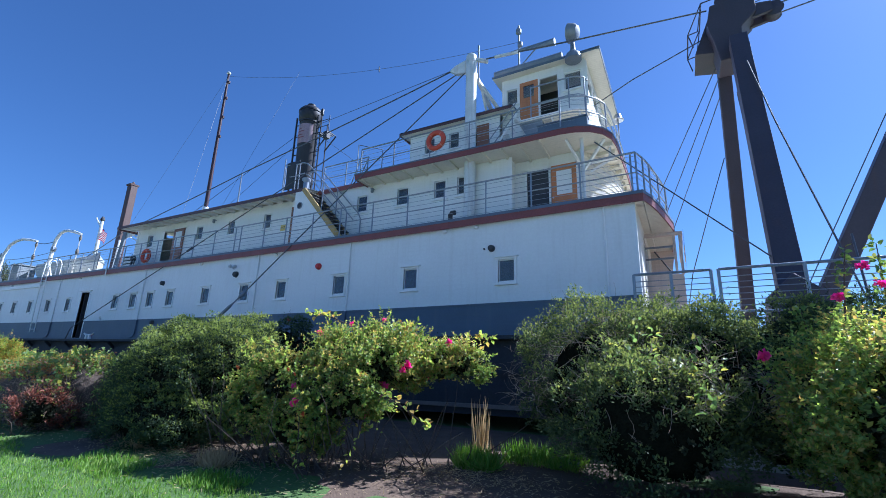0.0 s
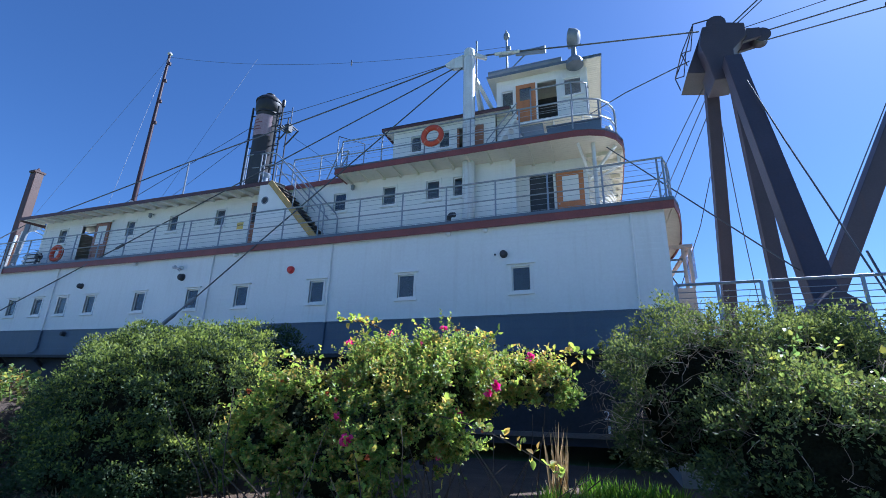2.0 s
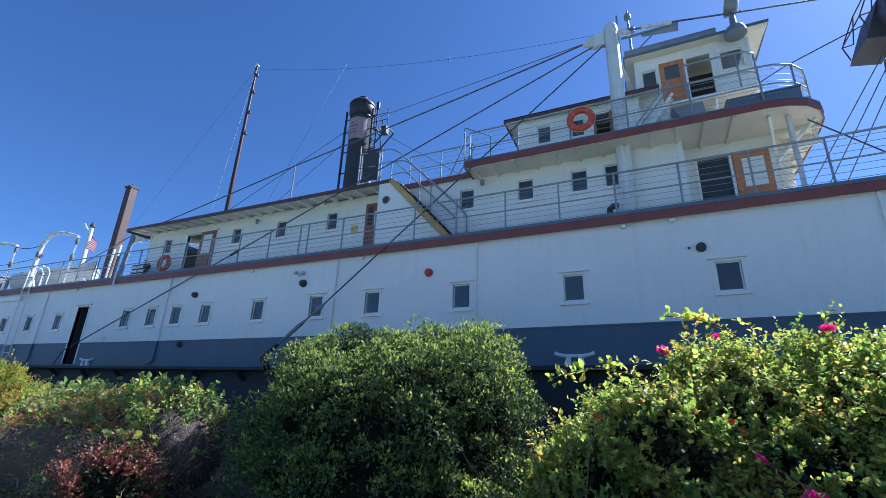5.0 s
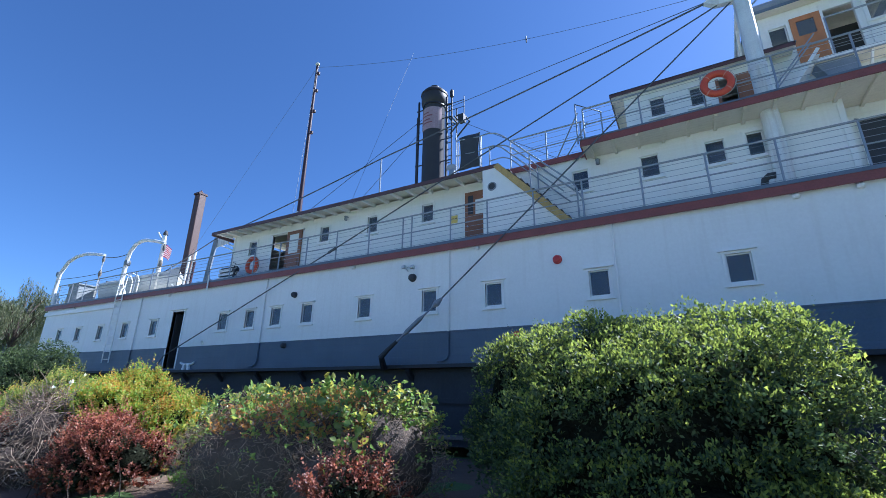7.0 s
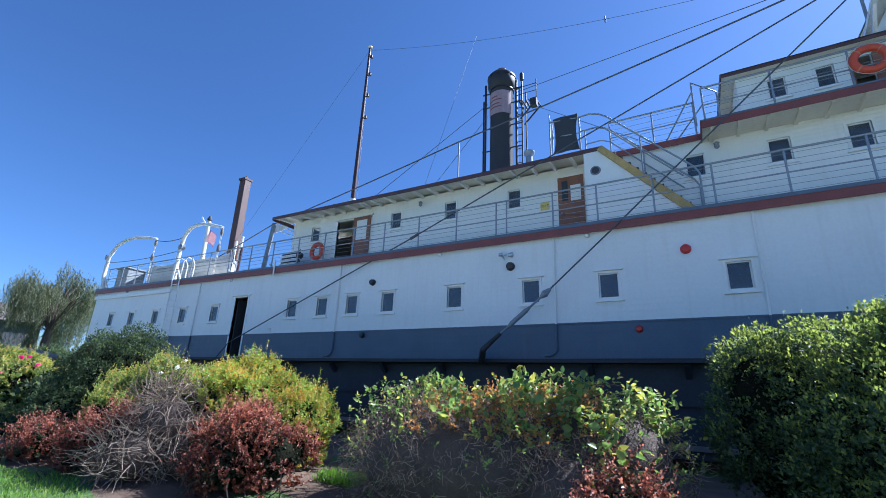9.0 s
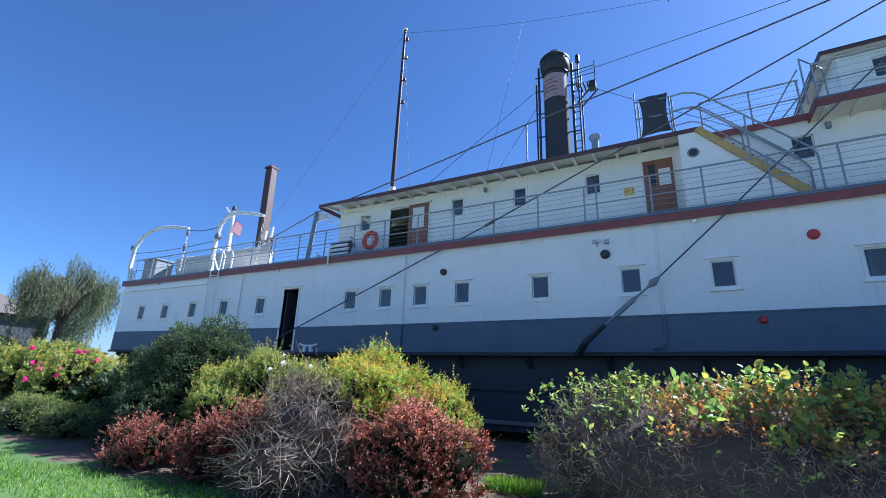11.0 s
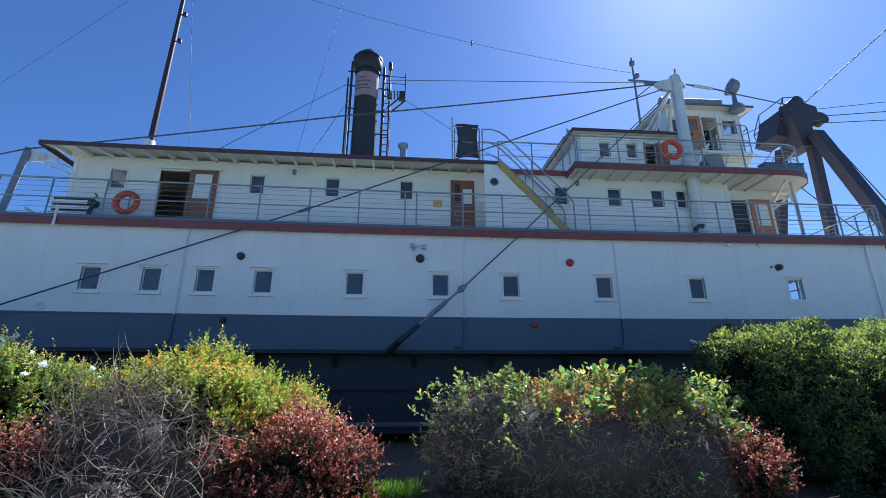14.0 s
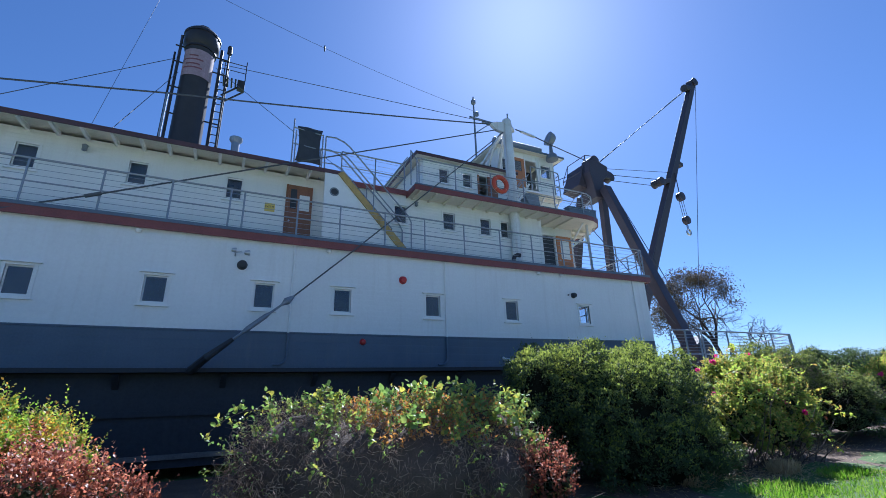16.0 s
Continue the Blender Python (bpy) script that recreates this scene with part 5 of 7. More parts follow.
part("crossarm", Build().beam((-5.4, 15.75, 14.75), (-3.6, 15.6, 14.62), 0.07, 0.07), M["chain"], tm)
part("horn", Build().tube([(-4.7, 15.7, 14.6), (-3.5, 15.6, 14.5)], 0.05, 10, 0.16), M["chain"], tm, smooth=True)
part("brace", Build().beam((-5.09, 15.8, 13.9), (-4.2, 15.7, 14.65), 0.04, 0.04), M["chain"], tm)
# searchlight
se = thing("searchlight", (-2.43, 13.5, 11.85), "large round searchlight on a domed base", "searchlight")
part("base", Build().lathe((-2.43, 13.5, 11.8), [(0.28, 0), (0.28, 0.1), (0.24, 0.22), (0.14, 0.32), (0.09, 0.4), (0.07, 0.75)], 20), M["chain"], se, smooth=True)
part("yoke", Build().torus((-2.4, 13.5, 12.9), 0.35, 0.022, n=12, m=6, a0=1.3 * math.pi, a1=1.7 * math.pi), M["chain"], se, smooth=True)
bd = Build().lathe((0, 0, 0), [(0.08, -0.2), (0.22, -0.17), (0.3, -0.06), (0.33, 0.1), (0.34, 0.14), (0.31, 0.15), (0.08, 0.12)], 24, "x")
tilt = Matrix.Translation((-2.4, 13.5, 12.9)) @ Matrix.Rotation(radians(172), 4, "Z") @ Matrix.Rotation(radians(-14), 4, "Y")
bd.v = [tuple(tilt @ Vector(p)) for p in bd.v]
part("drum", bd, M["chain"], se, smooth=True)

# ---- derrick ----
DX = 2.3
de = thing("derrick", (DX, 15.7, 2.3), "heavy dark steel A-frame derrick on the foredeck", "crane")
def tapered(p, q, w0, h0, w1, h1):
    b = Build()
    p, q = Vector(p), Vector(q)
    d = (q - p).normalized()
    s = d.cross(Vector((1, 0, 0))).normalized()
    u = Vector((1, 0, 0))
    u = (u - d * u.dot(d)).normalized()
    v = [p + s * a * w0 / 2 + u * c * h0 / 2 for a, c in ((-1, -1), (1, -1), (1, 1), (-1, 1))]
    v += [q + s * a * w1 / 2 + u * c * h1 / 2 for a, c in ((-1, -1), (1, -1), (1, 1), (-1, 1))]
    return b.add(v, [(0, 3, 2, 1), (4, 5, 6, 7), (0, 1, 5, 4), (1, 2, 6, 5), (2, 3, 7, 6), (3, 0, 4, 7)])


part("near_leg", tapered((2.12, 11.35, 2.2), (2.45, 15.0, 12.0), 0.42, 0.52, 0.42, 0.48), M["derrick"], de, "broad riveted steel leg", bevel=0.02)
part("far_leg", tapered((2.1, 19.1, 2.2), (2.16, 16.5, 12.0), 0.34, 0.42, 0.34, 0.40), M["derrick"], de, bevel=0.02)
part("centre_leg", tapered((2.9, 16.05, 2.2), (2.6, 15.4, 12.0), 0.3, 0.4, 0.3, 0.4), M["derrick"], de, bevel=0.02)
part("head_block", Build().prism([(1.85, 12.2), (1.7, 13.0), (1.85, 13.7), (2.55, 13.72), (3.1, 13.55), (3.1, 13.05), (2.65, 12.6), (2.6, 11.5), (1.95, 11.5)], 15.2, 16.25, "y"), M["derrick"], de, bevel=0.03)
part("cab_plate", Build().prism([(1.85, 13.68), (1.3, 12.3), (2.05, 12.15), (2.2, 13.68)], 15.7, 17.0, "y"), M["derrick"], de, "sloping steel shield plate")
for y in (15.36, 15.86):
    part("sheave_arm", Build().prism([(3.0, 13.45), (3.55, 13.36), (3.55, 13.02), (3.0, 12.92)], y, y + 0.12, "y"), M["derrick"], de)
part("sheave", Build().lathe((3.62, 15.5, 13.16), [(0.1, -0.05), (0.27, -0.02), (0.23, 0.06), (0.23, 0.26), (0.27, 0.34), (0.1, 0.37)], 20, "y"), M["derrick"], de, smooth=True)
part("head_sheave", Build().lathe((2.3, 15.2, 13.8), [(0.1, 0), (0.3, 0.05), (0.26, 0.4), (0.3, 0.8), (0.1, 0.85)], 16, "y"), M["derrick"], de, smooth=True)
cage = Build()
for y in (15.3, 16.7):
    cage.tube([(1.62, y, 13.98), (1.12, y, 12.85), (1.24, y, 12.32)], 0.02, 6).tube([(1.12, y, 12.85), (1.42, y, 12.9)], 0.018, 6).tube([(1.62, y, 13.98), (1.42, y, 12.9)], 0.018, 6)
for x, z in ((1.62, 13.98), (1.12, 12.85)):
    cage.tube([(x, 15.3, z), (x, 16.7, z)], 0.022, 6)
cage.tube([(1.62, 15.3, 13.98), (2.5, 15.3, 14.08), (2.55, 15.3, 13.7)], 0.022, 6)
part("guard_cage", cage, M["derrick"], de, smooth=True)
part("foot_casting", Build().prism([(1.55, 2.1), (1.68, 3.2), (2.1, 3.6), (2.6, 3.2), (2.75, 2.1)], 11.05, 11.9, "y"), M["derrick"], de, bevel=0.03)
bm_root = thing("derrick_boom", (3.3, 15.8, 2.3), "long dark steel derrick boom raised over the bow", "crane boom")
def boomat(z):
    k = (z - 3.0)
    return Vector((3.32 + 0.48 * k, 15.84 - 0.0545 * k, z))


part("boom", Build().add(*(lambda v: (v, [(0, 3, 2, 1), (4, 5, 6, 7), (0, 1, 5, 4), (1, 2, 6, 5), (2, 3, 7, 6), (3, 0, 4, 7)]))(
    [boomat(2.2) + Vector((a * 0.3, c * 0.25, 0)) for a, c in ((-1, -1), (1, -1), (1, 1), (-1, 1))] + [boomat(21.9) + Vector((a * 0.22, c * 0.18, 0)) for a, c in ((-1, -1), (1, -1), (1, 1), (-1, 1))])), M["derrick"], bm_root, bevel=0.02)
part("boom_tip", Build().lathe(tuple(boomat(22.0) + Vector((0, -0.4, 0))), [(0.15, 0.1), (0.30, 0.14), (0.26, 0.4), (0.30, 0.66), (0.15, 0.7)], 16, "y"), M["derrick"], bm_root, smooth=True)
part("tip_block", Build().tube([boomat(21.4) + Vector((-0.3, 0, 0)), boomat(21.4) + Vector((-0.75, 0, -0.1))], 0.25, 10), M["derrick"], bm_root)
tk = boomat(13.75)
part("tackle_arm", Build().beam(tk, tk + Vector((-0.9, 0, -0.25)), 0.4, 0.28), M["derrick"], bm_root, bevel=0.03)
part("tackle_sheave", Build().lathe(tuple(tk + Vector((-1.2, -0.5, -0.35))), [(0.12, 0.15), (0.27, 0.18), (0.22, 0.5), (0.27, 0.82), (0.12, 0.85)], 18, "y"), M["derrick"], bm_root, smooth=True)
part("boom_bracket", Build().beam(boomat(15.2), boomat(15.2) + Vector((0.55, 0, -0.15)), 0.3, 0.25), M["derrick"], bm_root)
blk = tk + Vector((-1.2, 0, -0.35))
for k in range(4):
    dy = -0.12 + 0.08 * k
    cable("tackle_line", [(3.7, 15.65 + dy, 13.3 + 0.05 * k), tuple(blk + Vector((0, dy, 0.16 + 0.05 * k)))], 0.014, "steel tackle line between derrick head and boom")
    cable("tackle_line", [(3.7, 15.65 + dy, 12.94 + 0.05 * k), tuple(blk + Vector((0, dy, -0.3 + 0.05 * k)))], 0.014, "steel tackle line between derrick head and boom")
cable("tackle_line", [(2.9, 15.6, 13.6), tuple(boomat(14.4))], 0.014, "steel line from derrick head to boom")
cable("topping_lift", [(2.7, 15.6, 13.75), tuple(boomat(21.4) + Vector((-0.4, 0, 0)))], 0.024, "double topping lift from derrick head to boom tip")
cable("topping_lift", [(2.7, 15.9, 13.75), tuple(boomat(21.4) + Vector((-0.4, 0.2, -0.1)))], 0.018, "double topping lift from derrick head to boom tip")
cable("fall_line", [tuple(boomat(21.9) + Vector((0.4, 0, 0))), (8.7, 14.8, 8.29), (6.8, 14.8, 2.08)], 0.016, "steel fall line hanging from the boom tip")
cable("boom_line", [tuple(boomat(4.0) + Vector((-0.6, -0.4, 0))), tuple(boomat(16) + Vector((-0.4, -0.4, 0)))], 0.016, "steel line along the boom")
hk = thing("hook_block", tuple(boomat(13.2) + Vector((0.9, -0.3, -2.6))), "hanging hook block with a steel hook", "hook block")
hb = boomat(13.2) + Vector((0.45, -0.3, 0))
part("upper_block", Build().lathe((hb.x, hb.y - 0.2, hb.z - 0.6), [(0.1, 0), (0.28, 0.04), (0.28, 0.3), (0.1, 0.34)], 14, "y"), M["derrick"], hk, smooth=True)
part("hanger", Build().tube([(hb.x, hb.y, hb.z + 1.0), (hb.x, hb.y, hb.z - 0.5)], 0.03, 6), M["derrick"], hk)
for dx in (-0.2, 0.0, 0.2):
    part("fall", Build().tube([(hb.x + dx, hb.y, hb.z - 0.7), (hb.x + dx + 0.1, hb.y, hb.z - 2.0)], 0.018, 5), M["chain"], hk)
part("lower_block", Build().lathe((hb.x + 0.1, hb.y - 0.18, hb.z - 2.1), [(0.1, 0), (0.26, 0.04), (0.26, 0.28), (0.1, 0.32)], 14, "y"), M["derrick"], hk, smooth=True)
part("hook", Build().torus((hb.x + 0.12, hb.y, hb.z - 2.85), 0.17, 0.06, n=16, m=8, a0=radians(-200), a1=radians(60)).tube([(hb.x + 0.1, hb.y, hb.z - 2.4), (hb.x + 0.1, hb.y, hb.z - 2.68)], 0.06, 8), M["alu"], hk, smooth=True)
# guys of the derrick
hd = (1.75, 15.3, 13.62)
cable("derrick_guy", [hd, (-2.22, 13.42, 12.5), (-3.93, 12.61, 12.05), (-5.2, 12.45, 12.05)], 0.026, "steel guy from derrick head to king post")
bb = Build().tube([(-4.9, 12.49, 12.05), (-4.1, 12.59, 12.05)], 0.055, 8)
solo("guy_socket", bb, M["whitesteel"], "grey rigging socket on the guy", "turnbuckle", smooth=True)
cable("derrick_guy", [(1.6, 16.4, 13.3), (-0.76, 15.8, 12.0), (-2.2, 15.39, 11.0)], 0.02, "steel guy from derrick head to the wheelhouse")
cable("derrick_guy", [(1.95, 16.6, 12.2), (-0.52, 18.76, 8.0), (-1.78, 19.89, 5.9)], 0.016, "thin steel stay of the derrick")
cable("derrick_guy", [(2.0, 16.7, 11.8), (-1.2, 20.2, 5.6)], 0.016, "thin steel stay of the derrick")
cable("derrick_guy", [(2.05, 16.75, 11.3), (-0.6, 20.0, 5.6)], 0.016, "thin steel stay of the derrick")
cable("derrick_guy", [(1.9, 17.4, 9.0), (1.23, 16.81, 7.0), (0.53, 18.04, 5.0), (0.0, 19.1, 2.3)], 0.016, "thin steel stay of the derrick")
cable("derrick_guy", [(2.6, 17.6, 11.6), (2.99, 18.79, 8.0), (3.33, 19.6, 5.0), (3.6, 20.2, 2.3)], 0.016, "thin steel stay of the derrick")
cable("derrick_guy", [(2.45, 14.15, 10.6), (2.7, 13.26, 8.0), (3.1, 12.35, 5.0), (3.46, 11.52, 2.2)], 0.02, "derrick backstay to the foredeck")
cable("derrick_guy", [(-1.75, 12.3, 7.98), (2.09, 11.99, 4.0), (2.2, 11.95, 3.8)], 0.017, "steel guy from promenade deck to the boom foot")
cable("derrick_guy", [(3.62, 12.9, 4.75), (3.24, 11.16, 2.3)], 0.026, "steel guy from the boom foot")

# ---- stern things ----
sp = thing("stern_spar", (-34.75, 16.1, 5.6), "square brown timber spar standing on the stern", "spar")
part("timber", Build().beam((-34.4, 15.9, 5.5), (-35.0, 16.2, 13.7), 0.46, 0.54, (1, 0, 0)), M["spar"], sp, bevel=0.03)
part("cap", Build().box(-35.3, -34.7, 15.9, 16.5, 13.7, 13.82), M["spar"], sp)
part("finial", Build().lathe((-35.0, 16.2, 13.82), [(0.12, 0), (0.12, 0.1), (0.03, 0.25)], 8), M["spar"], sp)


def davit(arm, drum, fall):
    """A bent arm through points in the plane of the deck edge."""
    y = 11.28
    t = thing("boat_davit", (arm[0][0], y, DECK_Z), "white curved boat davit with tackle blocks", "davit", "boat davits")
    part("arm", Build().tube([(x, y, z) for x, z in arm], 0.105, 10, 0.07), M["whitesteel"], t, smooth=True)
    x0, x1, x2 = arm[0][0], arm[2][0], arm[-1][0]
    part("brace", Build().beam((x0 + 0.45, y + 0.1, 5.6), (x1, y + 0.02, arm[1][1]), 0.06, 0.06), M["whitesteel"], t)
    part("drum", Build().lathe((drum[0], y - 0.12, drum[1]), [(0.06, 0), (0.15, 0.03), (0.11, 0.12), (0.15, 0.21), (0.06, 0.24)], 16, "y"), M["chain"], t, smooth=True)
    zt = arm[-1][1]
    part("upper_block", Build().lathe((x2, y, zt - 0.25), [(0.02, 0.22), (0.055, 0.13), (0.07, 0.02), (0.055, -0.08), (0.02, -0.13)], 10), M["timber"], t, smooth=True)
    for k in (-0.04, 0.04):
        part("fall", Build().tube([(x2 + k, y, zt - 0.3), (fall + k, y, 5.7)], 0.012, 5), M["rope"], t)
    part("lower_block", Build().lathe(((x2 * 2 + fall) / 3, y, zt - 1.0), [(0.02, 0.2), (0.075, 0.12), (0.075, -0.08), (0.02, -0.16)], 10), M["timber"], t, smooth=True)
    return t


davit([(-38.05, 5.55), (-38.42, 6.6), (-38.4, 7.6), (-37.75, 8.22), (-36.9, 8.42), (-35.95, 8.43), (-34.9, 8.28), (-33.9, 8.08)], (-38.5, 7.6), -33.95)
davit([(-31.55, 5.55), (-31.62, 6.46), (-31.6, 7.4), (-31.47, 7.92), (-31.12, 8.24), (-30.66, 8.34), (-30.2, 8.32), (-29.4, 8.15), (-28.6, 7.92)], (-31.5, 7.36), -28.65)
bo = thing("lifeboat", (-33.8, 12.9, 5.6), "pale grey lifeboat under a grey canvas cover", "boat")
v, f = [], []
nx, ny = 20, 10
for i in range(nx + 1):
    u = i / nx
    x = -36.8 + 6.9 * u
    w = 0.95 * (1 - abs(2 * u - 1) ** 2.6) ** 0.5 if 0 < u < 1 else 0.0
    w = max(w, 0.02)
    rise = 0.22 * (2 * u - 1) ** 2
    for j in range(ny + 1):
        a = math.pi * j / ny
        v.append((x, 12.9 + w * math.cos(a), 6.85 + rise - (1.05 - 0.2 * (2 * u - 1) ** 2) * math.sin(a) ** 0.7))
for i in range(nx):
    for j in range(ny):
        a = i * (ny + 1) + j
        f.append((a, a + 1, a + ny + 2, a + ny + 1))
part("hull", Build().add(v, f), M["boatgrey"], bo, smooth=True)
v, f = [], []
for i in range(nx + 1):
    u = i / nx
    x = -36.85 + 7.0 * u
    w = max(0.99 * (1 - abs(2 * u - 1) ** 2.6) ** 0.5 if 0 < u < 1 else 0.0, 0.03)
    rise = 0.22 * (2 * u - 1) ** 2
    for j in range(7):
        k = j / 3 - 1
        v.append((x, 12.9 + w * k, 6.83 + rise + 0.36 * (1 - abs(k)) + (0.03 * math.sin(i * 1.9 + j)) - (0.14 if abs(k) == 1 else 0)))
for i in range(nx):
    for j in range(6):
        a = i * 7 + j
        f.append((a, a + 1, a + 8, a + 7))
part("cover", Build().add(v, f), M["canvas"], bo, "grey canvas boat cover", smooth=True)
for x in (-35.6, -32.2):
    part("chock", Build().box(x, x + 0.15, 12.3, 13.5, 5.58, 6.05), M["timber"], bo)
cr = thing("deck_locker", (-37.4, 12.1, 5.6), "grey canvas-covered crate on the stern", "crate")
part("crate", Build().box(-38.0, -36.9, 11.7, 12.6, 5.58, 6.95), M["canvas"], cr, bevel=0.04)
part("cover", Build().box(-38.05, -36.85, 11.65, 12.65, 6.95, 7.02), M["canvas"], cr)
hl = thing("side_ladder", (-30.7, 11.0, 3.3), "white pipe ladder on the hull side with looped handholds", "ladder", sheered=True)
for x in (-31.0, -30.45):
    part("rail", Build().tube([(x, 10.98, 2.6), (x, 10.92, 5.6), (x, 10.95, 6.45), (x, 11.1, 6.65), (x, 11.35, 6.6), (x, 11.45, 6.4), (x, 11.45, 5.62)], 0.025, 8), M["trimwhite"], hl, smooth=True)
for k in range(9):
    part("rung", Build().tube([(-31.0, 10.97, 2.75 + k * 0.33), (-30.45, 10.97, 2.75 + k * 0.33)], 0.018, 6), M["trimwhite"], hl)
fl = thing("ensign_staff", (-37.4, 15.9, 5.6), "white flagstaff with a striped flag hanging", "flagstaff")
part("staff", Build().tube([(-37.4, 15.9, 5.5), (-37.46, 15.85, 11.2)], 0.17, 10, 0.1), M["whitesteel"], fl, smooth=True)
part("truck", Build().lathe((-37.46, 15.85, 11.2), [(0.08, 0), (0.15, 0.05), (0.15, 0.15), (0.06, 0.35)], 10), M["dark"], fl, smooth=True)
part("gaff", Build().tube([(-37.45, 15.85, 10.7), (-38.1, 15.7, 11.5)], 0.05, 6), M["whitesteel"], fl)
def flagpt(u, w):
    return (-37.6 + 1.15 * u - 0.2 * w, 16.0 + 0.13 * math.sin(7 * u + 1.5 * w) - 0.2 * u, 10.75 - 0.75 * w - 0.6 * u - 0.07 * math.sin(7 * u))


def flagpiece(u0, u1, w0, w1, n=8):
    v = [flagpt(u0 + (u1 - u0) * i / n, w) for i in range(n + 1) for w in (w0, w1)]
    return Build().add(v, [(2 * i, 2 * i + 2, 2 * i + 3, 2 * i + 1) for i in range(n)])


for k in range(13):
    u0 = 0.4 if k < 7 else 0.0
    part("stripe", flagpiece(u0, 1, k / 13, (k + 1) / 13), M["flagred" if k % 2 == 0 else "flagwhite"], fl, smooth=True)
part("canton", flagpiece(0, 0.4, 0, 7 / 13), M["flagblue"], fl, smooth=True)
cable("stern_line", sag((-33.9, 11.28, 8.0), (-31.45, 11.28, 7.85), 0.12), 0.018, "dark rope between the davits")
cable("stern_line", sag((-38.4, 11.28, 7.3), (-31.55, 11.28, 7.2), 0.12), 0.014, "dark rope between the davits")
for x, c, lean, top in ((-33.95, "whitesteel", 0.1, 9.3), (-33.75, "door", 0.14, 8.9), (-33.55, "whitesteel", 0.22, 9.5), (-33.3, "mastred", 0.05, 8.8)):
    t = thing("stowed_pole", (x, 15.6, 5.6), "painted pole stowed upright beside the spar", "pole", "stowed poles")
    part("pole", Build().tube([(x - 0.1, 15.6, 5.55), (x + lean, 15.6, top)], 0.07, 8), M[c], t, smooth=True)
# small fittings on the after deck
for x in (-28.4, -25.7):
    t = thing("deck_bitt", (x, 12.0, DECK_Z), "small white painted bitt on the deck", "bitt", "deck bitts", sheered=True)
    part("post", Build().tube([(x, 12.0, 5.58), (x, 12.0, 5.95)], 0.05, 10), M["whitesteel"], t, smooth=True)
    part("arm", Build().tube([(x - 0.3, 12.0, 6.12), (x + 0.12, 12.0, 5.86)], 0.04, 8), M["whitesteel"], t, smooth=True)
t = thing("hand_winch", (-24.25, 11.9, DECK_Z), "small dark hand winch beside the bench", "winch", sheered=True)
part("stand", Build().beam((-24.35, 11.9, 5.58), (-24.2, 11.9, 6.3), 0.06, 0.08), M["dark"], t)
part("drum", Build().lathe((-24.2, 11.82, 6.3), [(0.05, 0), (0.12, 0.02), (0.07, 0.05), (0.07, 0.16), (0.12, 0.19), (0.05, 0.21)], 14, "y"), M["dark"], t, smooth=True)
part("crank", Build().tube([(-24.2, 11.8, 6.3), (-24.05, 11.78, 6.5), (-24.05, 11.66, 6.5)], 0.018, 6), M["dark"], t, smooth=True)

# ---- ground ----
def ground_z(x, y):
    bed = 1 / (1 + math.exp(-(y - 4.2) * 2.2)) * (1 - 1 / (1 + math.exp(-(y - 8.6) * 2.5)))
    return 0.02 * noise.noise(Vector((x * 0.7, y * 0.7, 0))) + 0.12 * bed


xs = [-700, -300, -140, -80] + [-50 + 0.8 * i for i in range(80)] + [15, 25, 45, 90, 200, 500]
ys = [-400, -120, -40, -15, -8] + [-4 + 0.5 * i for i in range(30)] + [12, 16, 22, 32, 60, 140, 400, 900]
v = [(x, y, ground_z(x, y) if -52 < x < 16 and -6 < y < 12 else 0.0) for x in xs for y in ys]
n = len(ys)
f = [(i * n + j, (i + 1) * n + j, (i + 1) * n + j + 1, i * n + j + 1) for i in range(len(xs) - 1) for j in range(n - 1)]
solo("ground", Build().add(v, f), M["lawn"], "mown green lawn ground", "ground", kind="structure", smooth=True)
rng = np.random.default_rng(7)
def bed_front(x):
    """Where the lawn ends and the bed begins."""
    k = np.clip((-x - 15.0) / 3.0, 0, 1)
    return 3.85 - 0.5 * k * k * (3 - 2 * k) + 0.2 * np.sin(x * 0.9) + 0.12 * np.sin(x * 2.3 + 1)


bx = np.linspace(-46, 9, 90)
front_y = bed_front(bx)
v, f = [], []
for x, y0 in zip(bx, front_y):
    for j in range(6):
        y = y0 + (11.3 - y0) * j / 5
        v.append((x, y, ground_z(x, y) + 0.015 + (0.02 * noise.noise(Vector((x * 3, y * 3, 2))) if j else -0.02)))
for i in range(len(bx) - 1):
    for j in range(5):
        a = i * 6 + j
        f.append((a, a + 6, a + 7, a + 1))
solo("planting_bed", Build().add(v, f), M["soil"], "dry brown mulch planting bed", "planting bed", kind="structure", smooth=True)
# Added out of view: its pale top bounces sun onto hull and shrubs.
solo("footpath", Build().box(-60, 30, -9.0, 2.0, -0.1, 0.03), M["concrete"], "unseen pale concrete slab added to bounce sunlight", "footpath", kind="structure")
solo("plaza_deck", Build().box(-1.2, 30, 9.7, 30, -0.1, 2.08), M["concrete"], "raised concrete walkway round the bow", "walkway", kind="structure")


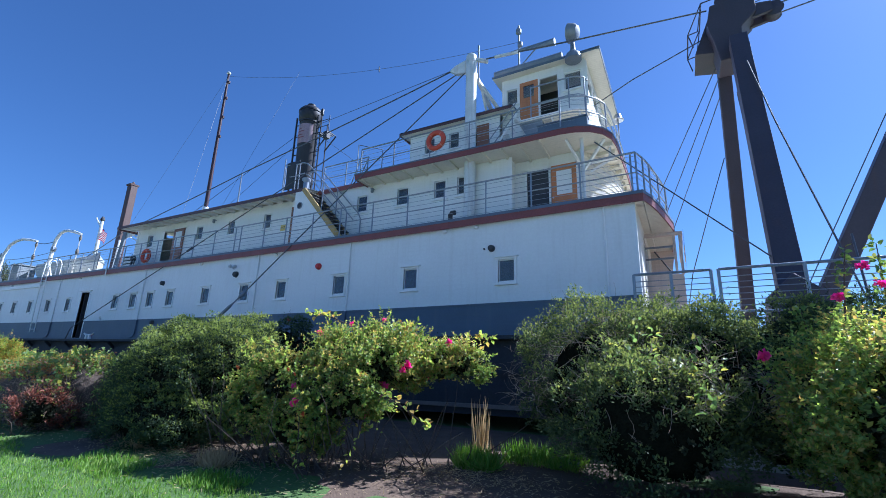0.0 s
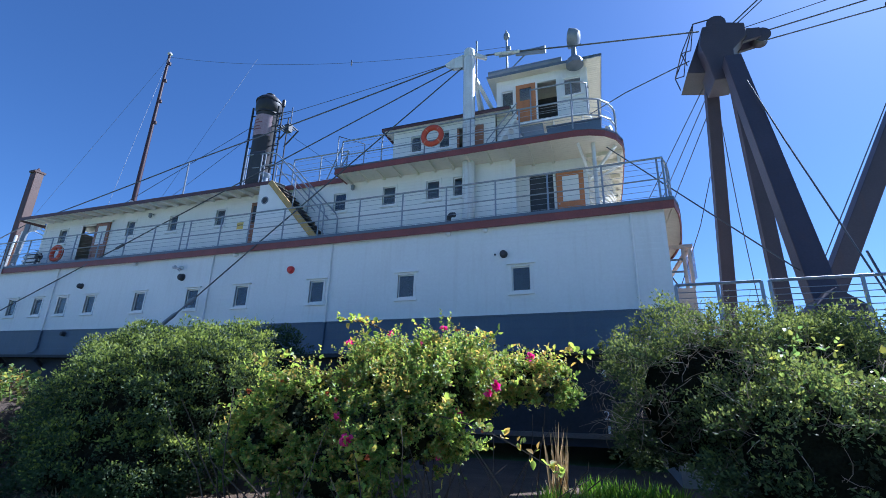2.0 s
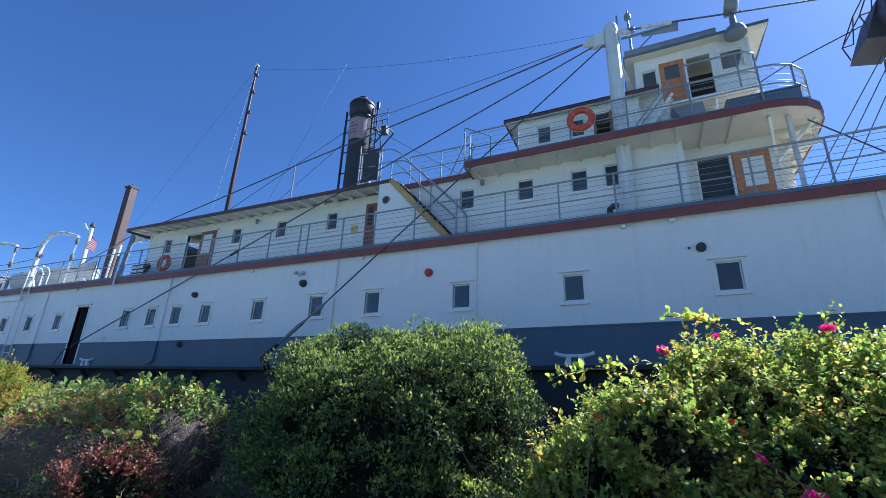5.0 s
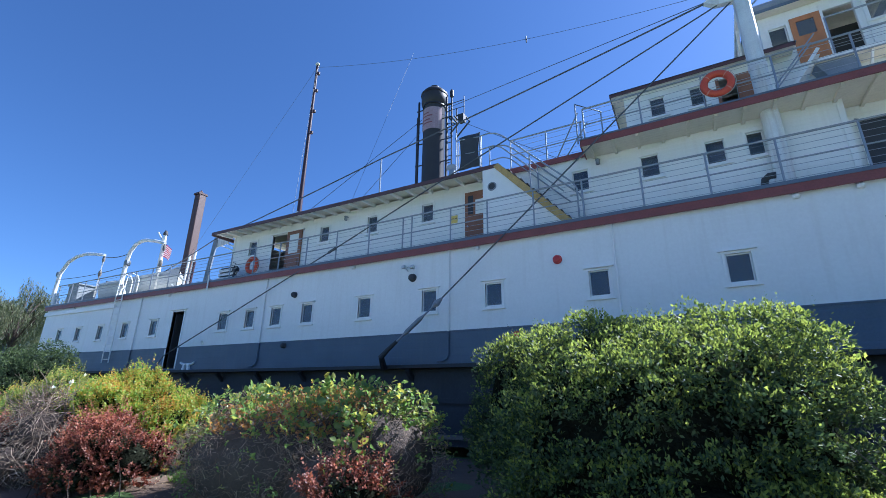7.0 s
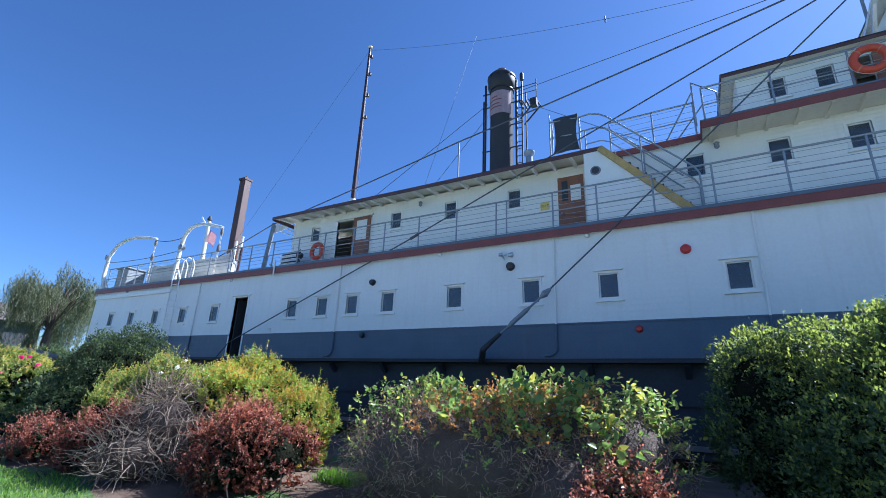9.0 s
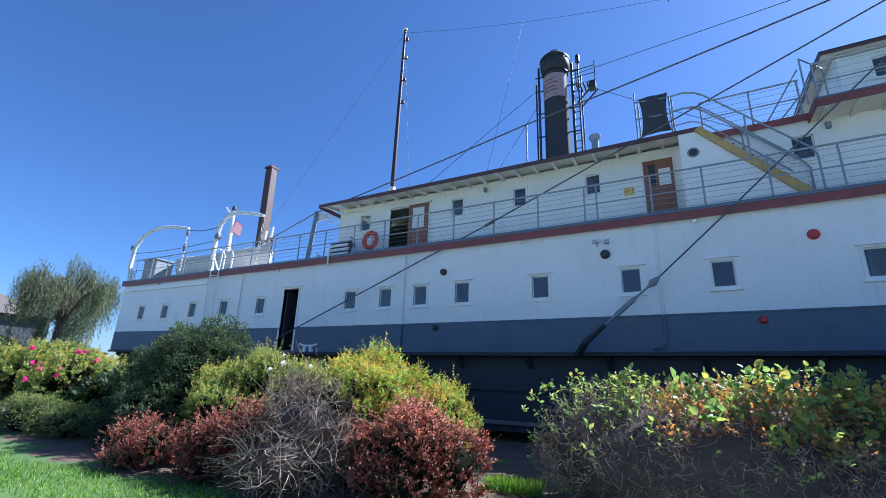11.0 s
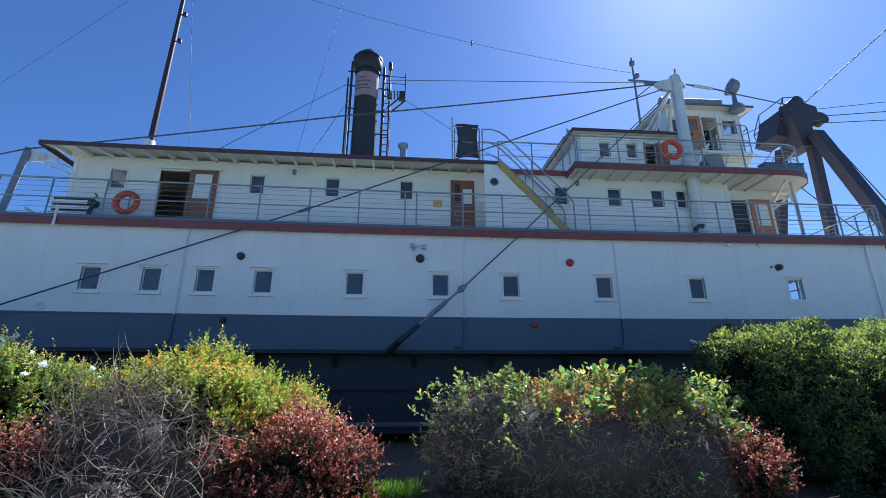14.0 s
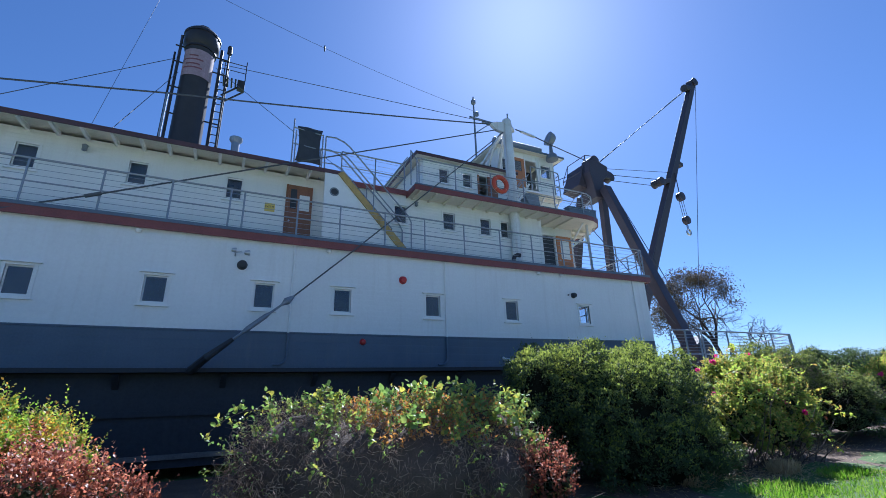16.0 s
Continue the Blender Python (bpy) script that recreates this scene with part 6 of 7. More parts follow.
def leaf_mesh(name, P, D, N, L, W, material, fold=0.18):
    """Folded leaves: root, two sides and a tip each."""
    S = np.cross(D, N)
    S /= np.linalg.norm(S, axis=1, keepdims=True) + 1e-9
    U = np.cross(S, D)
    shaped = material in (M["leaf_rose"], M["leaf_rose_tip"], M["leaf_bramble"])
    if shaped and len(P) and L.mean() > 0.036 and L.mean() > 1.2 * W.mean() and len(P) < 44000:
        return broad_leaf_mesh(name, P, D, S, U, L, W, material, fold)
    mid = P + D * (L * 0.5)[:, None] + U * (W * fold)[:, None]
    pts = np.stack([P, mid + S * (W * 0.5)[:, None], P + D * L[:, None], mid - S * (W * 0.5)[:, None]], 1).reshape(-1, 3)
    k = len(P)
    me = bpy.data.meshes.new(name)
    me.vertices.add(4 * k)
    me.vertices.foreach_set("co", pts.astype(np.float32).ravel())
    base = (np.arange(k) * 4)[:, None]
    idx = (base + np.array([[0, 1, 2, 0, 2, 3]])).ravel()
    me.loops.add(6 * k)
    me.loops.foreach_set("vertex_index", idx.astype(np.int32))
    me.polygons.add(2 * k)
    me.polygons.foreach_set("loop_start", (np.arange(2 * k) * 3).astype(np.int32))
    me.update(calc_edges=True)
    me.materials.append(material)
    return me


def broad_leaf_mesh(name, P, D, S, U, L, W, material, fold):
    """Larger leaves with a rounded outline, folded at the midrib and drooping at the tip."""
    k = len(P)
    at = lambda a, side, lift: P + D * (L * a)[:, None] + S * (W * side)[:, None] + U * (W * lift)[:, None]
    pts = np.stack([at(0, 0, 0), at(0.22, 0.4, fold), at(0.52, 0.5, fold * 1.2), at(0.82, 0.26, fold * 0.4),
                    at(1.0, 0, -fold * 0.8), at(0.82, -0.26, fold * 0.4), at(0.52, -0.5, fold * 1.2), at(0.22, -0.4, fold)], 1).reshape(-1, 3)
    me = bpy.data.meshes.new(name)
    me.vertices.add(8 * k)
    me.vertices.foreach_set("co", pts.astype(np.float32).ravel())
    base = (np.arange(k) * 8)[:, None]
    idx = (base + np.array([[0, 1, 2, 0, 2, 4, 2, 3, 4, 0, 4, 6, 4, 5, 6, 0, 6, 7]])).ravel()
    me.loops.add(18 * k)
    me.loops.foreach_set("vertex_index", idx.astype(np.int32))
    me.polygons.add(6 * k)
    me.polygons.foreach_set("loop_start", (np.arange(6 * k) * 3).astype(np.int32))
    me.update(calc_edges=True)
    me.materials.append(material)
    return me


def unit(a):
    return a / (np.linalg.norm(a, axis=1, keepdims=True) + 1e-9)


def lobed_points(lobes, count, rng, low=-0.9, rough=0.16, seed=0.0, square=2.0):
    """Points and outward directions over a union of ellipsoids, with a lumpy outline."""
    lobes = np.array(lobes, float)
    area = (lobes[:, 3] * lobes[:, 4] + lobes[:, 3] * lobes[:, 5] + lobes[:, 4] * lobes[:, 5])
    crowd = 6
    few = max(1, count // crowd)
    pick = rng.choice(len(lobes), few, p=area / area.sum())
    d = unit(rng.normal(size=(few, 3)))
    push = np.repeat(rng.random(few) ** 1.5 * 0.14 - 0.03, crowd)
    pick, d = np.repeat(pick, crowd), np.repeat(d, crowd, 0)
    count = few * crowd
    d = unit(d + rng.normal(size=(count, 3)) * (0.055 / lobes[pick, 3:6].mean(1))[:, None])
    d[:, 2] = np.where(d[:, 2] < low, -d[:, 2] * 0.6, d[:, 2])
    d = unit(d)
    c, r = lobes[pick, :3], lobes[pick, 3:6]
    d = d / ((np.abs(d) ** square).sum(1) ** (1 / square))[:, None]
    p = c + d * r
    q = p * 1.9 + seed
    lump = np.sin(q[:, 0] * 1.7 + np.sin(q[:, 1] * 2.3)) * np.sin(q[:, 1] * 1.9 + np.sin(q[:, 2] * 2.1)) * np.sin(q[:, 2] * 2.2 + q[:, 0])
    q2 = p * 6.1 + seed
    lump2 = np.sin(q2[:, 0] + np.sin(q2[:, 1])) * np.sin(q2[:, 1] * 1.1 + q2[:, 2])
    k = 1 + rough * (lump + 0.55 * lump2) - 0.28 * rng.random(count) ** 2.5 + push
    p = c + d * r * k[:, None]
    nrm = unit(np.sign(d) * np.abs(d) ** (square - 1) / r)
    keep = p[:, 2] > 0.06
    for i, lb in enumerate(lobes):
        inside = (np.abs((p - lb[:3]) / lb[3:6]) ** square).sum(1) < (0.72 if square < 3 else 0.36)
        keep &= ~(inside & (pick != i))
    return p[keep], nrm[keep]


def sprigs(p, nrm, rng, k, length, leaf, wide, up=0.5, spread=0.55, droop=0.0, flat=1.0):
    """Leaves set along short shoots that start at p."""
    m = len(p)
    d = unit(nrm * 0.7 + np.array([0, 0, up]) + rng.normal(size=(m, 3)) * spread)
    ln = length * (0.5 + rng.random(m))
    t = (np.arange(k) + 0.5) / k
    P = p[:, None, :] + d[:, None, :] * (ln[:, None] * t[None, :])[:, :, None]
    P[:, :, 2] -= droop * (t[None, :] ** 2) * ln[:, None]
    side = unit(rng.normal(size=(m * k, 3)))
    D = unit(np.repeat(d, k, 0) * 0.55 + side * 0.8 + np.array([0, 0, 0.1]))
    N = unit(rng.normal(size=(m * k, 3)) * 0.6 + np.array([0, 0, flat]))
    L = leaf * (0.6 + 0.7 * rng.random(m * k))
    return P.reshape(-1, 3), D, N, L, wide / leaf * L


def twig_mesh(name, starts, dirs, rng, length, r, material, seg=4, curl=0.5, fork=True):
    v, f = [], []
    for p, d in zip(starts, dirs):
        p, d = np.array(p, float), np.array(d, float)
        ln = length * (0.5 + rng.random())
        pts = [p]
        for i in range(seg):
            d = d + rng.normal(size=3) * curl * 0.5
            d = d / np.linalg.norm(d)
            pts.append(pts[-1] + d * ln / seg)
        s = np.cross(d, [0.3, 0.2, 1.0])
        s /= np.linalg.norm(s) + 1e-9
        u = np.cross(d, s)
        k = len(v)
        for i, q in enumerate(pts):
            rr = r * (1 - 0.7 * i / seg)
            for a in range(3):
                an = 2.0944 * a
                v.append(tuple(q + (s * math.cos(an) + u * math.sin(an)) * rr))
        for i in range(seg):
            for a in range(3):
                b = (a + 1) % 3
                f.append((k + 3 * i + a, k + 3 * i + b, k + 3 * i + 3 + b, k + 3 * i + 3 + a))
    me = bpy.data.meshes.new(name)
    me.from_pydata(v, [], f)
    me.materials.append(material)
    return me


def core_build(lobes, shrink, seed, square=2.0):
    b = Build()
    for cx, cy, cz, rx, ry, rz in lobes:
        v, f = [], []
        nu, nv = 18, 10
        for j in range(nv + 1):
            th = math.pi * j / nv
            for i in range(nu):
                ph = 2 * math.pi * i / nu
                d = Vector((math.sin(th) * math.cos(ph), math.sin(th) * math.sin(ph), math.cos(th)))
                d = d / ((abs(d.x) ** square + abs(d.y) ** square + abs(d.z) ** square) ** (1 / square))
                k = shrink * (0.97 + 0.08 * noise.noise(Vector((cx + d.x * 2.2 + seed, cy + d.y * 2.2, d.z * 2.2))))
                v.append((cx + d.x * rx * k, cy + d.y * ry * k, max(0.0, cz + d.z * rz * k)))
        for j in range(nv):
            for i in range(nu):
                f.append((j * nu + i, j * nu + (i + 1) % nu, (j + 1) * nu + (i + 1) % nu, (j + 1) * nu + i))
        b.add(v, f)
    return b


def attach(name, me, parent, label=""):
    root = parent.parent or parent
    me.transform(Matrix.Translation(-root.location))
    ob = new(name, me)
    ob.parent = parent
    return tagged(ob, label, kind="" if name in ("flower", "rose_hip") else "stuff")


def thinned(p, nrm, spacing):
    """Keeps points that lie about a spacing apart."""
    seen, keep = set(), []
    for i, q in enumerate(np.floor(p / spacing).astype(int)):
        key = tuple(q)
        if key not in seen:
            seen.add(key)
            keep.append(i)
    return p[keep], nrm[keep]


def plumes(p, nrm, rng, shoots, k, length, leaf, wide, up=0.8, fan=0.35, arch=0.0, under=0.45):
    """Tufts of leafy shoots: each leaf grows round its shoot and turns up with it. Tufts that face down or low are shorter."""
    m = len(p)
    size = (0.5 + 1.0 * rng.random(m) ** 1.4) * np.clip(0.62 + 0.5 * nrm[:, 2], under, 1.0)
    axis = unit(nrm * 0.6 + np.array([0, 0, up]) + rng.normal(size=(m, 3)) * 0.16)
    i = np.repeat(np.arange(m), shoots)
    n = len(i)
    d = unit(axis[i] + rng.normal(size=(n, 3)) * fan)
    ln = length * size[i] * (0.55 + 0.75 * rng.random(n))
    root = p[i] + rng.normal(size=(n, 3)) * (0.22 * length * size[i])[:, None] - d * (ln * 0.25)[:, None]
    a = unit(np.cross(d, np.array([0.31, 0.17, 0.93])))
    b = np.cross(d, a)
    t = (np.arange(k) + 0.6) / k
    turn = rng.random(n)[:, None] * 6.28 + np.arange(k)[None, :] * 2.4
    rad = a[:, None, :] * np.cos(turn)[:, :, None] + b[:, None, :] * np.sin(turn)[:, :, None]
    P = root[:, None, :] + d[:, None, :] * (ln[:, None] * t[None, :])[:, :, None]
    P[:, :, 2] -= arch * ln[:, None] * t[None, :] ** 2
    D = unit((d[:, None, :] * 0.7 + rad * 0.75 + rng.normal(size=rad.shape) * 0.18).reshape(-1, 3))
    N = unit((d[:, None, :] * 0.8 - rad * 0.4 + rng.normal(size=rad.shape) * 0.25).reshape(-1, 3))
    L = (leaf * (1.1 - 0.45 * t)[None, :] * (0.75 + 0.5 * rng.random((n, k)))).ravel()
    # Only shoots on upward faces get pale ends, painting sun on the crown.
    sunlit = (nrm[i, 2] + 0.35 * rng.normal(size=n)) > 0.05
    return (P.reshape(-1, 3), D, N, L, wide / leaf * L), ((t > 0.6)[None, :] & sunlit[:, None]).ravel()


def domes(p, nrm, rng, leaves, radius, leaf, wide, up=0.6):
    """Rounded tufts: leaves lie like scales round a small head, so each tuft has a lit top and a dark underside."""
    m = len(p)
    size = radius * (0.6 + 0.8 * rng.random(m) ** 1.3)
    axis = unit(nrm * 0.7 + np.array([0, 0, up]) + rng.normal(size=(m, 3)) * 0.25)
    i = np.repeat(np.arange(m), leaves)
    n = len(i)
    u = unit(rng.normal(size=(n, 3)) + axis[i] * 0.9)
    P = p[i] + (u * np.array([1, 1, 0.9]) + axis[i] * 0.35) * (size[i] * (0.72 + 0.4 * rng.random(n)))[:, None]
    N = unit(u + rng.normal(size=(n, 3)) * 0.38)
    D = unit(axis[i] * 0.55 + u * 0.35 + rng.normal(size=(n, 3)) * 0.55)
    L = leaf * (0.7 + 0.6 * rng.random(n))
    # Leaves that face up take the pale tip colour, so the lit top is partly painted.
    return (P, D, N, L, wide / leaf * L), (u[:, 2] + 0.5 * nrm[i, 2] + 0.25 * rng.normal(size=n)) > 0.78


STYLES = {
    "box": dict(leaf="leaf_box", tip="leaf_box_tip", gap=0.15, dome=46, length=0.115, size=0.044, wide=0.023, up=0.75, core=0.8, rough=0.17, bare=0.08, spiky=0.3),
    "yew": dict(leaf="leaf_yew", tip="leaf_yew_tip", gap=0.16, dome=42, length=0.12, size=0.044, wide=0.022, up=0.6, core=0.76, rough=0.26, bare=0.22, spiky=0.25),
    "dark": dict(leaf="leaf_dark", tip="leaf_dark_tip", gap=0.175, dome=42, length=0.12, size=0.05, wide=0.024, up=0.5, core=0.8, rough=0.26, bare=0.12, spiky=0.3),
    "far": dict(leaf="leaf_dark", tip="leaf_dark_tip", gap=0.48, dome=30, length=0.32, size=0.16, wide=0.09, up=0.6, core=0.86, rough=0.2, bare=0.05, spiky=0.1),
    "rose": dict(leaf="leaf_rose", tip="leaf_rose_tip", gap=0.15, shoots=5, k=11, length=0.3, size=0.052, wide=0.034, up=0.55, fan=0.5, core=0.6, rough=0.24, arch=0.2, bare=0.1),
    "yellow": dict(leaf="leaf_yellow", tip="leaf_yellow_tip", gap=0.13, shoots=5, k=10, length=0.21, size=0.05, wide=0.031, up=0.7, fan=0.48, core=0.76, rough=0.2, bare=0.1),
    "lime": dict(leaf="leaf_lime", tip="leaf_lime_tip", gap=0.13, shoots=5, k=11, length=0.2, size=0.045, wide=0.029, up=0.6, fan=0.48, core=0.74, rough=0.22, bare=0.12),
    "farlime": dict(leaf="leaf_lime", tip="leaf_lime_tip", gap=0.2, shoots=5, k=9, length=0.24, size=0.07, wide=0.045, up=0.6, fan=0.48, core=0.76, rough=0.22, bare=0.12),
    "red": dict(leaf="leaf_red", tip="leaf_red_tip", gap=0.13, shoots=4, k=10, length=0.27, size=0.04, wide=0.028, up=0.55, fan=0.45, core=0.62, rough=0.36, arch=0.12, bare=0.2),
}


def shrub(name, lobes, label, style, seed, group="shrubs in the bed", stems=0, category="shrub", square=2.0, low=-0.75):
    """Leafy tufts over a lumpy crown, an inside coloured dark for its shade, and stems where the foot is bare."""
    w = STYLES[style]
    reach = w["length"] * (0.8 if "dome" in w else 0.42)
    lobes = [(x, y, z, rx - reach * 0.5, ry - reach * 0.5, rz - reach) for x, y, z, rx, ry, rz in lobes]
    rng = np.random.default_rng(seed)
    cx = sum(l[0] for l in lobes) / len(lobes)
    cy = sum(l[1] for l in lobes) / len(lobes)
    t = thing(name, (cx, cy, 0.0), label, category, group)
    area = sum(4 * math.pi * (((l[3] * l[4]) ** 1.6 + (l[3] * l[5]) ** 1.6 + (l[4] * l[5]) ** 1.6) / 3) ** (1 / 1.6) for l in lobes)
    p, nrm = lobed_points(lobes, int(area * 5 / w["gap"] ** 2), rng, low, w["rough"], seed * 1.37, square)
    p, nrm = thinned(p, nrm, w["gap"])
    q = p * 4.3 + seed
    hollow = np.sin(q[:, 0] + np.sin(q[:, 1] * 1.3)) * np.sin(q[:, 1] * 1.2 + q[:, 2]) + 0.5 * np.sin(q[:, 2] * 1.7 + q[:, 0] * 0.6) - 0.5 * nrm[:, 2]
    full = hollow < np.quantile(hollow, 1 - w["bare"])
    p, nrm = p[full], nrm[full]
    if "dome" in w:
        leaves, tips = domes(p, nrm, rng, w["dome"], w["length"], w["size"], w["wide"], w["up"])
        few = rng.random(len(p)) < w["spiky"] * np.clip(nrm[:, 2] + 0.6, 0.1, 1.4)
        more, sunlit = plumes(p[few] + nrm[few] * w["length"] * 0.4, nrm[few], rng, 3, 9, w["length"] * 1.9, w["size"], w["wide"] * 0.8, 1.0, 0.25)
        leaves, tips = tuple(np.concatenate(q) for q in zip(leaves, more)), np.concatenate([tips, sunlit])
    else:
        leaves, tips = plumes(p, nrm, rng, w["shoots"], w["k"], w["length"], w["size"], w["wide"], w["up"], w["fan"], w.get("arch", 0.0))
    # Two leaf colours: the base, and the paler one for lit shoot ends.
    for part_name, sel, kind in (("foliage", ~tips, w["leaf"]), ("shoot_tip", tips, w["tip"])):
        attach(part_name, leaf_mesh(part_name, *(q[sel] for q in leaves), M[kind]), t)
    # A layer of darkened leaves round the core, painting shade between the tufts.
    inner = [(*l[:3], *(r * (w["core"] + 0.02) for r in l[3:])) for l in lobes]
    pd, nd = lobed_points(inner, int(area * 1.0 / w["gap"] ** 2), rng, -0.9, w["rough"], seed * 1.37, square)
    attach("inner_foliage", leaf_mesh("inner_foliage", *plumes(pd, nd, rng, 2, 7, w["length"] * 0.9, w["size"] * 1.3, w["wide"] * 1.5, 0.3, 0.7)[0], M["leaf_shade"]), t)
    # Cores whose dark colour paints the shade behind the leaves.
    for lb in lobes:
        part("inner_growth", core_build([lb], w["core"], seed, square), M["core"], t, "inner growth with its shade painted near black", smooth=True)
    if stems:
        st = [(l[0] + rng.normal() * l[3] * 0.4, l[1] - l[4] * 0.3 + rng.normal() * l[4] * 0.4, 0.0) for l in lobes for _ in range(stems)]
        dr = unit(np.array([(rng.normal() * 0.5, rng.normal() * 0.4 - 0.2, 1.0) for _ in st]))
        attach("stem_thicket", twig_mesh("stem_thicket", st, dr, rng, min(1.1, 0.55 * max(l[2] + l[5] for l in lobes)), 0.012, M["bark"], 5, 0.35), t)
    return t, p, nrm, rng


def flowers(t, p, nrm, rng, count, size, material, cond=None, name="flower", petals=9):
    ok = np.where(cond(p))[0] if cond else np.arange(len(p))
    for i in rng.choice(ok, min(count, len(ok)), replace=False):
        c, d = p[i] + nrm[i] * 0.14, nrm[i]
        m = 2 * petals
        dirs = unit(rng.normal(size=(m, 3)) * 0.7 + d * 0.8 + np.array([0, -0.3, 0.2]))
        P = np.repeat((c)[None], m, 0) + rng.normal(size=(m, 3)) * size * 0.12
        N = unit(rng.normal(size=(m, 3)))
        s = size * (0.7 + 0.5 * rng.random())
        me = leaf_mesh(name, P, dirs, N, np.full(m, s * 0.62), np.full(m, s * 0.6), material, 0.35)
        attach(name, me, t)


def canes(t, rng, lines, leaf, wide, material="leaf_bramble"):
    """Long arching shoots with leaves along them."""
    for q0, q1, bow in lines:
        ln = [tuple(q) for q in sag(q0, q1, -bow, 12)]
        part("cane", Build().tube(ln, 0.009, 5, 0.004), M["bark"], t)
        pc = np.repeat(np.array(ln[3:]), 2, 0)
        attach("cane_foliage", leaf_mesh("cane_foliage", *sprigs(pc, unit(rng.normal(size=pc.shape)), rng, 3, 0.1, leaf, wide, 0.3, 0.5, 0.15), M[material]), t)


# roses round the mooring gap: a low crown in front and a taller one that overhangs
t, p, nrm, rg = shrub("rose_shrub", [(-5.65, 5.3, 1.22, 0.6, 0.5, 0.58), (-6.25, 5.3, 0.8, 0.5, 0.5, 0.62), (-4.95, 5.95, 1.6, 0.52, 0.6, 0.6), (-4.15, 6.0, 1.55, 0.62, 0.75, 0.6), (-3.3, 6.5, 1.6, 0.6, 0.6, 0.42),
                                     (-4.5, 5.25, 1.05, 0.7, 0.5, 0.55), (-5.2, 5.2, 0.62, 0.85, 0.45, 0.5)],
                      "sprawling green rose shrub with magenta flowers", "rose", 11, stems=12)
near = lambda q: (q[:, 2] > 0.9) & (q[:, 1] < 6.6)
flowers(t, p, nrm, rg, 22, 0.1, M["petal"], near)
flowers(t, p, nrm, rg, 22, 0.05, M["petalorange"], near, "rose_hip", 5)
attach("long_shoot", leaf_mesh("long_shoot", *sprigs(p[::24], nrm[::24], rg, 14, 0.55, 0.06, 0.038, 0.5, 0.5, 0.25), M["leaf_rose_tip"]), t)
canes(t, rg, (((-4.3, 5.1, 1.3), (-2.75, 4.9, 0.85), 0.12), ((-5.0, 5.0, 1.2), (-4.4, 4.5, 0.35), 0.15), ((-4.9, 5.8, 2.2), (-5.5, 5.5, 2.35), 0.05),
              ((-5.6, 5.2, 1.7), (-6.5, 5.1, 1.75), 0.12), ((-4.0, 6.0, 2.0), (-3.5, 5.7, 2.12), 0.06), ((-3.1, 6.4, 1.9), (-2.5, 6.2, 1.95), 0.06)), 0.07, 0.046, "leaf_rose_tip")
t, p, nrm, rg = shrub("rose_shrub", [(1.8, 5.0, 1.25, 0.85, 0.75, 0.9), (2.6, 5.4, 1.4, 1.0, 0.9, 1.05), (1.45, 5.7, 1.2, 0.7, 0.7, 0.95), (3.6, 5.8, 1.3, 1.0, 0.9, 1.0), (3.1, 4.75, 0.6, 1.2, 0.65, 0.7), (4.7, 5.2, 0.8, 1.2, 0.85, 0.9)],
                      "tall green rose shrub with magenta flowers", "rose", 12)
flowers(t, p, nrm, rg, 13, 0.125, M["petal"], lambda q: (q[:, 2] > 1.3) & (q[:, 1] < 5.5))
canes(t, rg, (((1.3, 5.3, 1.9), (1.36, 5.1, 2.68), 0.05), ((1.6, 5.2, 2.0), (1.55, 5.0, 2.72), 0.04), ((1.8, 5.1, 2.0), (2.05, 4.9, 2.7), 0.05), ((1.1, 5.6, 1.8), (1.05, 5.5, 2.2), 0.05)), 0.055, 0.036, "leaf_rose")
tops = np.array([(1.5, 5.0, 2.28), (1.42, 5.05, 2.45), (1.25, 5.2, 2.2), (1.62, 4.98, 2.3), (1.9, 4.95, 2.4)])
flowers(t, tops, np.tile((0.0, -0.6, 0.5), (5, 1)), rg, 5, 0.085, M["petal"])
t, p, nrm, rg = shrub("rose_shrub", [(-27.7, 5.7, 1.0, 1.3, 1.1, 0.85), (-29.8, 5.7, 1.2, 1.5, 1.2, 0.9)], "low green rose shrub with pink flowers", "farlime", 13)
flowers(t, p, nrm, rg, 15, 0.11, M["petal"], lambda q: (q[:, 2] > 1.0) & (q[:, 0] > -29.5) & (q[:, 1] < 5.8))
# evergreens
shrub("evergreen_shrub", [(-9.15, 6.1, 1.2, 1.0, 1.1, 1.12), (-7.95, 5.85, 1.15, 1.05, 0.95, 1.12), (-9.75, 6.3, 1.15, 0.6, 0.75, 1.1), (-8.7, 5.35, 0.95, 1.3, 0.72, 1.0), (-8.5, 5.1, 0.5, 1.4, 0.6, 0.65), (-10.2, 6.2, 1.25, 0.45, 0.55, 1.0)],
      "broad dense evergreen shrub with small upright leaves", "box", 21, square=2.3)
shrub("evergreen_shrub", [(-8.75, 8.1, 1.6, 0.5, 0.5, 0.95), (-8.2, 8.1, 1.4, 0.42, 0.45, 0.95)], "small very dark evergreen shrub", "dark", 22)
grey_shrub, _p, _n, _r = shrub("evergreen_shrub", [(-1.08, 7.3, 1.4, 1.12, 0.95, 1.08), (0.05, 7.4, 1.45, 1.1, 0.95, 1.12), (-0.4, 6.0, 0.95, 1.0, 0.75, 0.85), (1.1, 7.3, 1.3, 0.9, 0.9, 1.15)],
      "large dull green evergreen shrub with bare grey twigs", "yew", 23, square=2.2)
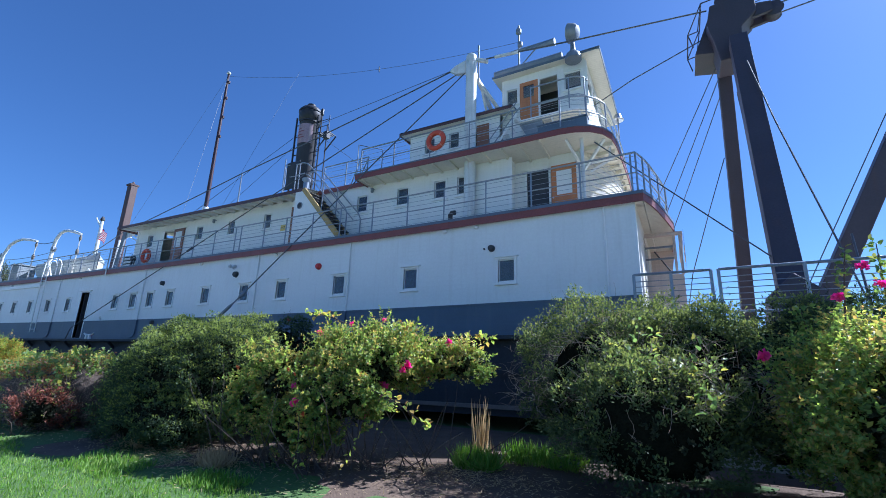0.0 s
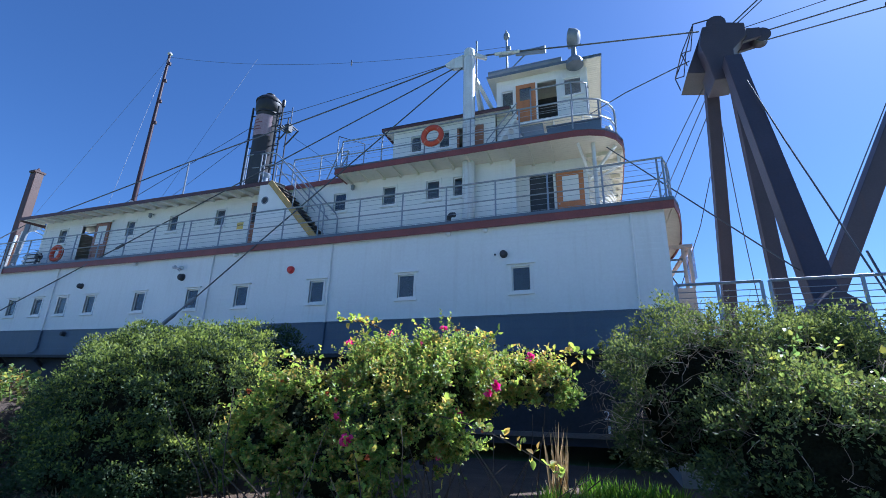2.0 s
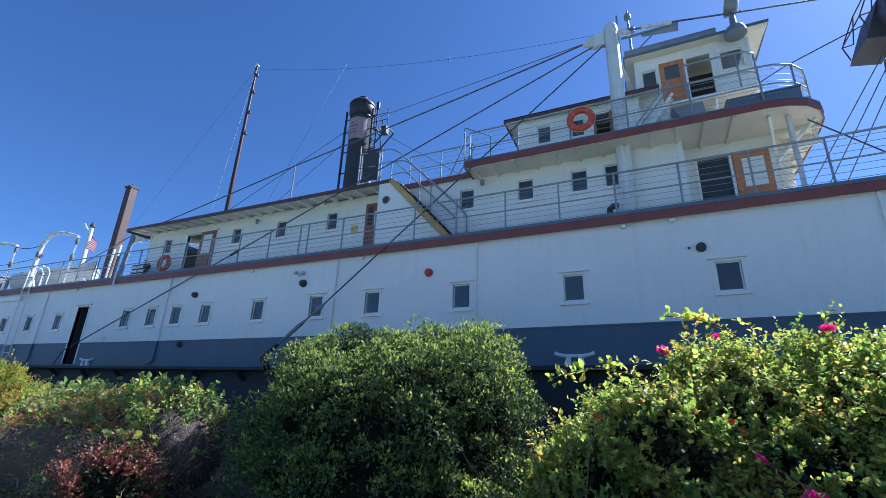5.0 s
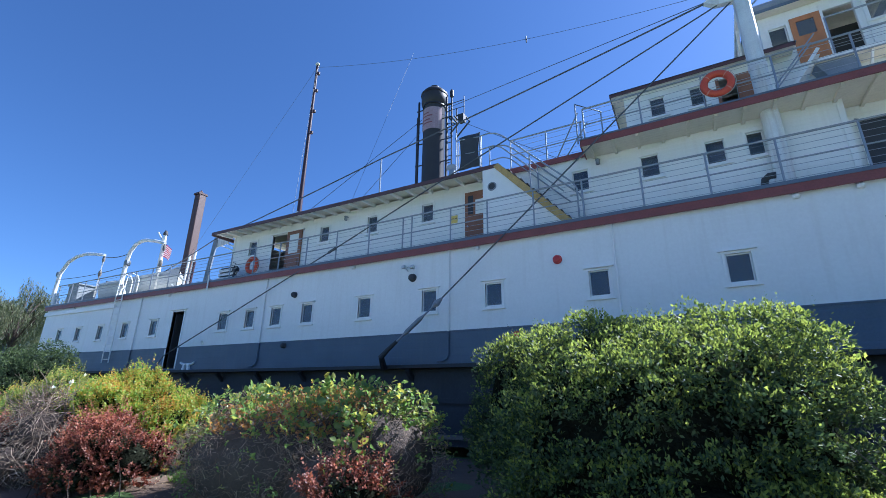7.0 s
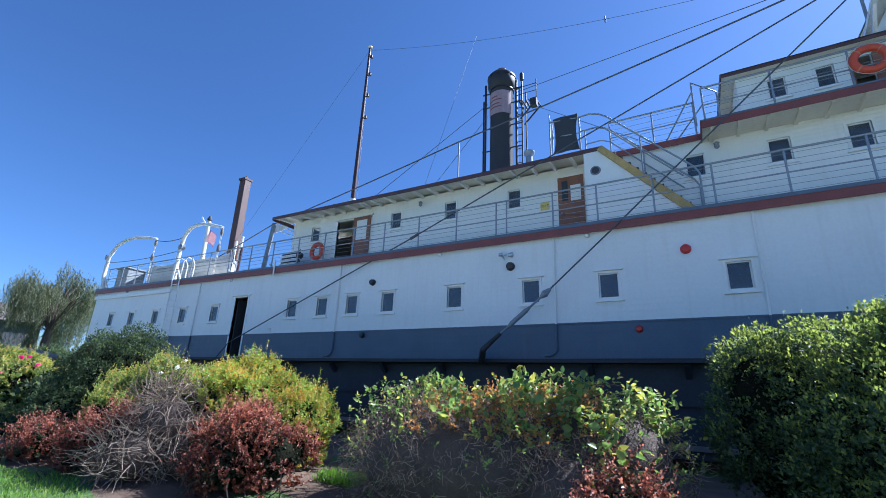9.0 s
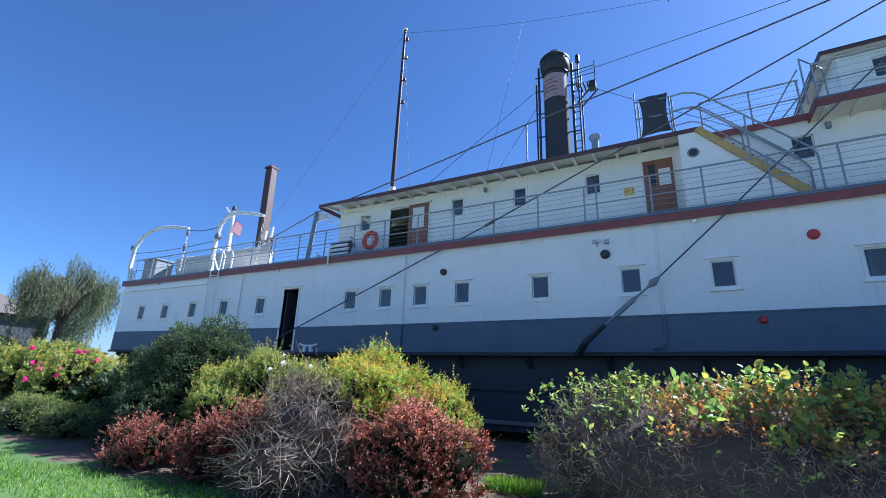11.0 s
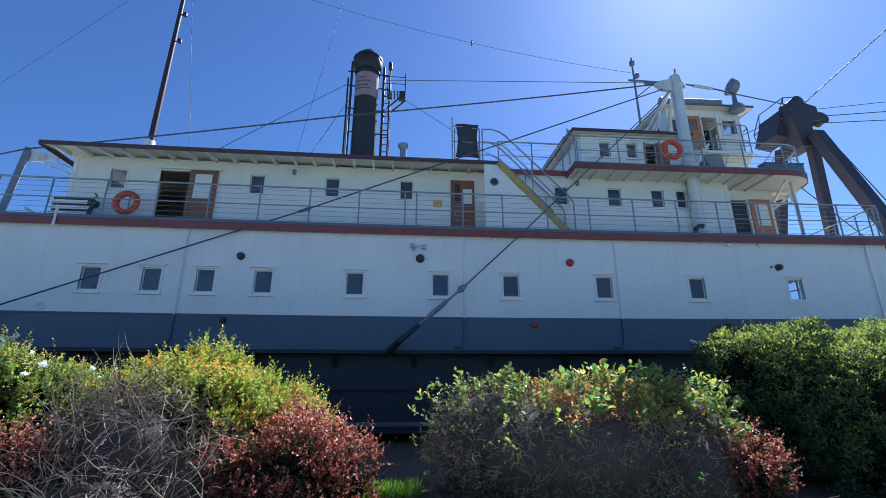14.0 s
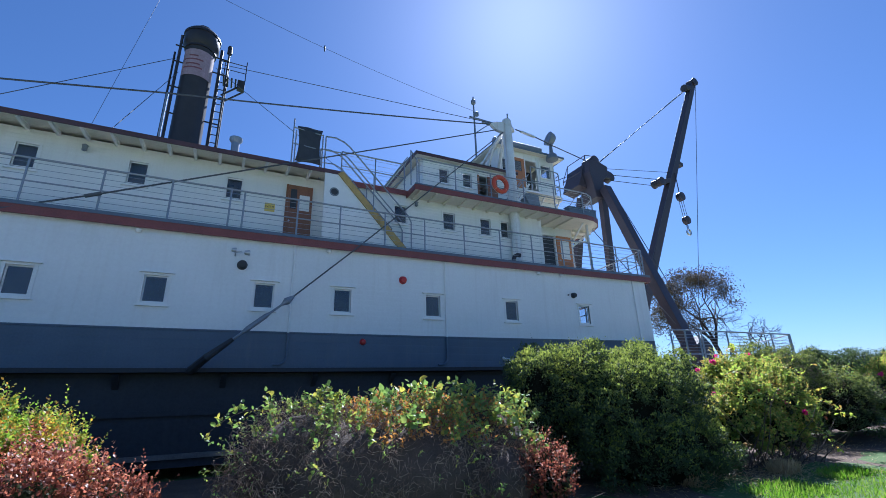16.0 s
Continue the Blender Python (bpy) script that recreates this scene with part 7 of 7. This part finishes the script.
shrub("evergreen_shrub", [(2.2, 7.6, 1.4, 1.1, 0.9, 1.15), (3.8, 7.5, 1.4, 1.2, 0.9, 1.2), (5.6, 7.2, 1.4, 1.4, 1.0, 1.1)], "dark evergreen shrub behind the roses", "dark", 24)
shrub("evergreen_shrub", [(-22.6, 5.7, 1.3, 1.05, 0.95, 1.15), (-22.0, 5.7, 0.95, 0.75, 0.9, 1.1), (-23.7, 5.9, 1.1, 1.0, 0.95, 1.05), (-22.6, 4.95, 0.6, 1.3, 0.7, 0.72)], "rounded dark evergreen shrub", "dark", 25)
shrub("low_shrub", [(-26.6, 4.5, 0.3, 1.1, 0.55, 0.5), (-25.0, 4.6, 0.25, 0.9, 0.5, 0.42)], "low dull grey-green shrub at the edge of the bed", "yew", 27)
shrub("evergreen_shrub", [(-26.0, 6.2, 0.6, 1.2, 1.0, 0.8), (-36.0, 7.0, 0.8, 2.0, 1.2, 0.9), (-40.0, 8.0, 0.9, 2.2, 1.5, 1.0)], "low dark shrub along the bed", "far", 26)
# yellowing and light green shrubs
shrub("yellowing_shrub", [(-17.85, 5.8, 0.98, 1.0, 0.95, 0.85), (-16.95, 6.0, 0.72, 0.65, 0.8, 0.72), (-18.6, 5.8, 0.9, 0.7, 0.8, 0.82), (-17.9, 5.0, 0.95, 0.75, 0.5, 0.75)], "rounded yellow-green shrub turning orange", "yellow", 31)
t, p, nrm, rg = shrub("yellowing_shrub", [(-20.1, 5.6, 1.0, 0.85, 0.8, 0.8), (-20.9, 5.2, 0.8, 0.7, 0.65, 0.75), (-20.3, 4.6, 0.8, 0.45, 0.4, 0.45)], "light yellow-green shrub with a few white flowers", "lime", 32)
flowers(t, p, nrm, rg, 9, 0.075, M["petalwhite"], lambda q: (q[:, 2] > 0.8))
# red barberries
shrub("red_barberry", [(-16.5, 4.7, 0.52, 0.68, 0.6, 0.6), (-17.0, 4.65, 0.42, 0.38, 0.45, 0.5), (-16.0, 4.85, 0.46, 0.42, 0.5, 0.5), (-16.5, 4.4, 0.3, 0.62, 0.42, 0.4)], "dark red barberry shrub", "red", 41, group="red barberries", stems=8)
shrub("red_barberry", [(-18.95, 4.1, 0.6, 0.52, 0.42, 0.42), (-19.55, 4.05, 0.42, 0.45, 0.4, 0.38), (-19.3, 3.8, 0.18, 0.4, 0.3, 0.22)], "small dark red barberry shrub", "red", 42, group="red barberries", stems=8)
shrub("red_barberry", [(-20.5, 3.85, 0.36, 0.36, 0.36, 0.4), (-21.3, 3.95, 0.34, 0.42, 0.38, 0.42), (-21.0, 3.7, 0.15, 0.4, 0.3, 0.2)], "low straggling red barberry", "red", 43, group="red barberries", stems=6)
shrub("red_barberry", [(-11.4, 4.55, 0.48, 0.5, 0.42, 0.5)], "dark red barberry under the bramble", "red", 44, group="red barberries", stems=8)
# bramble mound of dead twigs and broad leaves
rg = np.random.default_rng(51)
lob = [(-14.1, 5.7, 0.66, 1.0, 0.95, 0.84), (-12.8, 5.7, 0.7, 1.05, 0.95, 0.78), (-13.3, 5.0, 0.62, 1.5, 0.75, 0.7), (-11.75, 5.5, 0.75, 0.85, 0.72, 0.7), (-11.9, 4.85, 0.44, 0.8, 0.55, 0.55)]
br = thing("bramble_mound", (-13.0, 5.8, 0.0), "mound of dead brown twigs overgrown with bramble leaves", "bramble", "shrubs in the bed")
for lb in lob:
    part("inner_growth", core_build([lb], 0.84, 5), M["bark"], br, "brown inner mass of dead twigs", smooth=True)
p, nrm = lobed_points(lob, 21000, rg, -0.9, 0.1, 3.3)
d = unit(nrm * 0.35 + rg.normal(size=p.shape) * 0.7 + np.array([0, 0, -0.1]))
attach("twig_tangle", twig_mesh("twig_tangle", p, d, rg, 0.12, 0.0034, M["brown_twig"], 3, 0.8), br, "tangled thin dead brown twigs")
fl9 = rg.choice(len(p), 620, replace=False)
attach("small_leaf_scatter", leaf_mesh("small_leaf_scatter", *sprigs(p[fl9] + nrm[fl9] * 0.05, nrm[fl9], rg, 6, 0.14, 0.036, 0.024, 0.4, 0.5, 0.1), M["leaf_bramble"]), br, "small scattered green leaves")
up = p[(p[:, 2] > 0.95) | (rg.random(len(p)) < 0.12)]
nu = unit(up - np.array([-13.0, 5.8, 0.3]))
sel = rg.random(len(up)) < np.where(up[:, 2] > 1.2, 0.055, 0.045) * np.where(up[:, 0] > -13.0, 1.6, 0.3)
attach("leaf_cover", leaf_mesh("leaf_cover", *sprigs(up[sel], nu[sel], rg, 8, 0.22, 0.054, 0.037, 0.5, 0.5, 0.1), M["leaf_bramble"]), br, "broad green and yellow bramble leaves")
cl = rg.choice(np.where((up[:, 2] > 0.75) & (up[:, 1] < 6.2) & (up[:, 0] > -13.4))[0], 26, replace=False)
for i in cl:
    c9 = np.repeat(i, 9)
    pc = up[c9] + rg.normal(size=(9, 3)) * 0.07 + nu[c9] * 0.09
    attach("broad_leaf_spray", leaf_mesh("broad_leaf_spray", *sprigs(pc, nu[c9], rg, 2, 0.14, 0.095, 0.07, 0.4, 0.5, 0.1), M["leaf_bramble"]), br, "large pale green bramble leaves")
cl = np.where((up[:, 2] > 1.0) & (np.abs(up[:, 0] + 12.7) < 0.95) & (up[:, 1] < 6.0))[0]
attach("withered_leaf_patch", leaf_mesh("withered_leaf_patch", *sprigs(up[cl][::4], nu[cl][::4], rg, 7, 0.16, 0.04, 0.03, 0.3, 0.7), M["leaf_rust"]), br, "withered rust-brown leaves")
sel = (rg.random(len(up)) < 0.02) & (up[:, 2] > 1.0)
P, D, N, L, W = sprigs(up[sel], nu[sel] * 0.5 + np.array([0, 0, 0.4]), rg, 9, 0.2, 0.062, 0.042, 0.8, 0.5, 0.1)
attach("long_shoot", leaf_mesh("long_shoot", P, D, N, L, W, M["leaf_bramble"]), br, "upright bramble shoots")
pc = np.array([-11.55, 5.55, 1.0]) + rg.normal(size=(42, 3)) * np.array([0.22, 0.25, 0.2])
for q in pc.reshape(6, 7, 3):
    attach("side_shoot", leaf_mesh("side_shoot", *sprigs(q, unit(rg.normal(size=q.shape) * 0.4 + np.array([0.3, -0.2, 0.6])), rg, 6, 0.26, 0.06, 0.042, 0.5, 0.5, 0.1), M["leaf_bramble"]), br, "green bramble shoots at the mound's edge")
for q0, q1, bow in (((-14.3, 5.6, 1.2), (-15.3, 5.4, 1.15), 0.25), ((-12.7, 5.6, 1.45), (-11.9, 5.3, 1.6), 0.15), ((-12.2, 5.6, 1.4), (-10.95, 5.2, 1.2), 0.3), ((-13.6, 5.6, 1.4), (-14.1, 5.4, 1.55), 0.1), ((-12.0, 5.3, 1.35), (-11.0, 5.3, 1.4), 0.15), ((-12.3, 5.0, 1.2), (-11.2, 4.8, 0.9), 0.25), ((-11.6, 5.4, 1.2), (-10.85, 5.5, 0.85), 0.2)):
    ln = [tuple(q) for q in sag(q0, q1, -bow, 10)]
    part("cane", Build().tube(ln, 0.008, 5, 0.003), M["bark"], br)
    pc = np.repeat(np.array(ln[2:]), 2, 0)
    attach("cane_foliage", leaf_mesh("cane_foliage", *sprigs(pc, unit(rg.normal(size=pc.shape)), rg, 3, 0.1, 0.065, 0.042, 0.3, 0.5, 0.1), M["leaf_bramble"]), br)
# dead twig heap before the yellowing shrub
dt = thing("dead_twig_heap", (-18.1, 4.7, 0.0), "heap of bare grey dead twigs", "dead shrub", "shrubs in the bed")
lob = [(-18.1, 4.45, 0.62, 0.74, 0.52, 0.78), (-17.6, 4.5, 0.42, 0.45, 0.42, 0.5), (-18.1, 4.0, 0.35, 0.6, 0.45, 0.4)]
for lb in lob:
    part("inner_growth", core_build([lb], 0.76, 9), M["bark"], dt, smooth=True)
p, nrm = lobed_points(lob, 2600, rg, -0.9, 0.15, 1.3)
d = unit(nrm * 0.3 + rg.normal(size=p.shape) * 0.7)
attach("twig_tangle", twig_mesh("twig_tangle", p[::3], d[::3], rg, 0.42, 0.0062, M["twig"], 4, 0.6), dt)
attach("twig_tangle", twig_mesh("twig_tangle", p[1::3], d[1::3], rg, 0.42, 0.006, M["twig"], 4, 0.6), dt)
attach("dark_twig_tangle", twig_mesh("dark_twig_tangle", p[2::3], d[2::3], rg, 0.3, 0.006, M["bark"], 4, 0.6), dt)
# bare twigs in the large shrub beside the bow
p, nrm = lobed_points([(-1.15, 7.2, 1.35, 1.3, 1.05, 1.1), (-0.2, 6.2, 1.0, 1.2, 0.9, 0.9)], 1300, rg, -0.3, 0.12, 2.3)
attach("twig_tangle", twig_mesh("twig_tangle", p, unit(nrm * 0.5 + rg.normal(size=p.shape) * 0.6), rg, 0.32, 0.0042, M["twig"], 4, 0.7), grey_shrub, "bare grey twigs")
cl = rg.choice(np.where((p[:, 2] > 0.8) & (p[:, 1] < 6.4) & (p[:, 0] > -0.9))[0], 14, replace=False)
for i in cl:
    c7 = np.repeat(i, 7)
    attach("bramble_spray", leaf_mesh("bramble_spray", *sprigs(p[c7] + rg.normal(size=(7, 3)) * 0.1, nrm[c7], rg, 3, 0.25, 0.075, 0.048, 0.3, 0.6, 0.2), M["leaf_bramble"]), grey_shrub, "broad pale bramble leaves")

# ---- grass ----
def grass(name, count, area, height, material, label, seed, lean=0.35):
    rg = np.random.default_rng(seed)
    x = rg.uniform(area[0], area[1], count)
    y = rg.uniform(area[2], area[3], count)
    if name == "lawn_grass":
        ok = y < bed_front(x) + rg.normal(size=count) * 0.06
        x, y = x[ok], y[ok]
        count = len(x)
    z = np.array([ground_z(a, b) for a, b in zip(x, y)])
    P = np.stack([x, y, z], 1)
    D = unit(rg.normal(size=(count, 3)) * lean + np.array([0, 0, 1.0]))
    N = unit(rg.normal(size=(count, 3)))
    L = height * (0.5 + rg.random(count))
    ob = new(name, leaf_mesh(name, P, D, N, L, np.full(count, 0.012) * (height / 0.06) ** 0.4, material))
    return tagged(ob, label, "grass", kind="stuff")


grass("lawn_grass", 42000, (-24, 3, 2.2, 4.25), 0.06, M["blade"], "short mown lawn grass blades", 61)
for i, (x, y, s) in enumerate(((-2.85, 6.5, 0.3), (-2.1, 7.4, 0.6), (-15.5, 5.6, 0.35), (-5.4, 4.1, 0.5), (-7.5, 3.9, 0.7))):
    grass("grass_tuft", 900, (x - s, x + s, y - s * 0.5, y + s * 0.5), (0.26 if i < 2 else 0.15) if i < 3 else 0.1, M["blade"], "long green grass tuft", 70 + i)
grass("dry_grass_tuft", 34, (-3.08, -2.9, 6.9, 7.05), 0.72, M["straw"], "tall dry seed-head grass tuft", 81, 0.1)
grass("dry_grass_tuft", 60, (-3.2, -2.7, 6.8, 7.1), 0.3, M["straw"], "low dry grass tuft", 84, 0.5)
grass("dry_grass_tuft", 500, (-6.4, -5.9, 4.5, 4.8), 0.2, M["straw"], "low dry grass tuft", 82)
grass("dry_grass_tuft", 500, (-8.6, -8.1, 4.6, 5.1), 0.18, M["straw"], "low dry grass tuft", 83)

# ---- pipe fence at the bow ----
def fence_panel(pts, closed, posts):
    t = thing("pipe_fence", (pts[0][0], pts[0][1], 2.08), "galvanised pipe fence with horizontal bars", "fence", "bow fence panels")
    part("top_rail", Build().tube([(x, y, 3.6) for x, y in pts], 0.03, 8), M["galv"], t, smooth=True)
    part("bottom_rail", Build().tube([(x, y, 2.75) for x, y in pts], 0.025, 8), M["galv"], t, smooth=True)
    for k in range(6):
        z = 2.87 + k * 0.115
        part("bar", Build().tube([(x, y, z) for x, y in pts], 0.009, 6), M["galv"], t)
    for x, y in posts:
        part("post", Build().tube([(x, y, 2.05), (x, y, 3.6)], 0.032, 8), M["galv"], t, smooth=True)
    return t


fence_panel([(-0.82, 10.3), (0.62, 10.22)], 0, [(-0.82, 10.3), (-0.1, 10.26), (0.62, 10.22)])
fence_panel([(0.75, 10.21), (2.2, 10.1), (4.2, 9.95), (5.8, 9.84)], 0, [(0.75, 10.21), (2.1, 10.1), (3.4, 10.02), (4.7, 9.92), (5.8, 9.84)])
fence_panel([(5.9, 9.84), (7.4, 11.5), (9.0, 14.0)], 0, [(5.9, 9.84), (7.4, 11.5), (9.0, 14.0)])

# ---- litter on the bed ----
rg = np.random.default_rng(88)
cnt = 5200
cl = np.array([(-6.6, 4.6, 0.7, 0.25), (-2.7, 6.0, 0.8, 0.3), (-8.4, 5.0, 0.5, 0.3), (-13.0, 5.0, 3.0, 0.5), (-4.5, 5.0, 3.0, 0.8)])
w = rg.integers(0, 5, cnt)
lx, ly = cl[w, 0] + rg.normal(size=cnt) * cl[w, 2], cl[w, 1] + rg.normal(size=cnt) * cl[w, 3]
P = np.stack([lx, ly, np.array([ground_z(a, b) for a, b in zip(lx, ly)]) + 0.03 + 0.03 * rg.random(cnt)], 1)
D = unit(rg.normal(size=(cnt, 3)) * np.array([1, 1, 0.25]))
ob = new("dry_litter", leaf_mesh("dry_litter", P, D, unit(rg.normal(size=(cnt, 3)) * 0.5 + np.array([0, 0, 1])), 0.03 + 0.08 * rg.random(cnt), np.full(cnt, 0.012), M["straw"]))
tagged(ob, "dry brown leaf and stalk litter", "litter", kind="stuff")

# ---- trees and the far house ----
def branch_tree(name, base, h, label, seed, leafy=None, leaf_size=0.12, spread=0.75, levels=4, r0=0.2):
    rg = np.random.default_rng(seed)
    t = thing(name, base, label, "tree", "trees")
    b = Build()
    tips = []

    def grow(p, d, ln, r, lv):
        pts = [p]
        for i in range(3):
            d = (d + Vector(rg.normal(size=3)) * 0.16 + Vector((0, 0, 0.03))).normalized()
            pts.append(pts[-1] + d * ln / 3)
        b.tube(pts, r, 5, r * 0.62, cap=False)
        if lv == 0:
            tips.append(pts[-1])
            return
        for i in range(3 if lv > 1 else 4):
            nd = (d + Vector(rg.normal(size=3)) * spread).normalized()
            grow(pts[-1] if i < 2 else pts[2], nd, ln * (0.62 + 0.2 * rg.random()), r * 0.58, lv - 1)

    grow(Vector(base), Vector((0, 0, 1)), h * 0.33, r0, levels)
    part("trunk", b, M["treebark"], t, "bare branching trunk and limbs")
    if leafy:
        pts = np.array([tuple(q) for q in tips])
        sel = pts[leafy(pts)] if callable(leafy) else pts
        rep = np.repeat(sel, 26, 0) + rg.normal(size=(len(sel) * 26, 3)) * 0.32
        m = len(rep)
        me = leaf_mesh("crown", rep, unit(rg.normal(size=(m, 3))), unit(rg.normal(size=(m, 3))), np.full(m, leaf_size), np.full(m, leaf_size * 0.6), M["leaf_brown"])
        attach("crown", me, t)
    return t


branch_tree("bare_tree", (26.5, 25.3, 2.0), 10.8, "half-bare dark tree with a few leaves beyond the bow", 91, leafy=lambda q: (q[:, 2] > 7.2) & (q[:, 0] < 27.6), levels=6, spread=0.6, r0=0.26, leaf_size=0.16)
branch_tree("bare_tree", (30.5, 24.2, 2.0), 6.6, "bare dark shrubby tree beyond the bow", 92, levels=5, spread=0.85, r0=0.16)


def willow(x, y, h, seed):
    rg = np.random.default_rng(seed)
    t = thing("willow_tree", (x, y, 0.0), "weeping willow with hanging grey-green fronds", "tree", "trees")
    b = Build().tube([(x, y, 0), (x + 0.1, y, h * 0.3), (x, y + 0.1, h * 0.5)], 0.4, 8, 0.25)
    heads = []
    for i in range(60):
        a, e = rg.uniform(0, 2 * math.pi), rg.uniform(0.2, 1.0)
        k = math.sqrt(rg.random())
        lower = i % 4 == 0
        q = Vector((x + 4.7 * k * math.cos(a), y + 3.0 * k * math.sin(a), h * ((0.42 if lower else 0.68) + 0.3 * (1 - k * k) * e)))
        if abs(q.x - x - 1.4) < 0.8:
            continue
        b.tube([(x, y, h * 0.42), tuple(Vector((x, y, h * 0.42)).lerp(q, 0.5) + Vector((0, 0, 0.8))), tuple(q)], 0.06, 5, 0.02)
        heads.append(q)
    part("trunk", b, M["bark"], t)
    P, D = [], []
    for q in heads:
        for k in range(26):
            px, py = q.x + rg.normal() * 0.42, q.y + rg.normal() * 0.4
            z0 = q.z + rg.normal() * 0.35
            ln = rg.uniform(0.15, 0.45) * h * 0.75
            n_ = 26
            for j in range(n_):
                z = z0 - ln * j / n_
                if z > 0.4:
                    P.append((px + rg.normal() * 0.06, py + rg.normal() * 0.06, z))
                    D.append((rg.normal() * 0.45, rg.normal() * 0.45, -1))
    P, D = np.array(P), unit(np.array(D))
    m = len(P)
    attach("crown", leaf_mesh("crown", P, D, unit(rg.normal(size=(m, 3))), np.full(m, 0.27), np.full(m, 0.055), M["leaf_willow"]), t, "hanging willow fronds")


willow(-57.6, 16.2, 11.2, 95)
shrub("far_hedge", [(-50, 9.5, 1.0, 3.0, 1.6, 1.6), (-55, 11.5, 1.2, 3.5, 1.8, 1.9), (-61, 13.0, 1.4, 4.0, 2.0, 2.2), (-52, 14.5, 1.2, 3.0, 1.8, 1.8), (-47, 6.5, 0.8, 2.2, 1.4, 1.1), (-62, 8.5, 1.6, 5.0, 2.4, 2.6)], "dark hedge beyond the stern", "far", 98, category="hedge")
tr = thing("timber_ramp", (-36.6, 9.0, 0.0), "weathered brown timber ramp on posts beyond the stern", "ramp")
for k in range(3):
    part("plank", Build().beam((-38.8, 8.7 + k * 0.26, 2.5), (-34.4, 8.7 + k * 0.26, 2.05), 0.24, 0.09), M["timber"], tr)
for x, z in ((-38.4, 2.42), (-34.8, 2.05)):
    part("post", Build().box(x - 0.09, x + 0.09, 8.87, 9.05, 0.0, z), M["timber"], tr)
hs = thing("far_house", (-74, 13, 0.0), "distant house, wall shade painted dark grey, with a brown-grey roof", "house")
part("wall", Build().box(-80, -70.5, 4, 20, 0, 6.2), M["beigewall"], hs)
part("roof", Build().add([(-81, 3, 6.2), (-69.8, 3, 6.2), (-69.8, 21, 6.2), (-81, 21, 6.2), (-75.5, 9, 9.0), (-75.5, 16, 9.0)], [(0, 1, 4), (1, 2, 5, 4), (2, 3, 5), (3, 0, 4, 5), (3, 2, 1, 0)]), M["roofgrey"], hs)
for y in (6.5, 10.5, 14.5):
    wdw = part("window", Build().box(-70.52, -70.45, y, y + 1.2, 2.4, 3.9), M["trimwhite"], hs)
    part("pane", Build().box(-70.46, -70.43, y + 0.1, y + 1.1, 2.5, 3.8), M["glass"], wdw)
